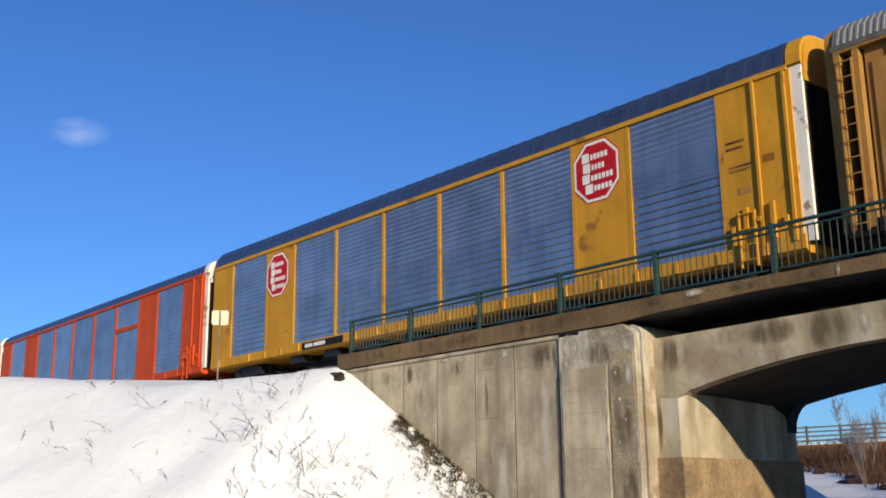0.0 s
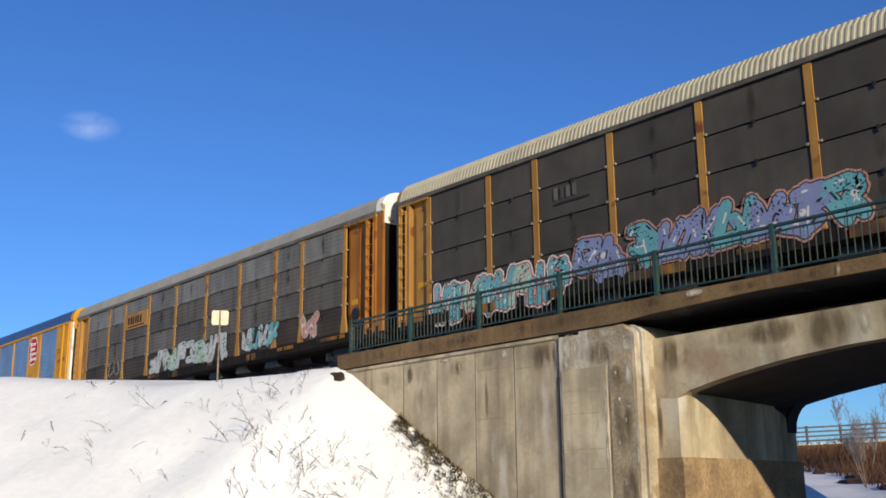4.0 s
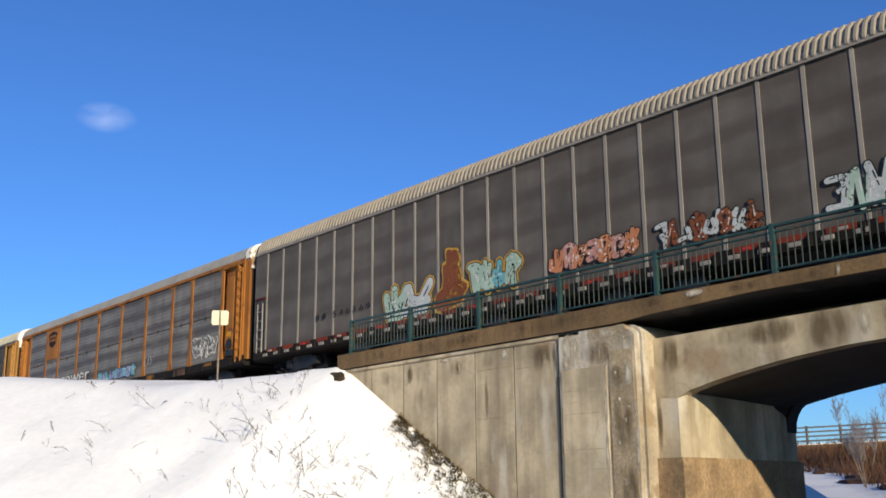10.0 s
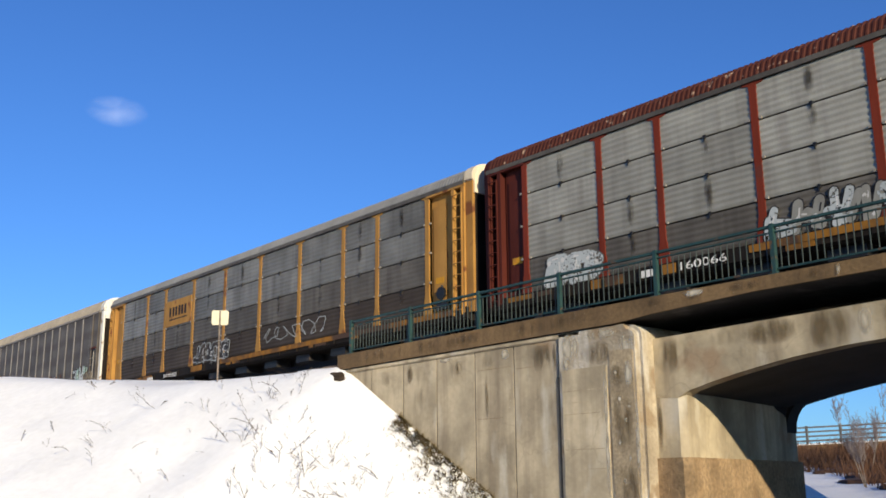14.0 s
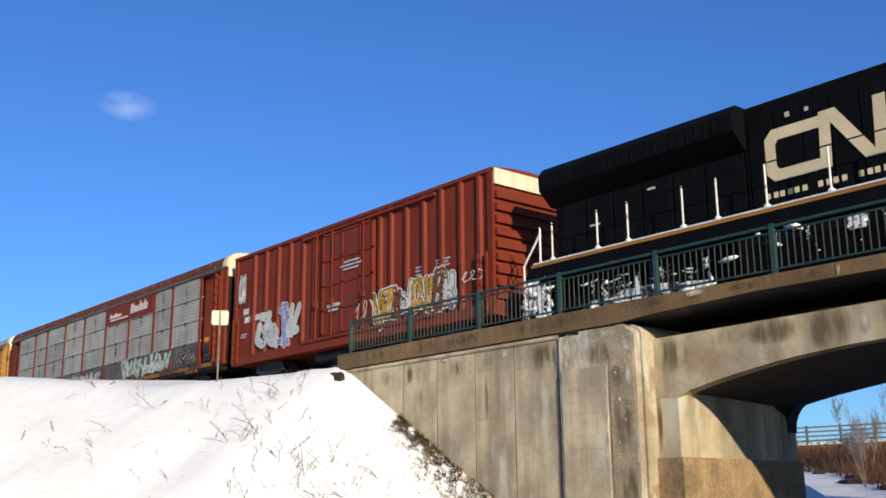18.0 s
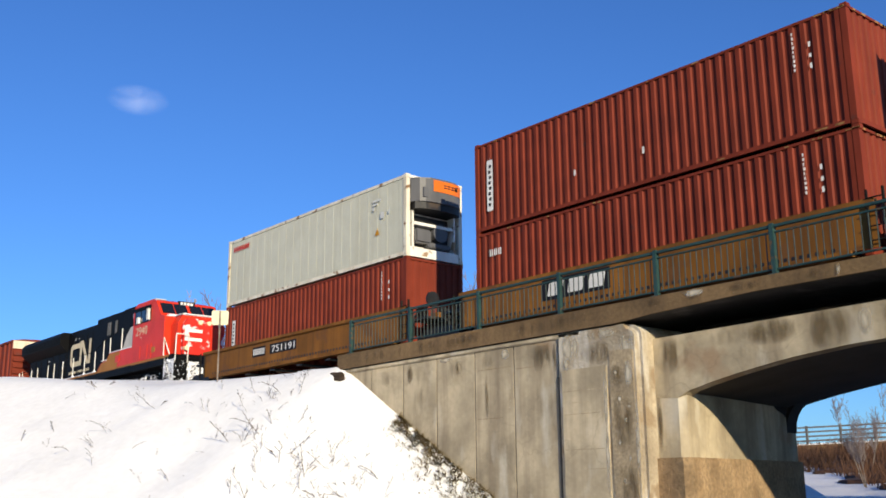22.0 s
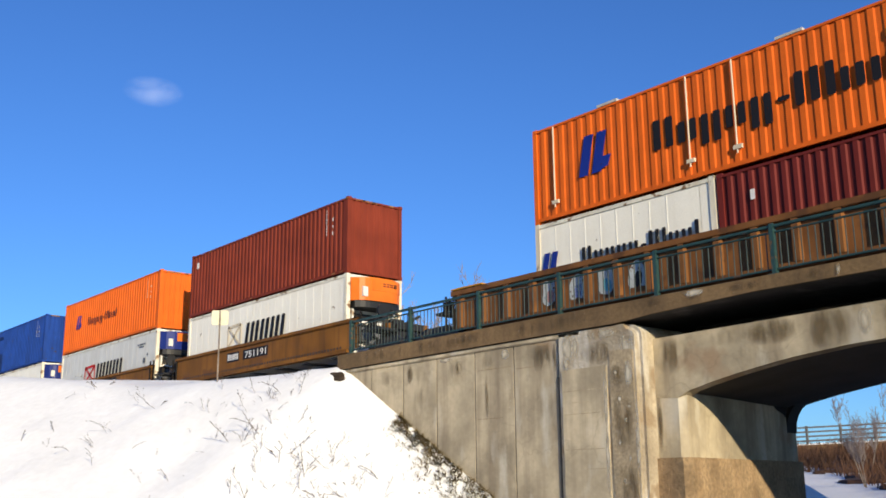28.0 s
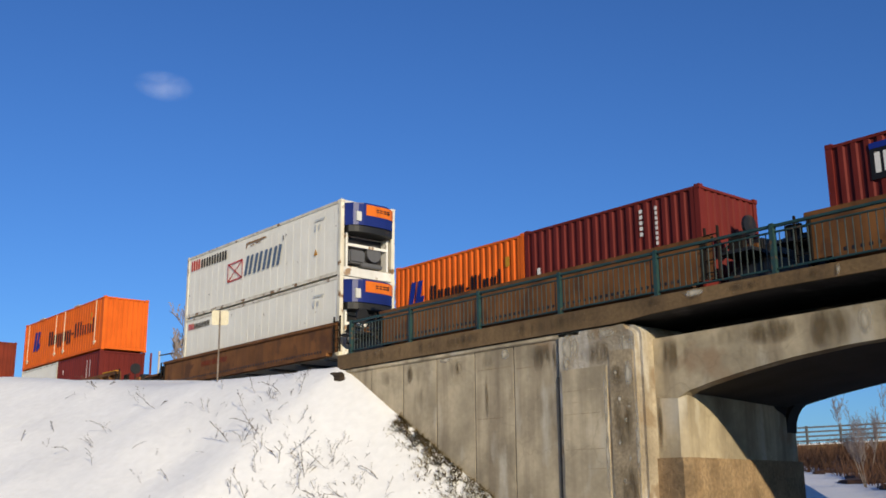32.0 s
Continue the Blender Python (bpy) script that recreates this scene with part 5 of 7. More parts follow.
def clumps(name, car, n, seed, place, label):
    """Irregular flattened lumps of snow, one mesh."""
    rnd = random.Random(seed)
    bm = bmesh.new()
    for _ in range(n):
        x, y, z = place(rnd)
        r = rnd.uniform(0.015, 0.075)
        m = Matrix.Translation((x, y, z)) @ Euler((rnd.uniform(0, 6), rnd.uniform(-0.4, 0.4), 0)).to_matrix().to_4x4() @ Matrix.Diagonal((rnd.choice((0.6, 1.0, 2.5, 4.5)), rnd.uniform(0.3, 0.6), rnd.choice((0.3, 0.5, 1.0, 2.6)), 1))
        bmesh.ops.create_icosphere(bm, subdivisions=1, radius=r, matrix=m)
    for v in bm.verts:
        v.co += Vector((noise.noise(v.co * 11), noise.noise(v.co * 11 + Vector((7, 0, 0))), noise.noise(v.co * 11 + Vector((0, 7, 0))))) * 0.05
    tagged(part(name, bm, FROST, car, label, True), kind="stuff")


# ---- locomotive ----
def build_locomotive():
    s = 176.34
    car = rolling("locomotive", s, "black and red diesel locomotive with snow on its front and trucks", "locomotive")
    YH = -0.98     # hood side

    def pbox(name, mat, *d, label="", r=0.0):
        bm = bmesh.new()
        bevel_box(bm, *d, r) if r else box(bm, *d)
        return part(name, bm, mat, car, label)
    pbox("platform", LOCO_BLACK, 1.3, 22.65, -1.52, 1.52, 1.45, 1.86)
    pbox("sill_stripe", LOCO_TAN, 1.4, 18.2, -1.53, -1.50, 1.78, 1.86, label="tan stripe along the frame")
    pbox("sill_stripe", LOCO_TAN, 18.2, 22.3, -1.53, -1.50, 1.76, 1.86)
    pbox("rear_hood", LOCO_BLACK, 1.9, 8.1, YH, -YH, 1.86, 3.75, r=0.03)
    bm = bmesh.new()
    prism(bm, [(-1.02, 3.55), (-1.48, 3.95), (-1.50, 4.40), (-1.30, 4.62), (1.30, 4.62), (1.50, 4.40), (1.48, 3.95), (1.02, 3.55)], 1.75, 8.15, 'x')
    part("radiator_housing", bm, LOCO_BLACK, car, "overhanging radiator housing")
    pbox("engine_hood", LOCO_BLACK, 8.1, 12.5, YH, -YH, 1.86, 4.60, r=0.04)
    pbox("blower_hood", LOCO_BLACK, 12.5, 16.4, YH - 0.12, -YH + 0.12, 1.86, 4.78, r=0.04)
    pbox("cab_rear_hood", LOCO_BLACK, 16.4, 18.2, -1.3, 1.3, 1.86, 4.74, r=0.04)
    # cab and nose
    bm = bmesh.new()
    prism(bm, [(18.15, 1.62), (18.15, 4.45), (18.5, 4.68), (20.25, 4.68), (20.60, 4.58), (21.20, 3.82), (21.62, 3.70), (21.62, 1.62)], -1.50, 1.50, 'y')
    part("cab", bm, LOCO_RED, car, "bright red cab")
    bm = bmesh.new()
    prism(bm, [(-1.15, 1.86), (-1.18, 3.3), (-0.95, 3.72), (0.95, 3.72), (1.18, 3.3), (1.15, 1.86)], 21.5, 22.35, 'x')
    part("nose", bm, LOCO_RED, car)
    bm = bmesh.new()
    prism(bm, [(-1.0, 1.9), (-1.02, 3.2), (-0.8, 3.55), (0.8, 3.55), (1.02, 3.2), (1.0, 1.9)], 22.33, 22.60, 'x')
    part("nose_front", bm, RED_FROST, car, "red nose dusted with snow")
    bm = bmesh.new()
    prism(bm, [(-1.515, 4.30), (-1.515, 4.47), (-1.20, 4.72), (1.20, 4.72), (1.515, 4.47), (1.515, 4.30)], 18.12, 20.10, 'x')
    part("cab_roof", bm, LOCO_BLACK, car, "black cab roof over the side windows")
    simple("window_band", LOCO_BLACK, car, 18.30, 20.12, -1.509, -1.49, 3.68, 4.31)
    pbox("number_board", LETTER_BLACK, 20.57, 20.68, -0.42, 0.42, 4.44, 4.66)
    bm = bmesh.new()
    for k in range(4):
        box(bm, 20.68, 20.685, -0.32 + 0.17 * k, -0.20 + 0.17 * k, 4.49, 4.61)
    part("number", bm, LETTER_WHITE, car)
    pbox("roof_vent", LOCO_GREY, 18.8, 19.8, -1.2, -0.6, 4.70, 4.84, r=0.03)
    for x0, x1 in ((18.42, 18.95), (19.05, 19.55), (19.62, 20.05)):
        pbox("side_window", GLASS, x0, x1, -1.512, -1.49, 3.72, 4.28)
    for x in (18.38, 19.0, 19.58, 20.07):
        pbox("window_frame", LOCO_BLACK, x - 0.03, x + 0.03, -1.518, -1.49, 3.68, 4.32)
    pbox("armrest", WHITE, 18.75, 18.95, -1.62, -1.5, 3.70, 3.98)
    pbox("armrest", WHITE, 19.86, 20.04, -1.62, -1.5, 3.75, 4.28)
    # windscreen panes on the sloped front
    for y0, y1 in ((-1.36, -0.75), (-0.70, -0.08), (0.08, 0.70), (0.75, 1.36)):
        bm = bmesh.new()
        prism(bm, [(20.69, 4.45), (21.10, 3.93), (21.13, 3.95), (20.72, 4.475)], y0, y1, 'y')
        part("windscreen", bm, GLASS, car)
    bm = bmesh.new()
    for y0, y1 in ((-1.3, -0.2), (0.1, 1.2)):
        bevel_box(bm, 21.22, 21.60, y0, y1, 3.68, 3.84, 0.06)
    bevel_box(bm, 21.55, 22.40, -1.0, 0.8, 3.70, 3.80, 0.05)
    part("nose_snow", bm, FROST, car, "blown snow on the nose")
    for y, z, x in ((-0.22, 3.38, 22.67), (0.22, 3.38, 22.67), (-0.9, 2.15, 22.80), (0.9, 2.15, 22.80)):
        bm = bmesh.new()
        rod(bm, (22.55, y, z), (x, y, z), 0.105, 14)
        part("headlight", bm, LIGHT_GLASS, car)
    pbox("nose_door", LOCO_RED, 22.60, 22.64, 0.3, 0.85, 1.95, 3.2)
    bm = bmesh.new()
    prism(bm, [(-0.95, 2.5), (-0.95, 3.05), (-0.1, 3.05), (-0.1, 2.9), (-0.78, 2.9), (-0.78, 2.65), (-0.1, 2.65), (-0.1, 2.5)], 22.60, 22.65, 'x')
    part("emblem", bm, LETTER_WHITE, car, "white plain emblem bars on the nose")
    # front steps, plow, pilot with snow
    bm = bmesh.new()
    prism(bm, [(22.55, 1.5), (22.55, 0.25), (23.1, 0.12), (22.85, 1.0), (22.8, 1.5)], -1.45, 1.45, 'y')
    part("plow", bm, LOCO_BLACK, car)
    for y in (-1.5, 1.15):
        for k in range(4):
            bm = bmesh.new()
            box(bm, 21.90 + 0.05 * k, 22.70, y, y + 0.35, 0.35 + 0.36 * k, 0.42 + 0.36 * k)
            part("front_step", bm, FROST, car, "snow-covered step")
    for nm, d in (("step_snow_sheet", (21.85, 22.85, -1.535, -1.53, 0.25, 1.62)), ("truck_snow_sheet", (15.9, 20.6, -1.20, -1.19, 0.45, 1.15)), ("truck_snow_sheet", (2.6, 7.2, -1.20, -1.19, 0.45, 1.15)), ("rear_snow_sheet", (1.05, 2.1, -1.535, -1.53, 0.3, 1.45)), ("tank_snow_sheet", (8.2, 14.6, -1.47, -1.465, 1.0, 1.3))):
        bm = bmesh.new()
        box(bm, *d)
        part(nm, bm, SNOW_CAKE if "step" in nm or "rear" in nm else SNOW_THIN, car, "snow caked on black steel")
    bm = bmesh.new()
    box(bm, 23.13, 23.14, -1.4, 1.4, 0.2, 1.5)
    part("plow_snow_sheet", bm, SNOW_CAKE, car, "snow caked on the plow")
    clumps("step_snow", car, 55, 8, lambda r: (r.uniform(21.8, 22.95), -1.52 + r.uniform(-0.03, 0.06), r.uniform(0.2, 1.7)), "packed snow on steps and plow")
    clumps("plow_snow", car, 90, 18, lambda r: (22.90 + r.uniform(-0.08, 0.12), r.uniform(-1.4, 1.4), r.uniform(0.2, 1.6)), "packed snow on the plow")
    bm = bmesh.new()
    for y in (-1.45, -0.85, 0.85, 1.45):
        rod(bm, (22.80, y, 1.5), (22.85, y, 2.75), 0.025, 6)
    rod(bm, (22.85, -1.45, 2.75), (22.85, -0.85, 2.75), 0.025, 6)
    rod(bm, (22.85, 0.85, 2.75), (22.85, 1.45, 2.75), 0.025, 6)
    rod(bm, (21.75, -1.5, 1.9), (22.70, -1.5, 0.5), 0.03, 6)
    rod(bm, (21.65, -1.48, 1.9), (21.65, -1.48, 2.7), 0.025, 6)
    rod(bm, (21.65, -1.48, 2.7), (22.65, -1.48, 1.4), 0.03, 6)
    part("front_handrail", bm, WHITE, car)
    # white-capped handrail stanchions along the walkway
    for x in (2.2, 3.84, 4.87, 6.59, 7.58, 8.9, 10.46, 12.08, 13.5):
        bm = bmesh.new()
        rod(bm, (x, -1.48, 1.86), (x, -1.48, 2.95), 0.026, 6)
        part("stanchion", bm, WHITE, car, "white handrail stanchion")
    for x, z0 in ((14.44, 2.3), (15.26, 2.35), (16.68, 2.65)):
        bm = bmesh.new()
        rod(bm, (x, -1.42, z0), (x, -1.42, z0 + 1.1), 0.026, 6)
        part("stanchion", bm, WHITE, car, "white handrail stanchion")
    bm = bmesh.new()
    rod(bm, (1.5, -1.5, 2.9), (13.5, -1.5, 2.95), 0.018, 6)
    rod(bm, (13.5, -1.5, 2.95), (14.44, -1.42, 3.42), 0.018, 6)
    rod(bm, (14.44, -1.42, 3.42), (16.68, -1.42, 3.75), 0.018, 6)
    part("handrail", bm, LOCO_BLACK, car)
    bm = bmesh.new()
    for a, b, z in ((1.5, 13.4, 1.87), (14.4, 15.1, 2.34), (15.4, 18.1, 2.66)):
        box(bm, a, b, -1.53, -1.35, z, z + 0.035)
    for x in (2.2, 3.84, 4.87, 6.59, 7.58, 8.9, 10.46, 12.08, 13.5):
        bevel_box(bm, x - 0.07, x + 0.07, -1.54, -1.40, 1.86, 1.98, 0.03)
    part("walkway_snow", bm, FROST, car)
    # raised walkway and stripes towards the cab
    bm = bmesh.new()
    prism(bm, [(13.9, 1.86), (14.4, 2.24), (15.1, 2.34), (15.4, 2.64), (18.2, 2.66), (18.2, 1.86)], -1.50, -0.9, 'y')
    part("equipment_box", bm, LOCO_RED, car, "raised equipment box under the walkway")
    bm = bmesh.new()
    plate(bm, [(14.0, 1.87), (14.4, 2.20), (15.1, 2.31), (15.4, 2.60), (16.7, 2.62), (16.4, 1.87)], -1.502)
    part("stripe", bm, LOCO_TAN, car)
    bm = bmesh.new()
    prism(bm, [(16.5, 2.68), (16.95, 3.35), (17.4, 3.74), (18.15, 3.80), (18.15, 3.45), (17.55, 2.68)], -1.312, -1.30, 'y')
    part("stripe", bm, LOCO_GREY, car, "pale grey slanted stripe")
    bm = bmesh.new()
    prism(bm, [(17.56, 2.68), (18.15, 3.44), (18.15, 2.68)], -1.312, -1.30, 'y')
    part("stripe", bm, LOCO_RED, car)
    # doors, louvres and latches on the hoods
    for k in range(6):
        bm = bmesh.new()
        x = 8.25 + k * 0.70
        bevel_box(bm, x, x + 0.66, YH - 0.025, YH + 0.01, 1.95, 4.25, 0.01)
        part("hood_door", bm, LOCO_BLACK, car)
    for k in range(6):
        bm = bmesh.new()
        x = 2.1 + k * 0.98
        bevel_box(bm, x, x + 0.9, YH - 0.03, YH + 0.01, 1.95, 3.5, 0.01)
        part("hood_door", bm, LOCO_BLACK, car)
    for k in range(5):
        bm = bmesh.new()
        box(bm, 14.0 + k * 0.16 + (0.5 if k > 2 else 0), 14.05 + k * 0.16 + (0.5 if k > 2 else 0), YH - 0.15, YH - 0.12, 3.75, 4.4)
        part("louvre", bm, COWL_GREY, car)
    for k in range(24):
        x = 2.1 + k * 0.25
        simple("grille_slat", LOCO_BLACK, car, x, x + 0.03, -1.51, -1.48, 4.0, 4.36)
    bm = bmesh.new()
    for x, z, w, h in ((9.25, 4.05, 0.12, 0.12), (9.75, 4.05, 0.10, 0.1), (12.7, 3.75, 0.25, 0.06), (5.2, 3.25, 0.25, 0.06), (17.6, 4.15, 0.18, 0.2), (3.2, 2.7, 0.35, 0.05)):
        plate(bm, rounded(x, x + w, z, z + h, 0.01), YH - 0.04 if x < 17 else -1.31)
    part("stencil", bm, LOCO_GREY, car)
    bm = bmesh.new()
    for x in (9.0, 16.9):
        box(bm, x, x + 0.25, -0.4, 0.4, 4.6, 4.72)
    box(bm, 10.2, 11.4, -0.4, 0.4, 4.58, 4.68)
    part("exhaust_stack", bm, LOCO_BLACK, car)
    # emblem and number
    bm = bmesh.new()
    y = YH - 0.035
    z0, z1, w = 2.60, 3.85, 0.27
    x = 8.67
    prism(bm, [(x, z0 + .2), (x, z1 - .2), (x + .2, z1), (x + 1.5, z1), (x + 1.5, z1 - w), (x + .35, z1 - w), (x + w, z1 - w - .1), (x + w, z0 + w + .1), (x + .35, z0 + w), (x + 1.35, z0 + w), (x + 1.35, z0), (x + .2, z0)], y - 0.004, y, 'y')
    for k, (a, b) in enumerate(((1.35, 1.62), (2.62, 2.9))):
        prism(bm, [(x + a, z0), (x + b, z0), (x + b + 0.05, z1 + 0.08), (x + a + 0.05, z1 + 0.08)], y - 0.008, y - 0.004, 'y')
    prism(bm, [(x + 1.45, z1 + 0.08), (x + 1.8, z1 + 0.08), (x + 2.75, z0), (x + 2.4, z0)], y - 0.012, y - 0.008, 'y')
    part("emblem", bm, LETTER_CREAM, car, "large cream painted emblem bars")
    wordmark(car, 8.6, 2.22, 0.20, "xxx xx xx", LETTER_CREAM, y, wide=1.85)
    lettering(car, "2940", 18.5, 3.12, 0.42, LETTER_CREAM, -1.508, width=1.28)
    wordmark(car, 19.0, 2.98, 0.05, "xx xxxx", LETTER_CREAM, -1.505)
    pbox("step_box", LOCO_TAN, 20.4, 20.75, -1.515, -1.5, 2.15, 2.4)
    for x0, x1, za, zb in ((18.4, 19.1, 1.95, 2.6), (19.2, 19.9, 1.95, 2.6), (16.2, 16.7, 2.1, 2.45), (20.0, 20.35, 1.9, 2.6)):
        bm = bmesh.new()
        bevel_box(bm, x0, x1, -1.52, -1.49, za, zb, 0.012)
        part("access_panel", bm, LOCO_RED, car)
    # under the frame
    bm = bmesh.new()
    prism(bm, [(-1.35, 1.45), (-1.45, 1.1), (-1.15, 0.45), (1.15, 0.45), (1.45, 1.1), (1.35, 1.45)], 8.0, 14.8, 'x')
    part("fuel_tank", bm, LOCO_BLACK, car)
    clumps("truck_snow", car, 85, 5, lambda r: (r.choice((r.uniform(2.6, 7.2), r.uniform(15.8, 20.6))), -1.13, r.uniform(0.35, 1.25)), "snow clinging to the trucks")
    clumps("tank_snow", car, 16, 6, lambda r: (r.uniform(7.6, 15.2), -1.44, r.uniform(0.7, 1.35)), "snow clinging to the tank")
    pbox("underbody", LOCO_BLACK, 2.2, 21.8, -0.85, 0.85, 0.55, 1.46)
    for k, (x, z, r) in enumerate(((8.6, 1.2, 0.16), (9.4, 1.2, 0.16), (15.1, 0.95, 0.2), (15.6, 0.95, 0.2))):
        bm = bmesh.new()
        rod(bm, (x - 0.35, -1.3, z), (x + 0.35, -1.3, z), r, 12)
        part("air_reservoir", bm, LOCO_BLACK, car)
    for x in (4.9, 18.2):
        truck(car, x, s, (-1.85, 0.0, 1.85))
    # rear steps, rails and pilot
    bm = bmesh.new()
    prism(bm, [(1.3, 1.5), (1.3, 0.3), (1.0, 0.2), (1.1, 1.5)], -1.4, 1.4, 'y')
    part("rear_pilot", bm, LOCO_BLACK, car)
    bm = bmesh.new()
    for k in range(4):
        box(bm, 1.2, 2.0, -1.5, -1.15, 0.35 + 0.36 * k, 0.42 + 0.36 * k)
    part("rear_steps", bm, LOCO_BLACK, car)
    bm = bmesh.new()
    rod(bm, (1.1, -1.5, 0.7), (1.1, -1.5, 1.9), 0.03, 6)
    rod(bm, (1.1, -1.5, 1.9), (1.75, -1.5, 2.7), 0.03, 6)
    rod(bm, (1.75, -1.5, 1.9), (1.75, -1.5, 2.9), 0.03, 6)
    part("rear_handrail", bm, WHITE, car)
    clumps("rear_snow", car, 90, 9, lambda r: (r.uniform(1.0, 2.1), -1.5 + r.uniform(-0.03, 0.05), r.uniform(0.3, 1.5)), "packed snow on the rear steps")
    coupler(car, 1.2, -1)
    coupler(car, 22.75, 1)


build_locomotive()


# ---- containers ----
def container(s, z, mat, label, length=12.30, h=2.896, ribs=None, depth=0.036):
    c = rolling("shipping_container", s, label, "container", "stacked shipping containers", z=ZR + z)
    L, W = length, 1.22
    n = ribs or int(L / 0.292)
    bm = bmesh.new()
    # near side: vertical trapezoid ribs
    for side, y0, d in (("near", -W + 0.045, depth), ("far", W - 0.045, -depth)):
        bm = bmesh.new()
        sheet(bm, [(x, o) for o, x in wave(0.14, L - 0.14, n, y0, d)], 0.16, h - 0.10, 'z')
        part("side_wall", bm, mat, c)
    bm = bmesh.new()
    sheet(bm, [(o, y) for o, y in wave(-W + 0.14, W - 0.14, 8, L - 0.03, 0.036)], 0.16, h - 0.10, 'z')
    part("end_wall", bm, mat, c)
    bm = bmesh.new()
    sheet(bm, [(o, y) for o, y in wave(-W + 0.14, W - 0.14, 8, 0.03, -0.036)], 0.16, h - 0.10, 'z')
    part("end_wall", bm, mat, c)
    bm = bmesh.new()
    box(bm, 0.05, L - 0.05, -W + 0.05, W - 0.05, h - 0.07, h - 0.025)
    part("roof", bm, mat, c)
    for nm, za, zb in (("bottom_rail", 0.055, 0.16), ("top_rail", h - 0.11, h - 0.045)):
        for y in (-W, W - 0.06):
            bm = bmesh.new()
            box(bm, 0.17, L - 0.17, y, y + 0.06, za, zb)
            part(nm, bm, mat, c)
        for x in (0.0, L - 0.06):
            bm = bmesh.new()
            box(bm, x, x + 0.06, -W + 0.16, W - 0.16, za, zb)
            part("end_rail", bm, mat, c)
    for x in (0.0, L - 0.15):
        for y in (-W, W - 0.15):
            bm = bmesh.new()
            box(bm, x, x + 0.15, y, y + 0.15, 0.12, h - 0.12)
            part("corner_post", bm, mat, c)
            for za in (0.0, h - 0.12):
                bm = bmesh.new()
                bevel_box(bm, x - 0.004, x + 0.174, y - 0.004, y + 0.166, za, za + 0.12, 0.012)
                part("corner_casting", bm, mat, c)
    return c


def reefer(s, z, mat, label, unit="blue", length=12.30, h=2.896):
    c = rolling("refrigerated_container", s, label, "container", "stacked shipping containers", z=ZR + z)
    L, W = length, 1.22
    bm = bmesh.new()
    box(bm, 0.04, L - 0.45, -W + 0.03, W - 0.03, 0.10, h - 0.03)
    for y in (-W + 0.03, W - 0.06):
        box(bm, L - 0.46, L - 0.15, y, y + 0.03, 0.10, h - 0.03)
    part("insulated_body", bm, mat, c)
    bm = bmesh.new()
    prism(bm, [(-0.03, -W + 0.03), (0, -W + 0.022), (0.03, -W + 0.03)], 0.2, h - 0.16, 'z')
    rib = mesh_of("rib", bm, mat)
    for k in range(int((L - 1.2) / 0.55)):
        part("rib", rib, None, c).location.x = 0.75 + k * 0.55
    for y in (-W, W - 0.05):
        for za, zb in ((0.05, 0.17), (h - 0.13, h - 0.03)):
            bm = bmesh.new()
            box(bm, 0.17, L - 0.17, y, y + 0.05, za, zb)
            part("rail", bm, REEFER_RAIL, c)
    for x in (0.0, L - 0.16):
        for y in (-W, W - 0.15):
            bm = bmesh.new()
            box(bm, x, x + 0.16, y, y + 0.15, 0.0, h)
            part("corner_post", bm, REEFER_RAIL, c)
            for za in (0.0, h - 0.12):
                bm = bmesh.new()
                bevel_box(bm, x - 0.004, x + 0.174, y - 0.004, y + 0.166, za, za + 0.12, 0.012)
                part("corner_casting", bm, REEFER_RAIL, c)
    # machinery end
    e = L - 0.45
    bm = bmesh.new()
    box(bm, e, e + 0.04, -W + 0.15, W - 0.15, 0.1, h - 0.1)
    part("bulkhead", bm, WHITE, c)
    for za, zb in ((0.02, 0.34), (h - 0.12, h - 0.02)):
        bm = bmesh.new()
        box(bm, e + 0.04, L - 0.02, -W + 0.15, W - 0.15, za, zb)
        part("end_frame", bm, WHITE, c)
    cow = {"blue": COWL_BLUE, "orange": COWL_ORANGE}.get(unit, COWL_GREY)
    bm = bmesh.new()
    def bulge(k, y0=-1.06, y1=1.06):
        ys = [y0 + (y1 - y0) * i / 12 for i in range(13)]
        return [(e, y0)] + [(L - 0.12 + (0.60 + k) * max(0.0, 1 - abs(y / 1.09) ** 3.2) ** 0.5, y) for y in ys] + [(e, y1)]
    prism(bm, bulge(0.0), h - 0.98, h - 0.14, 'z')
    bmesh.ops.bevel(bm, geom=[ed for ed in bm.edges if all(v.co.z > h - 0.2 and v.co.x > e + 0.1 for v in ed.verts)], offset=0.05, segments=2, affect='EDGES')
    part("cowling", bm, cow, c, "rounded refrigeration cowling")
    bm = bmesh.new()
    prism(bm, bulge(-0.07, -0.98, 0.98), h - 1.22, h - 0.98, 'z')
    part("fan_shroud", bm, BLACK, c)
    bm = bmesh.new()
    prism(bm, bulge(0.012, -0.42, 1.0), h - 0.60, h - 0.20, 'z')
    part("service_door", bm, COWL_ORANGE, c, "orange service door")
    simple("control_box", COWL_GREY if unit == "grey" else REEFER_GREY, c, L + 0.20, L + 0.43, -0.80, -0.48, h - 0.84, h - 0.50)
    bm = bmesh.new()
    for k in range(4):
        box(bm, L + 0.40, L + 0.502, 0.02 + k * 0.16, 0.13 + k * 0.16, h - 0.44, h - 0.40)
        box(bm, L + 0.40, L + 0.502, 0.02 + k * 0.16, 0.13 + k * 0.16, h - 0.36, h - 0.32)
    part("vent_slot", bm, BLACK, c)
    bm = bmesh.new()
    box(bm, e + 0.03, e + 0.10, -0.85, 0.85, 0.5, 1.55)
    part("condenser_opening", bm, BLACK, c)
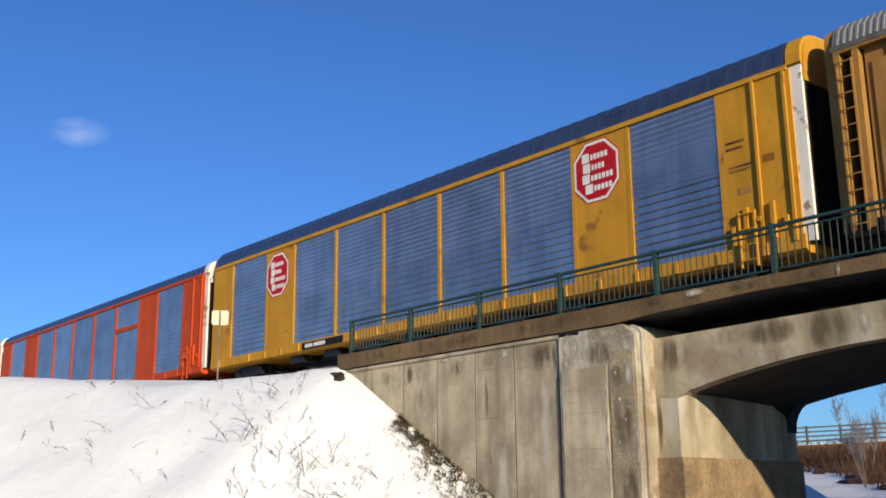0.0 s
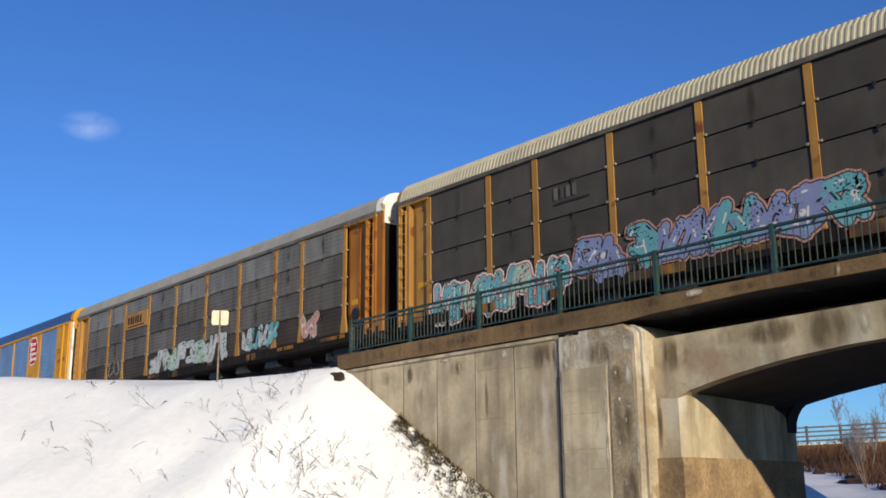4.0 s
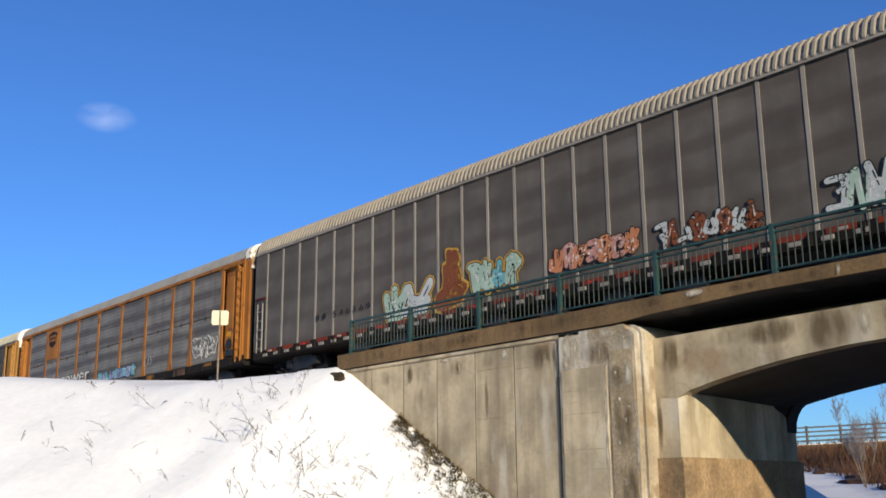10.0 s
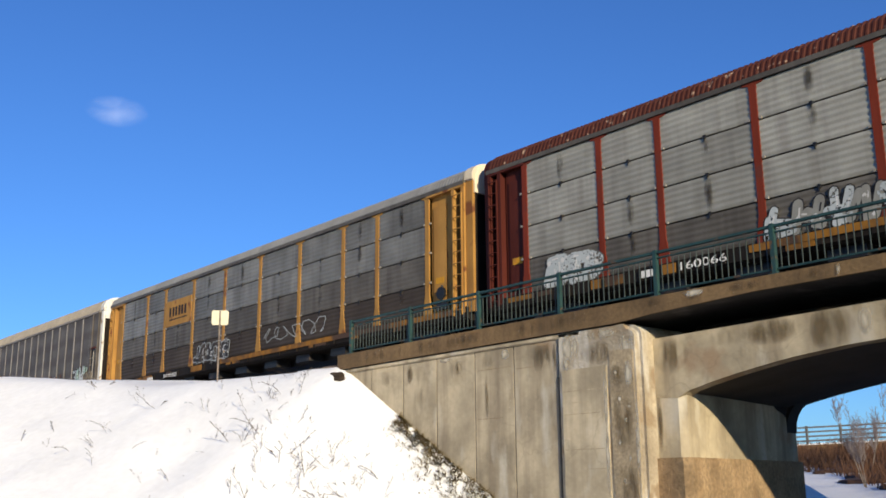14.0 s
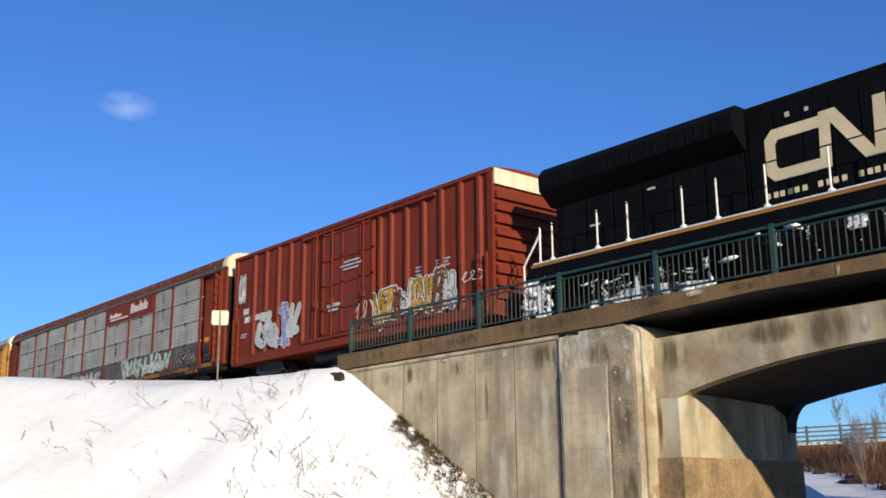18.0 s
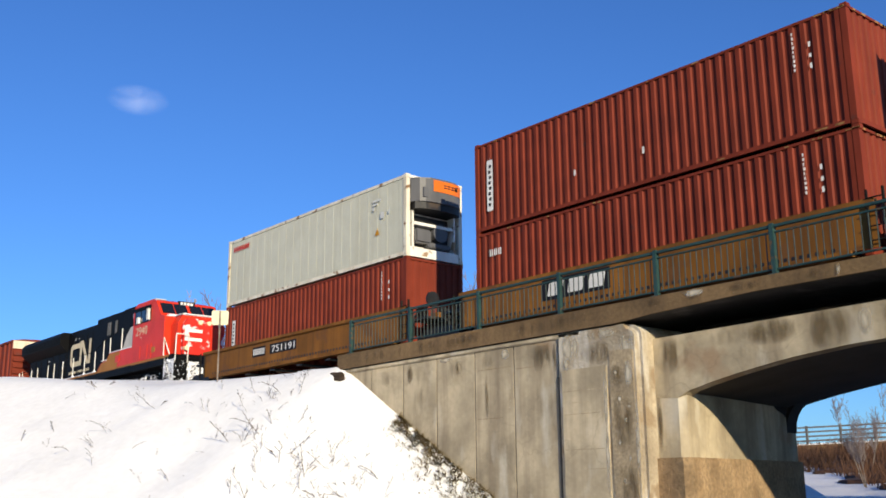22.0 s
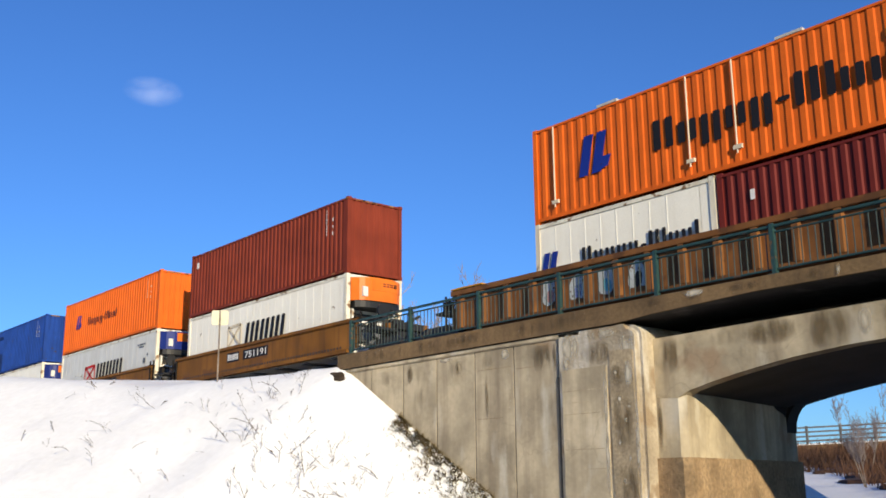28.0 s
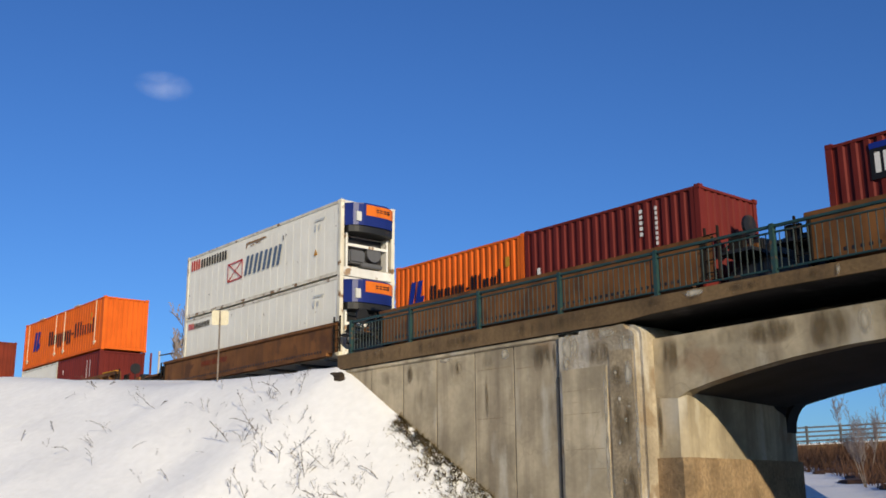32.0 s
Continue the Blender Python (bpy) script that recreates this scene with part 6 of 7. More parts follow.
    bm = bmesh.new()
    bevel_box(bm, e + 0.05, L - 0.08, -0.75, -0.05, 0.55, 1.05, 0.06)
    rod(bm, (e + 0.1, 0.35, 1.0), (L - 0.10, 0.35, 1.0), 0.32, 16)
    bevel_box(bm, e + 0.05, L - 0.10, -0.2, 0.75, 0.45, 0.62, 0.03)
    part("compressor", bm, COWL_GREY, c)
    bm = bmesh.new()
    for y in (-0.95, 0.87):
        box(bm, e + 0.06, L - 0.04, y, y + 0.08, 0.34, 1.8)
    box(bm, e + 0.06, L - 0.05, -0.9, 0.9, 1.14, 1.24)
    part("unit_frame", bm, WHITE, c)
    bm = bmesh.new()
    plate(bm, [(L - 1.75, 1.0), (L - 1.50, 1.0), (L - 1.625, 1.24)], -1.228)
    part("warning_label", bm, YELLOW, c, "yellow warning triangle")
    return c


def stencils(c, items, mat, y=-1.232):
    for x, z, w, h in items:
        bm = bmesh.new()
        plate(bm, rounded(x, x + w, z, z + h, min(w, h) * 0.2), y)
        part("stencil", bm, mat, c)


def twin_blades(c, x, z, h, mat, y):
    """Two leaning blades with a foot, as a plain emblem."""
    bm = bmesh.new()
    for dx in (0.0, 0.42 * h):
        plate(bm, [(x + dx, z), (x + dx + 0.30 * h, z), (x + dx + 0.52 * h, z + h), (x + dx + 0.22 * h, z + h)], y)
    plate(bm, [(x + 0.55 * h, z), (x + 0.95 * h, z + 0.10 * h), (x + 1.05 * h, z + 0.36 * h), (x + 0.6 * h, z + 0.36 * h)], y - 0.004)
    part("emblem", bm, mat, c, "blue plain emblem shapes")


def crossed_box(c, x, z, w, h, mat, y, t=0.06):
    bm = bmesh.new()
    for a, b in (((x, z), (x + w, z + 0.04)), ((x + w, z + 0.04), (x + w, z + h)), ((x + w, z + h), (x, z + h - 0.04)), ((x, z + h - 0.04), (x, z)), ((x, z), (x + w, z + h)), ((x, z + h), (x + w, z))):
        d = Vector((b[0] - a[0], b[1] - a[1]))
        nrm = Vector((-d.y, d.x)).normalized() * t / 2
        plate(bm, [(a[0] + nrm.x, a[1] + nrm.y), (b[0] + nrm.x, b[1] + nrm.y), (b[0] - nrm.x, b[1] - nrm.y), (a[0] - nrm.x, a[1] - nrm.y)], y)
    part("emblem", bm, mat, c, "red crossed box emblem")


RUST_SCUFF = paint("rusty_scrape", (0.33, 0.19, 0.07), obj_var=0.0, worn=0.4)
FLOOR, TIER, UPPER = 0.44, 2.896, 2.84
SIDE_Y = -1.232
LONG_MARK = "Txpxp-Tlxxl"


def codes(c, mat=None, L=12.19, h=2.896):
    rnd = random.Random(int(L * 7))
    stencils(c, [(L - 1.25, h - 0.40 - 0.11 * k, rnd.uniform(0.03, 0.06), 0.07) for k in range(9)] + [(L - 0.85, h - 0.8 - 0.26 * k, rnd.uniform(0.03, 0.07), rnd.uniform(0.08, 0.16)) for k in range(3)], mat or LETTER_WHITE)


def rust_chips(c, seed, L=12.30, h=2.896):
    """Small bare patches along the top rail and round the corners."""
    rnd = random.Random(seed)
    for k in range(16):
        x = rnd.choice((rnd.uniform(0.2, L - 0.4), rnd.uniform(L - 1.2, L - 0.1)))
        z = rnd.choice((h - 0.10, h - 0.09, 0.08))
        bm = bmesh.new()
        plate(bm, rounded(x, x + rnd.uniform(0.04, 0.22), z, z + rnd.uniform(0.02, 0.045), 0.01), -1.2235)
        part("rust_chip", bm, RUST_SCUFF, c)
    for k in range(9):
        y = rnd.uniform(-1.1, 0.9)
        simple("rust_chip", RUST_SCUFF, c, L - 0.002, L + 0.003, y, y + rnd.uniform(0.05, 0.25), h - 0.10, h - 0.05)


def build_containers():
    # five-unit articulated set
    a = container(203.31, FLOOR, BOX_RED, "red-brown corrugated container in a tan well car")
    stencils(a, [(0.62, 0.9, 0.25, 1.35)], LETTER_WHITE)
    stencils(a, [(0.68, 1.0 + 0.15 * k, 0.10, 0.09) for k in range(8)], LETTER_BLACK, -1.238)
    codes(a)
    b = reefer(203.31, FLOOR + TIER, REEFER_AGED, "off-white refrigerated container on a red container", "grey", h=UPPER)
    wordmark(b, 0.5, 2.28, 0.30, "xxxxx", LETTER_RED, SIDE_Y, wide=0.8)
    stencils(b, [(10.4, 2.2, 0.5, 0.08), (10.4, 2.08, 0.3, 0.07), (10.4, 1.9, 0.14, 0.12), (10.85, 1.55, 0.24, 0.22), (11.3, 1.65, 0.12, 0.12)], REEFER_GREY)
    for z in (FLOOR, FLOOR + TIER):
        r = container(219.06, z, BOX_RED, "red-brown corrugated container, one of a stacked pair", h=TIER if z == FLOOR else UPPER)
        if z == FLOOR:
            wordmark(r, 0.62, 2.1, 0.30, "xxx", LETTER_WHITE, SIDE_Y, wide=0.5)
            bm = bmesh.new()
            for k in range(3):
                prism(bm, [(-0.85 + k * 0.34, 2.1), (-0.58 + k * 0.34, 2.1), (-0.58 + k * 0.34, 2.4), (-0.85 + k * 0.34, 2.4)], 12.185, 12.195, 'x')
            part("wordmark", bm, LETTER_WHITE, r)
        else:
            stencils(r, [(0.62 + 0.03 * (k % 2), 0.75 + 0.17 * k, 0.10, 0.10) for k in range(8)], LETTER_BLACK, -1.238)
            stencils(r, [(0.55, 0.6, 0.26, 1.6), (4.1, 0.85, 0.07, 0.17), (6.5, 0.85, 0.07, 0.19)], LETTER_WHITE)
        codes(r)
        rust_chips(r, int(z * 10), h=TIER if z == FLOOR else UPPER)
    w = reefer(234.64, FLOOR, REEFER_WHITE, "white refrigerated container under a blue container", "blue")
    twin_blades(w, 1.5, 0.80, 1.40, LETTER_BLUE, SIDE_Y)
    wordmark(w, 4.25, 0.92, 0.95, LONG_MARK, LETTER_BLACK, SIDE_Y, wide=0.73, gap=0.1, label="black bars of lettering")
    bl = container(234.64, FLOOR + TIER, BOX_BLUE, "scuffed blue corrugated container on a white container", h=UPPER)
    codes(bl)
    rust_chips(bl, 5, h=UPPER)
    stencils(bl, [(3.55, 0.2, 1.15, 1.1), (1.8, 2.2, 1.3, 0.2), (3.2, 2.22, 1.4, 0.2)], PATCH_BLUE, -1.222)
    g = reefer(250.19, FLOOR, REEFER_GREY, "grey-white refrigerated container under an orange container", "blue")
    crossed_box(g, 3.62, 1.02, 1.3, 0.86, LETTER_RED, SIDE_Y, 0.12)
    wordmark(g, 5.1, 0.98, 0.95, "TTTT", LETTER_BLACK, SIDE_Y, wide=0.76, lean=0.18, gap=0.12, label="dark bars of lettering")
    stencils(g, [(10.2, 2.3, 0.9, 0.05), (10.4, 2.18, 0.5, 0.05), (10.9, 1.4, 0.28, 0.24), (11.3, 1.7, 0.12, 0.15)], COWL_GREY)
    o = container(250.19, FLOOR + TIER, BOX_ORANGE, "orange corrugated container on a grey-white container", h=UPPER)
    twin_blades(o, 1.85, 1.22, 0.72, LETTER_BLUE, SIDE_Y)
    wordmark(o, 3.5, 1.28, 0.42, LONG_MARK, LETTER_BLACK, SIDE_Y, wide=0.88)
    codes(o, LETTER_CREAM)
    rust_chips(o, 7, h=UPPER)
    w2 = reefer(265.76, FLOOR, REEFER_WHITE, "white refrigerated container under a red-brown container", "orange")
    crossed_box(w2, 3.7, 1.15, 1.05, 0.9, CREAM, SIDE_Y, 0.10)
    wordmark(w2, 5.1, 1.1, 0.92, "TTTT", LETTER_BLACK, SIDE_Y, wide=0.72, lean=0.18, gap=0.12)
    rs = container(265.76, FLOOR + TIER, BOX_RED, "red-brown corrugated container on a white container", h=UPPER)
    codes(rs)
    rust_chips(rs, 6, h=UPPER)
    stencils(rs, [(0.55, 2.15, 0.22, 0.26)], LETTER_WHITE)
    bm = bmesh.new()
    for k in range(8):
        box(bm, 12.186, 12.20, 0.55, 0.64, 1.3 + k * 0.15, 1.4 + k * 0.15)
    part("stencil", bm, LETTER_WHITE, rs)
    # ribbed well car: two short boxes below, one tall orange above
    k1 = reefer(287.47, 0.50, REEFER_WHITE, "short white refrigerated container in a ribbed well car", "blue", 6.06, 2.59)
    twin_blades(k1, 0.2, 0.98, 0.72, LETTER_BLUE, SIDE_Y)
    wordmark(k1, 1.75, 1.12, 0.5, LONG_MARK, LETTER_BLACK, SIDE_Y, wide=0.70)
    k2 = container(293.60, 0.50, BOX_DARKRED, "short dark red container in a ribbed well car", 6.06, 2.59)
    stencils(k2, [(0.9, 1.75, 0.12, 0.25), (4.4, 1.2, 0.06, 1.0), (4.8, 1.3, 0.06, 0.9)], LETTER_WHITE)
    k3 = container(287.47, 3.10, BOX_ORANGE, "bright orange open-top container on two short containers", h=2.83, ribs=34, depth=0.026)
    twin_blades(k3, 1.75, 0.98, 1.12, LETTER_BLUE, SIDE_Y)
    wordmark(k3, 4.35, 1.05, 0.8, LONG_MARK, LETTER_BLACK, SIDE_Y, wide=0.80)
    for x in (0.85, 5.45, 6.80, 11.35):
        bm = bmesh.new()
        rod(bm, (x, -1.255, 0.35), (x, -1.255, 2.72), 0.022, 6)
        box(bm, x - 0.1, x + 0.14, -1.28, -1.22, 0.45, 0.55)
        part("side_strut", bm, CREAM, k3, "white upright lashing rod")
    stencils(k3, [(10.6, 1.9, 0.22, 0.25), (10.65, 1.5, 0.16, 0.2)], YELLOW)
    for x in (2.5, 8.0):
        simple("top_bow", LOCO_GREY, k3, x, x + 0.7, -1.235, -1.0, 2.79, 2.86)
    # two stacked white reefers
    for z, sc, zz, wide in ((FLOOR, 0.27, 2.36, 0.83), (FLOOR + TIER, 0.46, 2.12, 0.80)):
        q = reefer(309.34, z, REEFER_WHITE, "off-white refrigerated container, one of a stacked pair", "blue", h=TIER if z == FLOOR else UPPER)
        wordmark(q, 0.46, zz, sc, "TT", LETTER_RED, SIDE_Y, wide=wide)
        wordmark(q, 0.46 + sc * 2.05, zz, sc * 1.3, "xxxxx", LETTER_BLACK, SIDE_Y, wide=wide * 0.9, label="dark bars of lettering")
        stencils(q, [(10.6, 2.3, 0.7, 0.07), (10.6, 1.95, 0.12, 0.25), (10.85, 1.95, 0.12, 0.2)], REEFER_GREY)
        if z > 1:
            crossed_box(q, 3.9, 1.08, 1.22, 0.78, LETTER_RED, SIDE_Y, 0.05)
            wordmark(q, 5.3, 1.12, 0.80, "TTTT", LETTER_SLATE, SIDE_Y, wide=0.72, lean=0.25, gap=0.2, label="slate-blue bars of lettering")
            stencils(q, [(5.4, 2.42, 1.6, 0.07), (5.4, 2.25, 0.07, 0.2), (5.75, 2.3, 0.3, 0.04), (6.2, 2.33, 0.4, 0.04)], RUST_SCUFF)
            stencils(q, [(8.3, 2.05, 0.06, 0.18), (8.5, 2.2, 0.08, 0.05), (2.25, 0.78, 0.05, 0.06), (8.0, 1.9, 0.10, 0.03)], GR_DARK)
    # single low boxes further back
    o3 = container(324.94, 0.40, BOX_ORANGE, "short orange corrugated container in a rusty well car", 6.06, 2.59, ribs=22)
    twin_blades(o3, 0.7, 1.15, 0.8, LETTER_BLUE, SIDE_Y)
    wordmark(o3, 1.85, 1.15, 0.55, LONG_MARK, LETTER_BLACK, SIDE_Y, wide=0.5)
    stencils(o3, [(5.3, 1.7, 0.18, 0.3)], YELLOW)
    r3 = container(331.04, 0.42, BOX_DARKRED, "short dark red container in a rusty well car", 6.06, 2.59)
    stencils(r3, [(0.5, 1.2, 0.12, 0.22)] + [(4.2, 2.2 - 0.15 * k, 0.1, 0.1) for k in range(5)] + [(4.7, 2.2 - 0.13 * k, 0.08, 0.09) for k in range(8)], LETTER_WHITE)
    r4 = container(340.44, 0.46, BOX_DARKRED, "dark red corrugated container with a blue and white sign", 12.19, 2.59, ribs=40)
    bm = bmesh.new()
    plate(bm, rounded(1.0, 4.2, 1.55, 2.35, 0.03), SIDE_Y)
    sp = part("sign_plate", bm, LETTER_BLACK, r4)
    bm = bmesh.new()
    plate(bm, rounded(1.0, 4.2, 2.22, 2.35, 0.02), SIDE_Y - 0.006)
    part("sign_edge", bm, LETTER_BLUE, sp)
    wordmark(r4, 1.1, 1.68, 0.45, "lTxxTxx", LETTER_WHITE, SIDE_Y - 0.006, wide=0.8)


build_containers()


# ---- well cars ----
def slot_mesh():
    bm = bmesh.new()
    prism(bm, rounded(0, 0.085, 0.575, 0.66, 0.02), -1.495, -1.485, 'y')
    return mesh_of("drain_slot", bm, BLACK)


SLOT = slot_mesh()


def well_unit(c, L, mat, kind="plain", number=None, sign=None, long_left=False, long_right=False, label="", trucks=(0,)):
    """One well unit; local x 0 is the left end of its container."""
    car = rolling("well_car", c, label, "rail car", "well cars of the train")
    a, b = -0.45 - (0.8 if long_left else 0), L + 0.42 + (0.8 if long_right else 0)
    for y, d in ((-1.49, 1), (1.49, -1)):
        bm = bmesh.new()
        deep = 0.11 if kind == "ribbed" else 0.0
        box(bm, a, b, min(y + d * deep, y + d * (deep + 0.05)), max(y + d * deep, y + d * (deep + 0.05)), 0.52, 1.52 if deep else 1.46)
        if kind == "ribbed":
            k = a + 0.3
            while k < b - 0.2:
                box(bm, k, k + 0.16, min(y - d * 0.06, y + d * 0.11), max(y - d * 0.06, y + d * 0.11), 0.52, 1.52)
                k += 1.02
        part("side_sill", bm, mat, car)
        bm = bmesh.new()
        bevel_box(bm, a, b, min(y - d * 0.08, y + d * 0.14), max(y - d * 0.08, y + d * 0.14), 1.44 + (0.06 if kind == "ribbed" else 0), 1.56 + (0.10 if kind == "ribbed" else 0), 0.015)
        part("top_chord", bm, mat, car)
        bm = bmesh.new()
        box(bm, a + 0.6, b - 0.6, min(y - d * 0.06, y + d * 0.2), max(y - d * 0.06, y + d * 0.2), 0.42, 0.54)
        part("bottom_chord", bm, mat, car)
    if kind == "plain":
        # pierced strip along the foot of the near side
        for k in range(int((b - a - 1.6) / 0.19)):
            part("drain_slot", SLOT, None, car).location.x = a + 0.8 + 0.19 * k
    for x in np.arange(0.3, L, 1.9):
        simple("floor_beam", BLACK, car, x, x + 0.35, -1.44, 1.44, 0.30, 0.35)
    # end platforms
    for x0, x1 in ((a - 1.0, a + 0.02), (b - 0.02, b + 1.0)):
        bm = bmesh.new()
        prism(bm, [(x0, 0.75), (x1, 0.60), (x1, 1.35), (x0, 1.15)], -0.55, 0.55, 'y')
        box(bm, x0 + 0.1, x1, -1.40, 1.40, 1.05, 1.13)
        part("end_platform", bm, BLACK, car)
        for y in (-1.35, -0.75, 0.75):
            simple("bracket", GRIME_SHADE if y < -1 else mat, car, (x0 + x1) / 2 - 0.12, (x0 + x1) / 2 + 0.25, y, y + 0.12, 1.13, 1.13 + (0.30 if y < -1 else 0.22))
    ladder(car, b - 0.15, 0.5, 1.75, GRIME_SHADE, -1.53, 0.36, 0.3)
    ladder(car, a - 0.25, 0.5, 1.55, GRIME_SHADE, -1.53, 0.36, 0.3)
    bm = bmesh.new()
    x = b + 0.65
    rod(bm, (x, -0.9, 1.1), (x, -0.9, 1.85), 0.03, 6)
    rod(bm, (x - 0.03, -0.9, 1.75), (x + 0.04, -0.9, 1.75), 0.26, 14)
    bevel_box(bm, x - 0.2, x + 0.15, -0.6, -0.1, 1.1, 1.5, 0.04)
    rod(bm, (b + 0.2, -1.3, 1.2), (b + 0.9, -1.3, 1.45), 0.04, 6)
    rod(bm, (b + 0.3, -0.3, 1.15), (b + 1.0, 0.4, 1.65), 0.05, 6)
    part("brake_gear", bm, BLACK, car)
    for t in trucks:
        truck(car, {0: b + 1.18, 1: a - 1.18}[t], c)
    if sign:
        bm = bmesh.new()
        plate(bm, rounded(sign, sign + 2.45, 0.80, 1.38, 0.02), -1.495)
        sg = part("sign_plate", bm, LETTER_BLACK, car, "black plate with white bars of lettering")
        bm = bmesh.new()
        for k in range(3):
            plate(bm, rounded(sign + 0.2 + k * 0.74, sign + 0.74 + k * 0.74, 0.90, 1.28, 0.05, 0.25), -1.503)
        part("wordmark", bm, LETTER_WHITE, sg)
    if number:
        x, txt = number
        bm = bmesh.new()
        plate(bm, rounded(x, x + 0.98, 0.92, 1.30, 0.02), -1.495)
        plate(bm, rounded(x + 1.31, x + 3.22, 0.92, 1.30, 0.02), -1.495)
        sg = part("number_plate", bm, LETTER_BLACK, car)
        wordmark(car, x + 0.08, 0.99, 0.24, "TTTT", LETTER_WHITE, -1.503, wide=0.75)
        lettering(car, txt, x + 1.45, 0.98, 0.26, LETTER_WHITE, -1.503, width=1.65)
    return car


def build_wells():
    lab = "tan-yellow articulated well car carrying containers"
    units = [(203.31, (2.84, "751191"), None), (219.06, None, 3.0), (234.64, None, 3.0), (250.19, None, 6.1), (265.76, (4.2, "751191"), None)]
    for i, (c, num, sg) in enumerate(units):
        well_unit(c, 12.19, WELL_TAN, "plain", num, sg, i == 0, i == 4, lab, (0, 1) if i == 0 else (0,))
    w = well_unit(284.57, 17.9, WELL_RUST, "ribbed", None, None, False, False, "rusty ribbed well car with white graffiti between its ribs", (0, 1))
    for k in range(4):
        bm = bmesh.new()
        x = 3.35 + k * 1.02
        plate(bm, blob(x + 0.22, 1.02, 0.30, 0.32, random.Random(80 + k), 3), -1.386)
        part("graffiti", bm, GR_PALE, w)
        bm = bmesh.new()
        plate(bm, blob(x + 0.24, 0.92, 0.12, 0.18, random.Random(90 + k), 2), -1.391)
        part("graffiti", bm, (GR_PINK, GR_BLUE, GR_TEAL, GR_DARK)[k], w)
    simple("yellow_top_flash", YELLOW, w, 16.6, 18.2, -1.60, -1.40, 1.67, 1.71)
    simple("yellow_top_flash", YELLOW, w, -0.4, 1.0, -1.60, -1.40, 1.67, 1.71)
    p = well_unit(309.34, 12.19, WELL_RUST, "plain", None, None, True, False, "rusty brown articulated well car under white containers", (0, 1))
    wordmark(p, 2.4, 1.0, 0.22, "TTTT TTTTTT", RED_OXIDE, -1.497, "number", wide=0.8)
    for x, m in ((-3.3, BOX_RED), (-2.4, LOCO_GREY)):
        bm = bmesh.new()
        box(bm, x, x + 0.06, -1.3, -1.22, 1.13, 2.2)
        part("marker_post", bm, m, p)
    simple("walkway", WELL_RUST, p, -3.5, -1.2, -1.4, 1.4, 1.05, 1.13)
    bm = bmesh.new()
    rod(bm, (-2.35, -1.25, 2.0), (-1.0, -1.25, 1.95), 0.03, 6)
    part("rail", bm, BLACK, p)
    well_unit(324.94, 12.19, WELL_RUST, "plain", None, None, False, False, "tan-brown articulated well car with low containers", (0,))
    well_unit(340.44, 12.19, WELL_RUST, "plain", None, None, False, False, "tan-brown articulated well car at the end of view", (0,))


build_wells()


ASPHALT = material("asphalt", (0.05, 0.048, 0.045), 0.9, var=0.25, scale=1.5, grain=40, bump=0.4)


# ---- track ----
def build_track():
    bm = bmesh.new()
    prism(bm, [(19.2, 3.50), (19.7, 4.08), (22.8, 4.08), (23.3, 3.50)], -400, 120, 'x')
    solid("ballast", bm, BALLAST, "grey crushed-stone ballast under the track", "ballast", "structure")
    for y in (YC - 0.75, YC + 0.75):
        bm = bmesh.new()
        prism(bm, [(y - 0.07, ZR - 0.17), (y + 0.07, ZR - 0.17), (y + 0.012, ZR - 0.13), (y + 0.012, ZR - 0.04), (y + 0.036, ZR - 0.03), (y + 0.036, ZR), (y - 0.036, ZR), (y - 0.036, ZR - 0.03), (y - 0.012, ZR - 0.04), (y - 0.012, ZR - 0.13)], -400, 120, 'x')
        solid("rail", bm, STEEL, "worn steel running rail on wooden ties", "rail", "structure")
    bm = bmesh.new()
    for k in range(200):
        x = -90 + k * 0.55
        box(bm, x, x + 0.22, YC - 1.3, YC + 1.3, 4.02, 4.13)
    solid("ties", bm, STALK, "dark wooden railway ties in ballast", "ties", "stuff")
    # road asphalt spread far out of view so less snow light bounces up
    bm = bmesh.new()
    prism(bm, [(-11.2, 14.0), (-15.5, 27.0), (-3.0, 27.0), (1.2, 14.0), (140.0, 6.0), (140.0, -160.0), (-60.0, -160.0), (-60.0, -12.0), (-30.0, -3.0), (-14.0, 3.0)], -1.8, -1.52, 'z')
    solid("road", bm, ASPHALT, "road below the bridge, its asphalt widened out of view to cut snow bounce", "road", "structure")


build_track()


# ---- sign on the embankment ----
def build_sign():
    x, y = -26.1, 13.52
    z = ground_z(x, y) - 0.25
    sg = thing("marker_sign", pose(x, y, z, 0, 0, 60), "blank pale rectangular sign plate on a thin steel post in snow", "sign")
    bm = bmesh.new()
    prism(bm, [(-0.022, -0.02), (0.022, -0.02), (0.022, 0.0), (0.012, 0.0), (0.012, 0.025), (-0.012, 0.025), (-0.012, 0.0), (-0.022, 0.0)], 0.0, 2.26, 'z')
    part("post", bm, BARK, sg, "grey weathered post")
    bm = bmesh.new()
    t = bmesh.new()
    box(t, -0.235, 0.235, 0.03, 0.038, 1.86, 2.28)
    bmesh.ops.bevel(t, geom=[e for e in t.edges if abs(e.verts[0].co.y - e.verts[1].co.y) > 0.004], offset=0.03, segments=3, affect='EDGES')
    merge(bm, t)
    part("plate", bm, SIGN_PALE, sg)
    bm = bmesh.new()
    for zz in (1.9, 2.22):
        rod(bm, (0, -0.03, zz), (0, -0.018, zz), 0.012, 8)
    part("bolt", bm, STEEL, sg)


SIGN_PALE = material("pale_sign_metal", (0.60, 0.54, 0.38), 0.5, metal=0.0, var=0.08, scale=6)
build_sign()


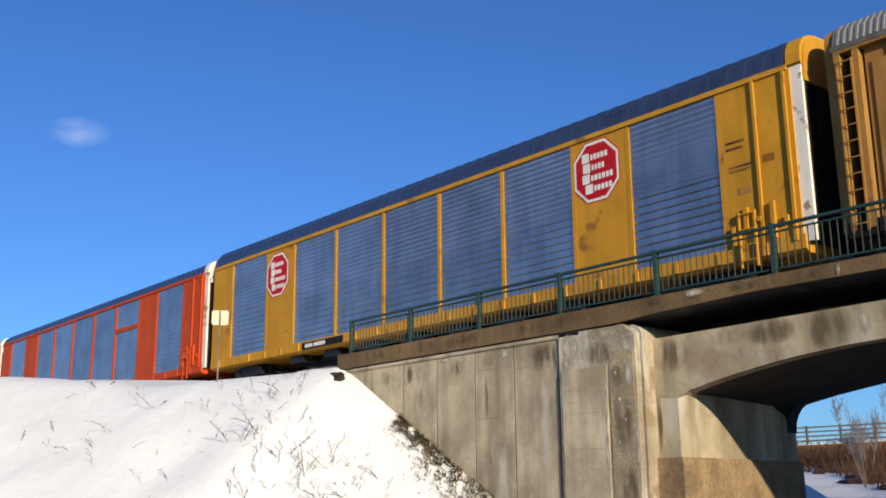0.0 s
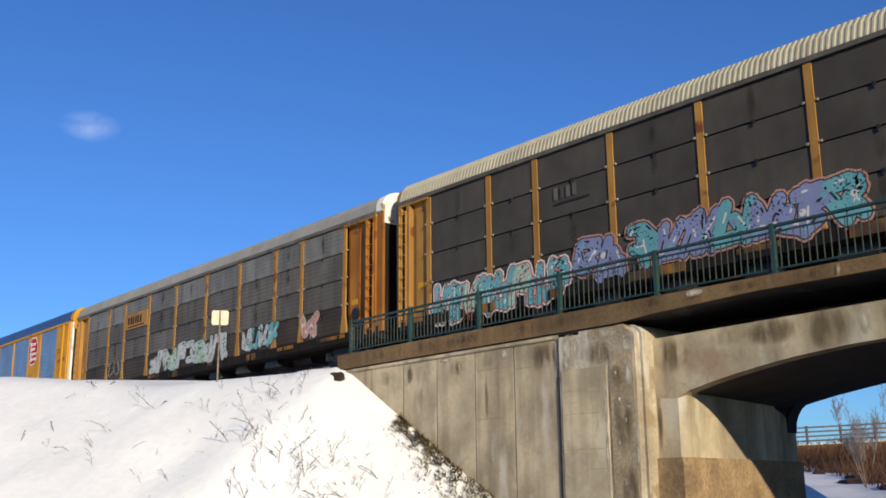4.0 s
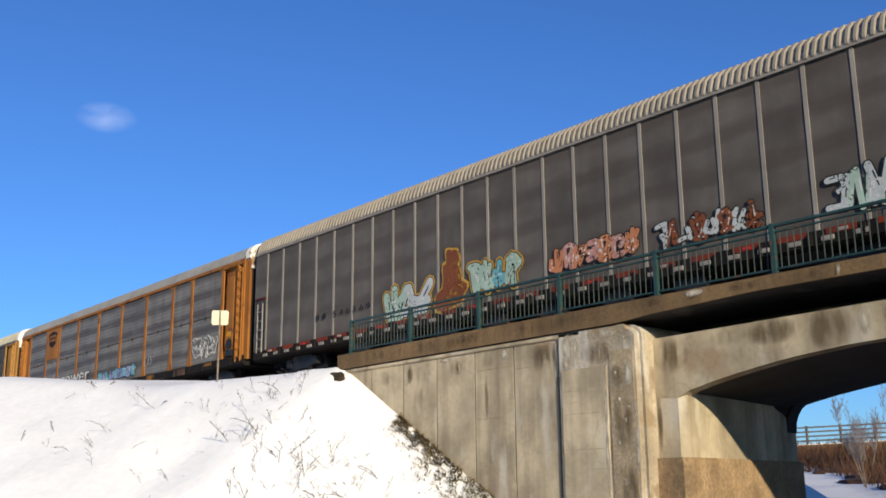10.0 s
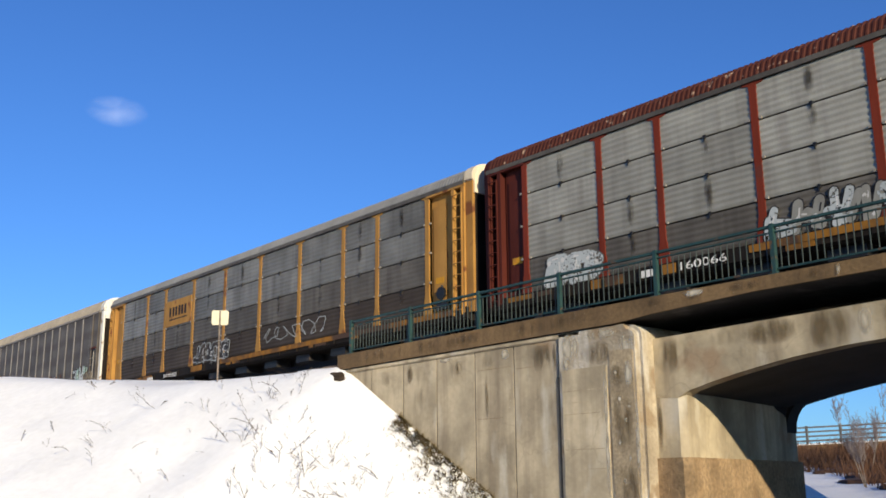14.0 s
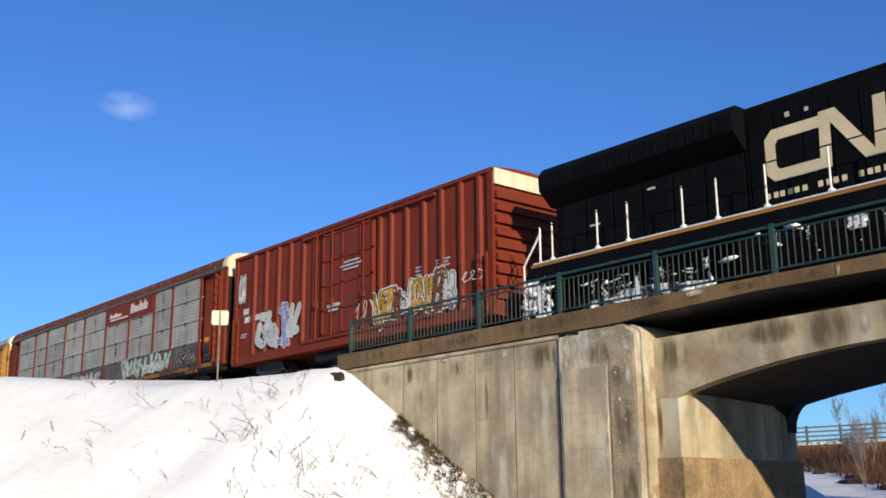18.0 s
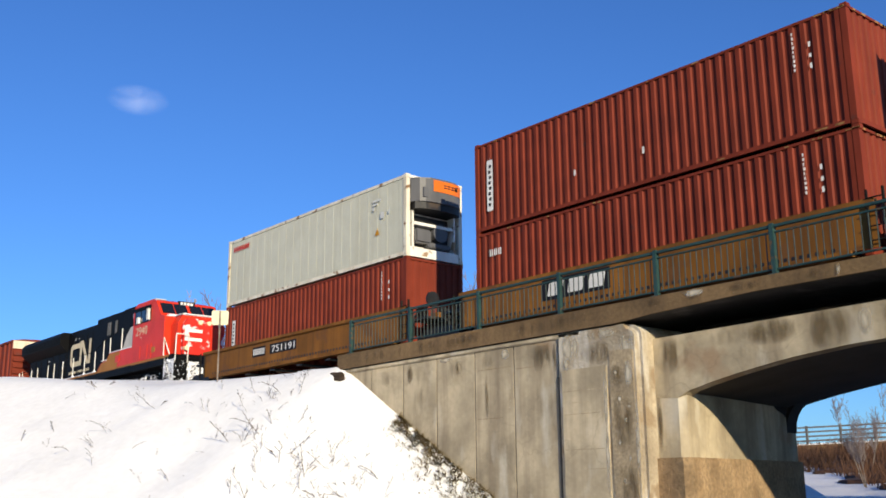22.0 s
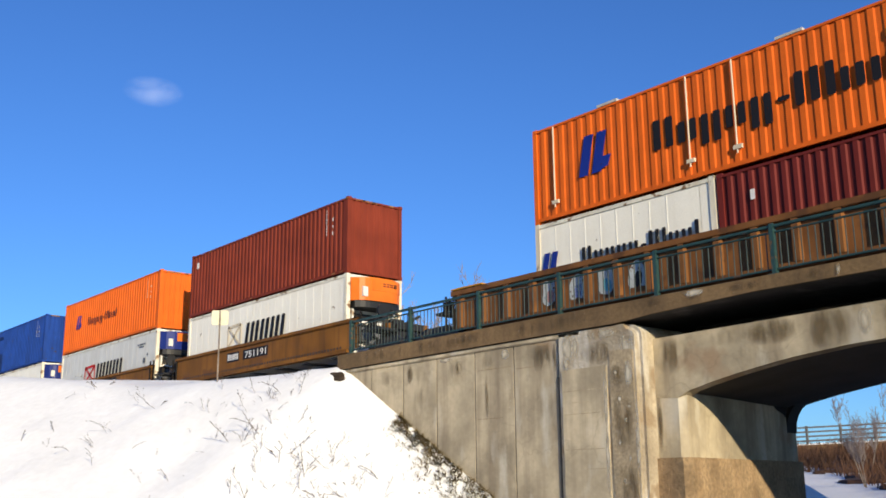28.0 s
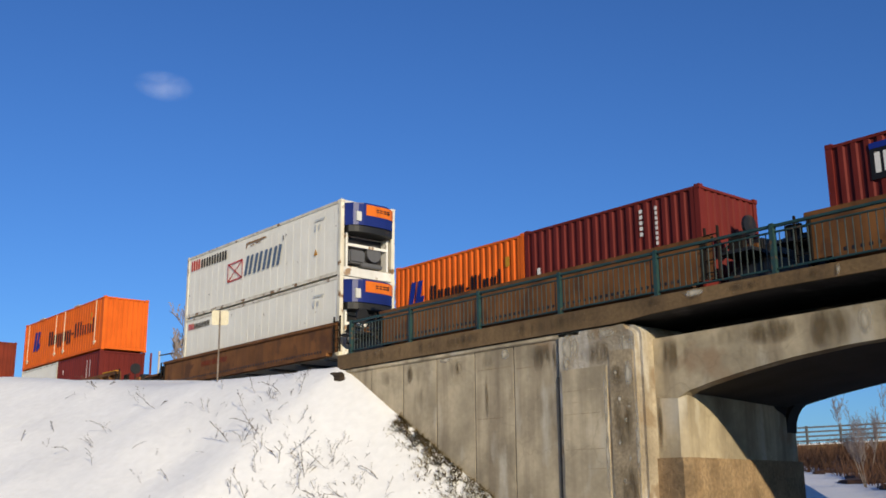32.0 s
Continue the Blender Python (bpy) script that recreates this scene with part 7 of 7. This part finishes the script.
# ---- dry weeds in the snow ----
def weed_mesh(seed):
    rnd = random.Random(seed)
    bm = bmesh.new()
    for s in range(rnd.choice((1, 1, 2, 3))):
        p = Vector((rnd.uniform(-0.1, 0.1), rnd.uniform(-0.1, 0.1), -0.15))
        d = Vector((rnd.uniform(-1.1, 1.1), rnd.uniform(-0.8, 0.5), 1)).normalized()
        n = rnd.choice((4, 6, 8))
        for k in range(n):
            q = p + d * rnd.uniform(0.08, 0.14)
            rod(bm, p, q, 0.0062, 4, 0.0055)
            if k > 1:
                e = (d + Vector((rnd.uniform(-1, 1), rnd.uniform(-1, 1), rnd.uniform(-0.3, 0.5)))).normalized()
                f = q + e * rnd.uniform(0.06, 0.18)
                rod(bm, q, f, 0.006, 4, 0.004)
                if rnd.random() < 0.7:
                    r = rnd.uniform(0.01, 0.024)
                    bmesh.ops.create_icosphere(bm, subdivisions=1, radius=r, matrix=Matrix.Translation(f) @ Matrix.Diagonal((1.2, 1, rnd.uniform(0.5, 1.1), 1)))
            p = q
            d = (d + Vector((rnd.uniform(-0.3, 0.3), rnd.uniform(-0.3, 0.3), rnd.uniform(-0.25, 0.1)))).normalized()
        bmesh.ops.create_icosphere(bm, subdivisions=1, radius=rnd.uniform(0.012, 0.028), matrix=Matrix.Translation(p))
    return mesh_of("dry_weed", bm, STALK)


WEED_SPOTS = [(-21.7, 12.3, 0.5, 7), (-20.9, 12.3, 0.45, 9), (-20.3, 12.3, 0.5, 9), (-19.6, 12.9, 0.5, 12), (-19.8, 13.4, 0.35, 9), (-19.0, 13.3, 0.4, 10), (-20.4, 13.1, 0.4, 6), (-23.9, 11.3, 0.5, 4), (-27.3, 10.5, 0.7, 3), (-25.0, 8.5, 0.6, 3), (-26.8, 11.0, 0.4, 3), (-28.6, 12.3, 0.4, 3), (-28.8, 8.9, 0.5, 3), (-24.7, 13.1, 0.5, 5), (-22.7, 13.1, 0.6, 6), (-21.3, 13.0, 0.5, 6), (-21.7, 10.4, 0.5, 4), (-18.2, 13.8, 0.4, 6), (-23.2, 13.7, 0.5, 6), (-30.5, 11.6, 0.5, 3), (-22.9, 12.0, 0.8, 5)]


def build_weeds():
    rnd = random.Random(17)
    kinds = [weed_mesh(100 + k) for k in range(9)]
    bm = bmesh.new()
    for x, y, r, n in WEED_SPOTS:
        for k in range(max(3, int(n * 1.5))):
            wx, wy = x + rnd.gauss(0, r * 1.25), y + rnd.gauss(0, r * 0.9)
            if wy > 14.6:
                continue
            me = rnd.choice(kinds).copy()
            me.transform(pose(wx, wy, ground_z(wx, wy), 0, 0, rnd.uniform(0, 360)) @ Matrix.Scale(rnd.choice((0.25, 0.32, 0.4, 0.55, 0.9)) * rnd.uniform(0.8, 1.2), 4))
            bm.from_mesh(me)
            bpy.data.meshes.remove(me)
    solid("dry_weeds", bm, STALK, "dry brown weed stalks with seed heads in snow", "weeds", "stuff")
    for me in kinds:
        bpy.data.meshes.remove(me)
    # dead grass and leaf litter along the foot of the wing wall
    bm = bmesh.new()
    for k in range(11000):
        x = -19.5 + 5.5 * rnd.random()
        a = (x + 19.5) / 5.5
        d = abs(rnd.gauss(0.10 * a, 0.14 + 0.42 * a))
        y = 14.885 - d
        if noise.noise((x * 4.5 + y * 3, y * 8, 3)) < -0.10 + 0.24 * d - 0.2 * rnd.random():
            continue
        z = ground_z(x, y)
        d = Vector((rnd.uniform(-1, 1), rnd.uniform(-0.7, 0.1), rnd.choice((0.0, 0.08, 0.15, 0.3)))).normalized() * rnd.uniform(0.05, 0.16)
        p = Vector((x, y, z + 0.015))
        e = d.cross(Vector((0, 0, 1))).normalized() * rnd.uniform(0.005, 0.014)
        v = [bm.verts.new(q) for q in (p - e, p + e, p + d * 0.6 + e * 0.7, p + d, p + d * 0.6 - e * 0.7)]
        bm.faces.new(v)
    solid("dead_grass", bm, LITTER, "brown dead grass and leaf litter along the wall", "grass", "stuff")
    # bare soil under the snow lip at the end of the wall
    bm = bmesh.new()
    for k in range(16):
        x, y, z, r = -21.78 + rnd.uniform(-0.24, 0.10), 14.74 + rnd.uniform(-0.1, 0.1), 2.90 + rnd.uniform(-0.10, 0.10), rnd.uniform(0.08, 0.16)
        bmesh.ops.create_icosphere(bm, subdivisions=2, radius=r, matrix=Matrix.Translation((x, y, z)) @ Matrix.Diagonal((1.5, 1, 0.7, 1)))
    for v in bm.verts:
        v.co += Vector((noise.noise(v.co * 9), noise.noise(v.co * 9 + Vector((5, 0, 0))), noise.noise(v.co * 9 + Vector((0, 5, 0))))) * 0.03
    solid("soil_clods", bm, SOIL, "dark bare soil under the snow beside the wall", "soil", "stuff")


SOIL = material("dark_damp_soil", (0.055, 0.036, 0.022), 0.95, var=0.5, scale=4, grain=30, grain_amt=0.25)
LITTER = material("leaf_litter", (0.27, 0.20, 0.095), 0.95, var=0.5, scale=3, grain=30, grain_amt=0.25)
build_weeds()


# ---- bare trees ----
def grow(bm, p, d, length, r, depth, rnd, up=0.25, least=0.02):
    n = 3 if depth > 1 else 2
    for k in range(n):
        q = p + d * length / n
        rod(bm, p, q, max(least, r * (1 - 0.22 * k)), 5 if depth > 1 else 3, max(least * 0.7, r * (1 - 0.22 * (k + 1))))
        p = q
        d = (d + Vector((rnd.uniform(-1, 1), rnd.uniform(-1, 1), rnd.uniform(-0.2, 0.6))) * 0.16).normalized()
        if depth and (k or depth < 3):
            for _ in range(2 if depth > 1 else 3):
                e = (d * 0.75 + Vector((rnd.uniform(-1, 1), rnd.uniform(-1, 1), rnd.uniform(-0.1, 0.8))) * 0.75 + Vector((0, 0, up))).normalized()
                grow(bm, p, e, length * rnd.uniform(0.42, 0.62), r * 0.45, depth - 1, rnd, up, least)


def bare_tree(x, y, h, seed, trunk_m, label, forks=1):
    rnd = random.Random(seed)
    z = ground_z(x, y) - 0.2
    t = thing("bare_tree", pose(x, y, z, 0, 0, rnd.uniform(0, 360)), label, "tree", "bare trees behind the embankment")
    bm = bmesh.new()
    p, tops = Vector((0, 0, 0)), []
    for f in range(forks):
        d = Vector((rnd.uniform(-0.12, 0.12) * forks, rnd.uniform(-0.12, 0.12) * forks, 1)).normalized()
        q, r = p.copy(), h * 0.012 / math.sqrt(forks)
        for k in range(6):
            e = q + d * h * 0.09
            rod(bm, q, e, r, 7, r * 0.92)
            q, r = e, r * 0.92
            d = (d + Vector((rnd.uniform(-1, 1), rnd.uniform(-1, 1), 1)) * 0.05).normalized()
            if k > 1:
                tops.append((q.copy(), d.copy(), r))
    part("trunk", bm, trunk_m, t)
    bm = bmesh.new()
    for q, d, r in tops:
        for _ in range(2):
            e = (d + Vector((rnd.uniform(-1, 1), rnd.uniform(-1, 1), rnd.uniform(0.1, 0.9))) * 0.8).normalized()
            grow(bm, q, e, h * rnd.uniform(0.14, 0.24), r * 0.5, 2 if forks == 3 else 3, rnd, 0.25, 0.007 if forks == 3 else 0.019)
    q, d, r = tops[-1]
    grow(bm, q, d, h * 0.36, r * 0.8, 3, rnd, 0.25, 0.007 if forks == 3 else 0.019)
    part("crown", bm, TWIG, t)


BIRCH = material("white_birch_bark", (0.48, 0.46, 0.44), 0.8, var=0.3, scale=3, grain=20, patch=0.2, patch_col=(0.06, 0.05, 0.05), patch_scale=4)
TWIG = material("grey_brown_twig", (0.29, 0.245, 0.235), 0.9, var=0.3, scale=5)


def build_trees():
    rows = [(-60.4, 35.4, 13.6, BIRCH, 2), (-62.5, 35.7, 13.2, BARK, 1), (-63.6, 39.7, 14.5, BIRCH, 1), (-58.9, 37.7, 12.8, BARK, 2), (-65.0, 39.0, 12.0, BARK, 1), (-61.4, 41.3, 13.8, BIRCH, 1), (-65.4, 46.1, 13.5, BARK, 2), (-66.0, 42.5, 12.5, BARK, 1), (-57.0, 39.5, 11.0, BARK, 1), (-63.0, 44.8, 12.6, BARK, 1), (-67.9, 59.1, 15.0, BARK, 1), (-70.0, 56.6, 13.0, BARK, 1), (-54.4, 25.6, 6.4, BARK, 1), (-57.2, 28.0, 6.2, BARK, 1), (-62.0, 37.5, 10.5, BARK, 1)]
    rnd = random.Random(3)
    for k in range(34):
        tx = -58.5 - rnd.uniform(0, 9)
        rows.append((tx, max(-0.60 * tx, 33.5 + rnd.uniform(0, 10)), rnd.uniform(10.5, 14.5), BIRCH if k % 5 == 0 else BARK, 1))
    for k, (x, y, h, m, f) in enumerate(rows):
        bare_tree(x, y, h, 40 + k, m, "bare white-barked birch tree behind the tracks" if m is BIRCH else "bare grey-brown deciduous tree behind the tracks", f)


build_trees()


FENCE_GREY = material("weathered_grey_fence", (0.11, 0.115, 0.12), 0.8, var=0.3, scale=2)


# ---- beyond the bridge: brushy bank and a far road bridge ----
def build_beyond():
    rnd = random.Random(23)
    bm = bmesh.new()
    for k in range(5200):
        y = rnd.uniform(35, 68)
        x = -y * rnd.uniform(0.46, 0.66)
        side = (-x / y - 0.46) / 0.20
        if y < 50 and side > 0.16 + (y - 35) * 0.030:
            continue
        z = ground_z(x, y)
        h = rnd.uniform(0.35, 1.15) * (1.2 if y > 52 else 0.8)
        d = Vector((rnd.uniform(-0.5, 0.5), rnd.uniform(-0.5, 0.5), 1)).normalized() * h
        p = Vector((x, y, z - 0.05))
        s = Vector((rnd.uniform(-1, 1), rnd.uniform(-1, 1), 0)).normalized() * rnd.uniform(0.015, 0.035)
        v = [bm.verts.new(q) for q in (p - s, p + s, p + d + s * 0.3, p + d - s * 0.3)]
        bm.faces.new(v)
        e = d + Vector((rnd.uniform(-0.4, 0.4), rnd.uniform(-0.4, 0.4), 0)) * h
        v = [bm.verts.new(q) for q in (p + d * 0.4 - s * 0.5, p + d * 0.4 + s * 0.5, p + e)]
        bm.faces.new(v)
    solid("dry_brush", bm, BROWN_BRUSH, "reddish-brown dry brush on the far bank", "brush", "stuff")
    # brown soil bank between the brush
    verts, faces = [], []
    for j in range(46):
        y = 38 + j * 0.68
        for k in range(28):
            f = 0.44 + 0.24 * k / 27
            x = -y * f
            edge = (f - 0.46) / 0.20 - 0.22 - (y - 36) * 0.026 + noise.noise((x * 0.4, y * 0.4, 1)) * 0.35
            verts.append((x, y, ground_z(x, y) + (0.16 if edge < 0 else -0.3) + noise.noise((x, y, 4)) * 0.10))
    faces = [(j * 28 + k, j * 28 + k + 1, (j + 1) * 28 + k + 1, (j + 1) * 28 + k) for j in range(45) for k in range(27)]
    me = bpy.data.meshes.new("bank_soil")
    me.from_pydata(verts, [], faces)
    me.materials.append(BROWN_BRUSH)
    tagged(new("bank_soil", me), "brown bare soil and grass of the far bank", "soil", kind="structure")
    # far road bridge with a three-rail fence
    a, b = Vector((-47.0, 65.2, 3.02)), Vector((-29.0, 75.5, 3.62))
    d = (b - a).normalized()
    side = Vector((-d.y, d.x, 0)).normalized()
    far = thing("far_bridge", pose(0, 0, 0), "far brown concrete road bridge with a steel fence", "bridge")
    L = (b - a).length

    def beam(name, z0, z1, w0, w1, mat):
        bm = bmesh.new()
        pts = []
        for e in (a, b):
            for w, z in ((w0, z0), (w1, z0), (w1, z1), (w0, z1)):
                pts.append(bm.verts.new(e + side * w + Vector((0, 0, z))))
        for f in ((0, 1, 2, 3), (7, 6, 5, 4), (0, 4, 5, 1), (1, 5, 6, 2), (2, 6, 7, 3), (3, 7, 4, 0)):
            bm.faces.new([pts[i] for i in f])
        part(name, bm, mat, far)
    beam("deck", -0.85, 0.0, 0.0, 6.0, CONCRETE_BROWN)
    beam("deck_snow", 0.0, 0.10, 0.05, 6.0, FROST)
    for z in (0.30, 0.62, 0.94, 1.26):
        beam("fence_rail", z - 0.06, z + 0.06, 0.05, 0.13, FENCE_GREY)
    n = int(L / 2.2)
    for k in range(n + 1):
        p = a + d * (L * k / n)
        bm = bmesh.new()
        box(bm, p.x - 0.07, p.x + 0.07, p.y + 0.05, p.y + 0.22, p.z, p.z + 1.38)
        part("fence_post", bm, FENCE_GREY, far)
    bm = bmesh.new()
    for k in (0.15, 0.5, 0.85):
        p = a + d * (L * k) + side * 3
        box(bm, p.x - 0.5, p.x + 0.5, p.y - 2.2, p.y + 2.2, -1.0, p.z - 0.5)
    part("pier", bm, CONCRETE_BROWN, far)
    bare_tree(-21.9, 40.9, 3.4, 77, BARK, "small bare shrub tree on the far bank", 3)
    bare_tree(-26.5, 50.0, 4.0, 78, BARK, "small bare shrub tree on the far bank", 3)


build_beyond()


# ---- a small wisp of cloud that drifts ----
def build_cloud():
    m = bpy.data.materials.new("thin_cloud")
    m.use_nodes = True
    n, l = m.node_tree.nodes, m.node_tree.links
    bs = n["Principled BSDF"]
    bs.inputs["Base Color"].default_value = (0.9, 0.93, 1.0, 1)
    bs.inputs["Roughness"].default_value = 1.0
    tc = n.new("ShaderNodeTexCoord")
    ns = n.new("ShaderNodeTexNoise")
    ns.inputs["Scale"].default_value, ns.inputs["Detail"].default_value = 0.022, 8
    mp = n.new("ShaderNodeMapping")
    mp.inputs["Rotation"].default_value = (0, radians(24), 0)
    mp.inputs["Scale"].default_value = (0.8, 0.8, 1.15)
    l.new(tc.outputs["Object"], mp.inputs["Vector"])
    l.new(mp.outputs[0], ns.inputs["Vector"])
    ln = n.new("ShaderNodeVectorMath")
    ln.operation = 'LENGTH'
    sc = n.new("ShaderNodeMapping")
    sc.inputs["Scale"].default_value = (1 / 105, 1 / 105, 1 / 58)
    l.new(tc.outputs["Object"], sc.inputs["Vector"])
    l.new(sc.outputs[0], ln.inputs[0])
    fall = n.new("ShaderNodeMapRange")
    fall.interpolation_type = 'SMOOTHSTEP'
    fall.inputs["From Min"].default_value, fall.inputs["From Max"].default_value = 0.0, 1.0
    fall.inputs["To Min"].default_value, fall.inputs["To Max"].default_value = 0.165, -0.10
    l.new(ln.outputs["Value"], fall.inputs["Value"])
    mul = n.new("ShaderNodeMath")
    mul.operation = 'MULTIPLY'
    nr = n.new("ShaderNodeMapRange")
    nr.inputs["From Min"].default_value, nr.inputs["From Max"].default_value = 0.28, 0.72
    l.new(ns.outputs["Fac"], nr.inputs["Value"])
    l.new(fall.outputs[0], mul.inputs[0])
    l.new(nr.outputs[0], mul.inputs[1])
    l.new(mul.outputs[0], bs.inputs["Alpha"])
    bm = bmesh.new()
    bmesh.ops.create_grid(bm, x_segments=12, y_segments=6, size=1.0)
    for v in bm.verts:
        x, z = v.co.x, v.co.y
        v.co = Vector((x * 120, 18 * (x * x + z * z), z * 55))
    ob = new("cloud", mesh_of("cloud", bm, m))
    tagged(ob, "thin wisp of white cloud in the blue sky", "cloud")
    ob.visible_shadow = False
    return ob


CLOUD = build_cloud()
CLOUD_A, CLOUD_B = Vector((-1888, 659, 691)), Vector((-1832, 802, 806))


# how far the train lags behind its mean speed, metres, by seconds
LAG = ((0, 0.0), (1, -0.10), (2, -0.06), (3, -0.03), (4.5, 0.0), (6, 0.08), (7, 0.0), (8, -0.06), (9, 0.07), (10, 0.0), (11, -0.08), (12, 0.28), (13, 0.26), (14, 0.30), (15.5, 0.40),
       (17, 0.44), (18, 0.51), (19, 0.55), (20, 0.59), (21, 0.51), (22, 0.56), (23, 0.64), (24, 0.66), (25, 0.62), (26.5, 0.66), (28, 0.68), (29, 0.70), (30, 0.68), (31, 0.75), (32, 0.66))


def motions():
    for ob, s, y, z in MOVING:
        walk(ob, [(t, pose(s - V * t + lag, y, z)) for t, lag in LAG])
    facing = math.degrees(math.atan2(-CLOUD_A.y, -CLOUD_A.x)) + 90
    walk(CLOUD, [(t, Matrix.Translation(CLOUD_A.lerp(CLOUD_B, t / CLIP)) @ pose(0, 0, 0, 0, 0, facing)) for t in (0, 16, CLIP)])
    r, step = 0.42, 0.05
    for w, a, s in WHEELS:
        # axles turn while they are near the view
        t0, t1 = max(0.0, (s + 4) / V), min(CLIP, (s + 72) / V)
        if t1 <= t0:
            continue
        n = max(2, int((t1 - t0) / step) + 1)
        times = [t0 + (t1 - t0) * k / (n - 1) for k in range(n)]
        rows = [(t, pose(a, 0, r, 0, -math.degrees(V * (t - t0) / r), 0)) for t in times]
        if t0 > 0.1:
            rows.insert(0, (0, rows[0][1]))
        if t1 < CLIP - 0.1:
            rows.append((CLIP, rows[-1][1]))
        walk(w, rows)


motions()
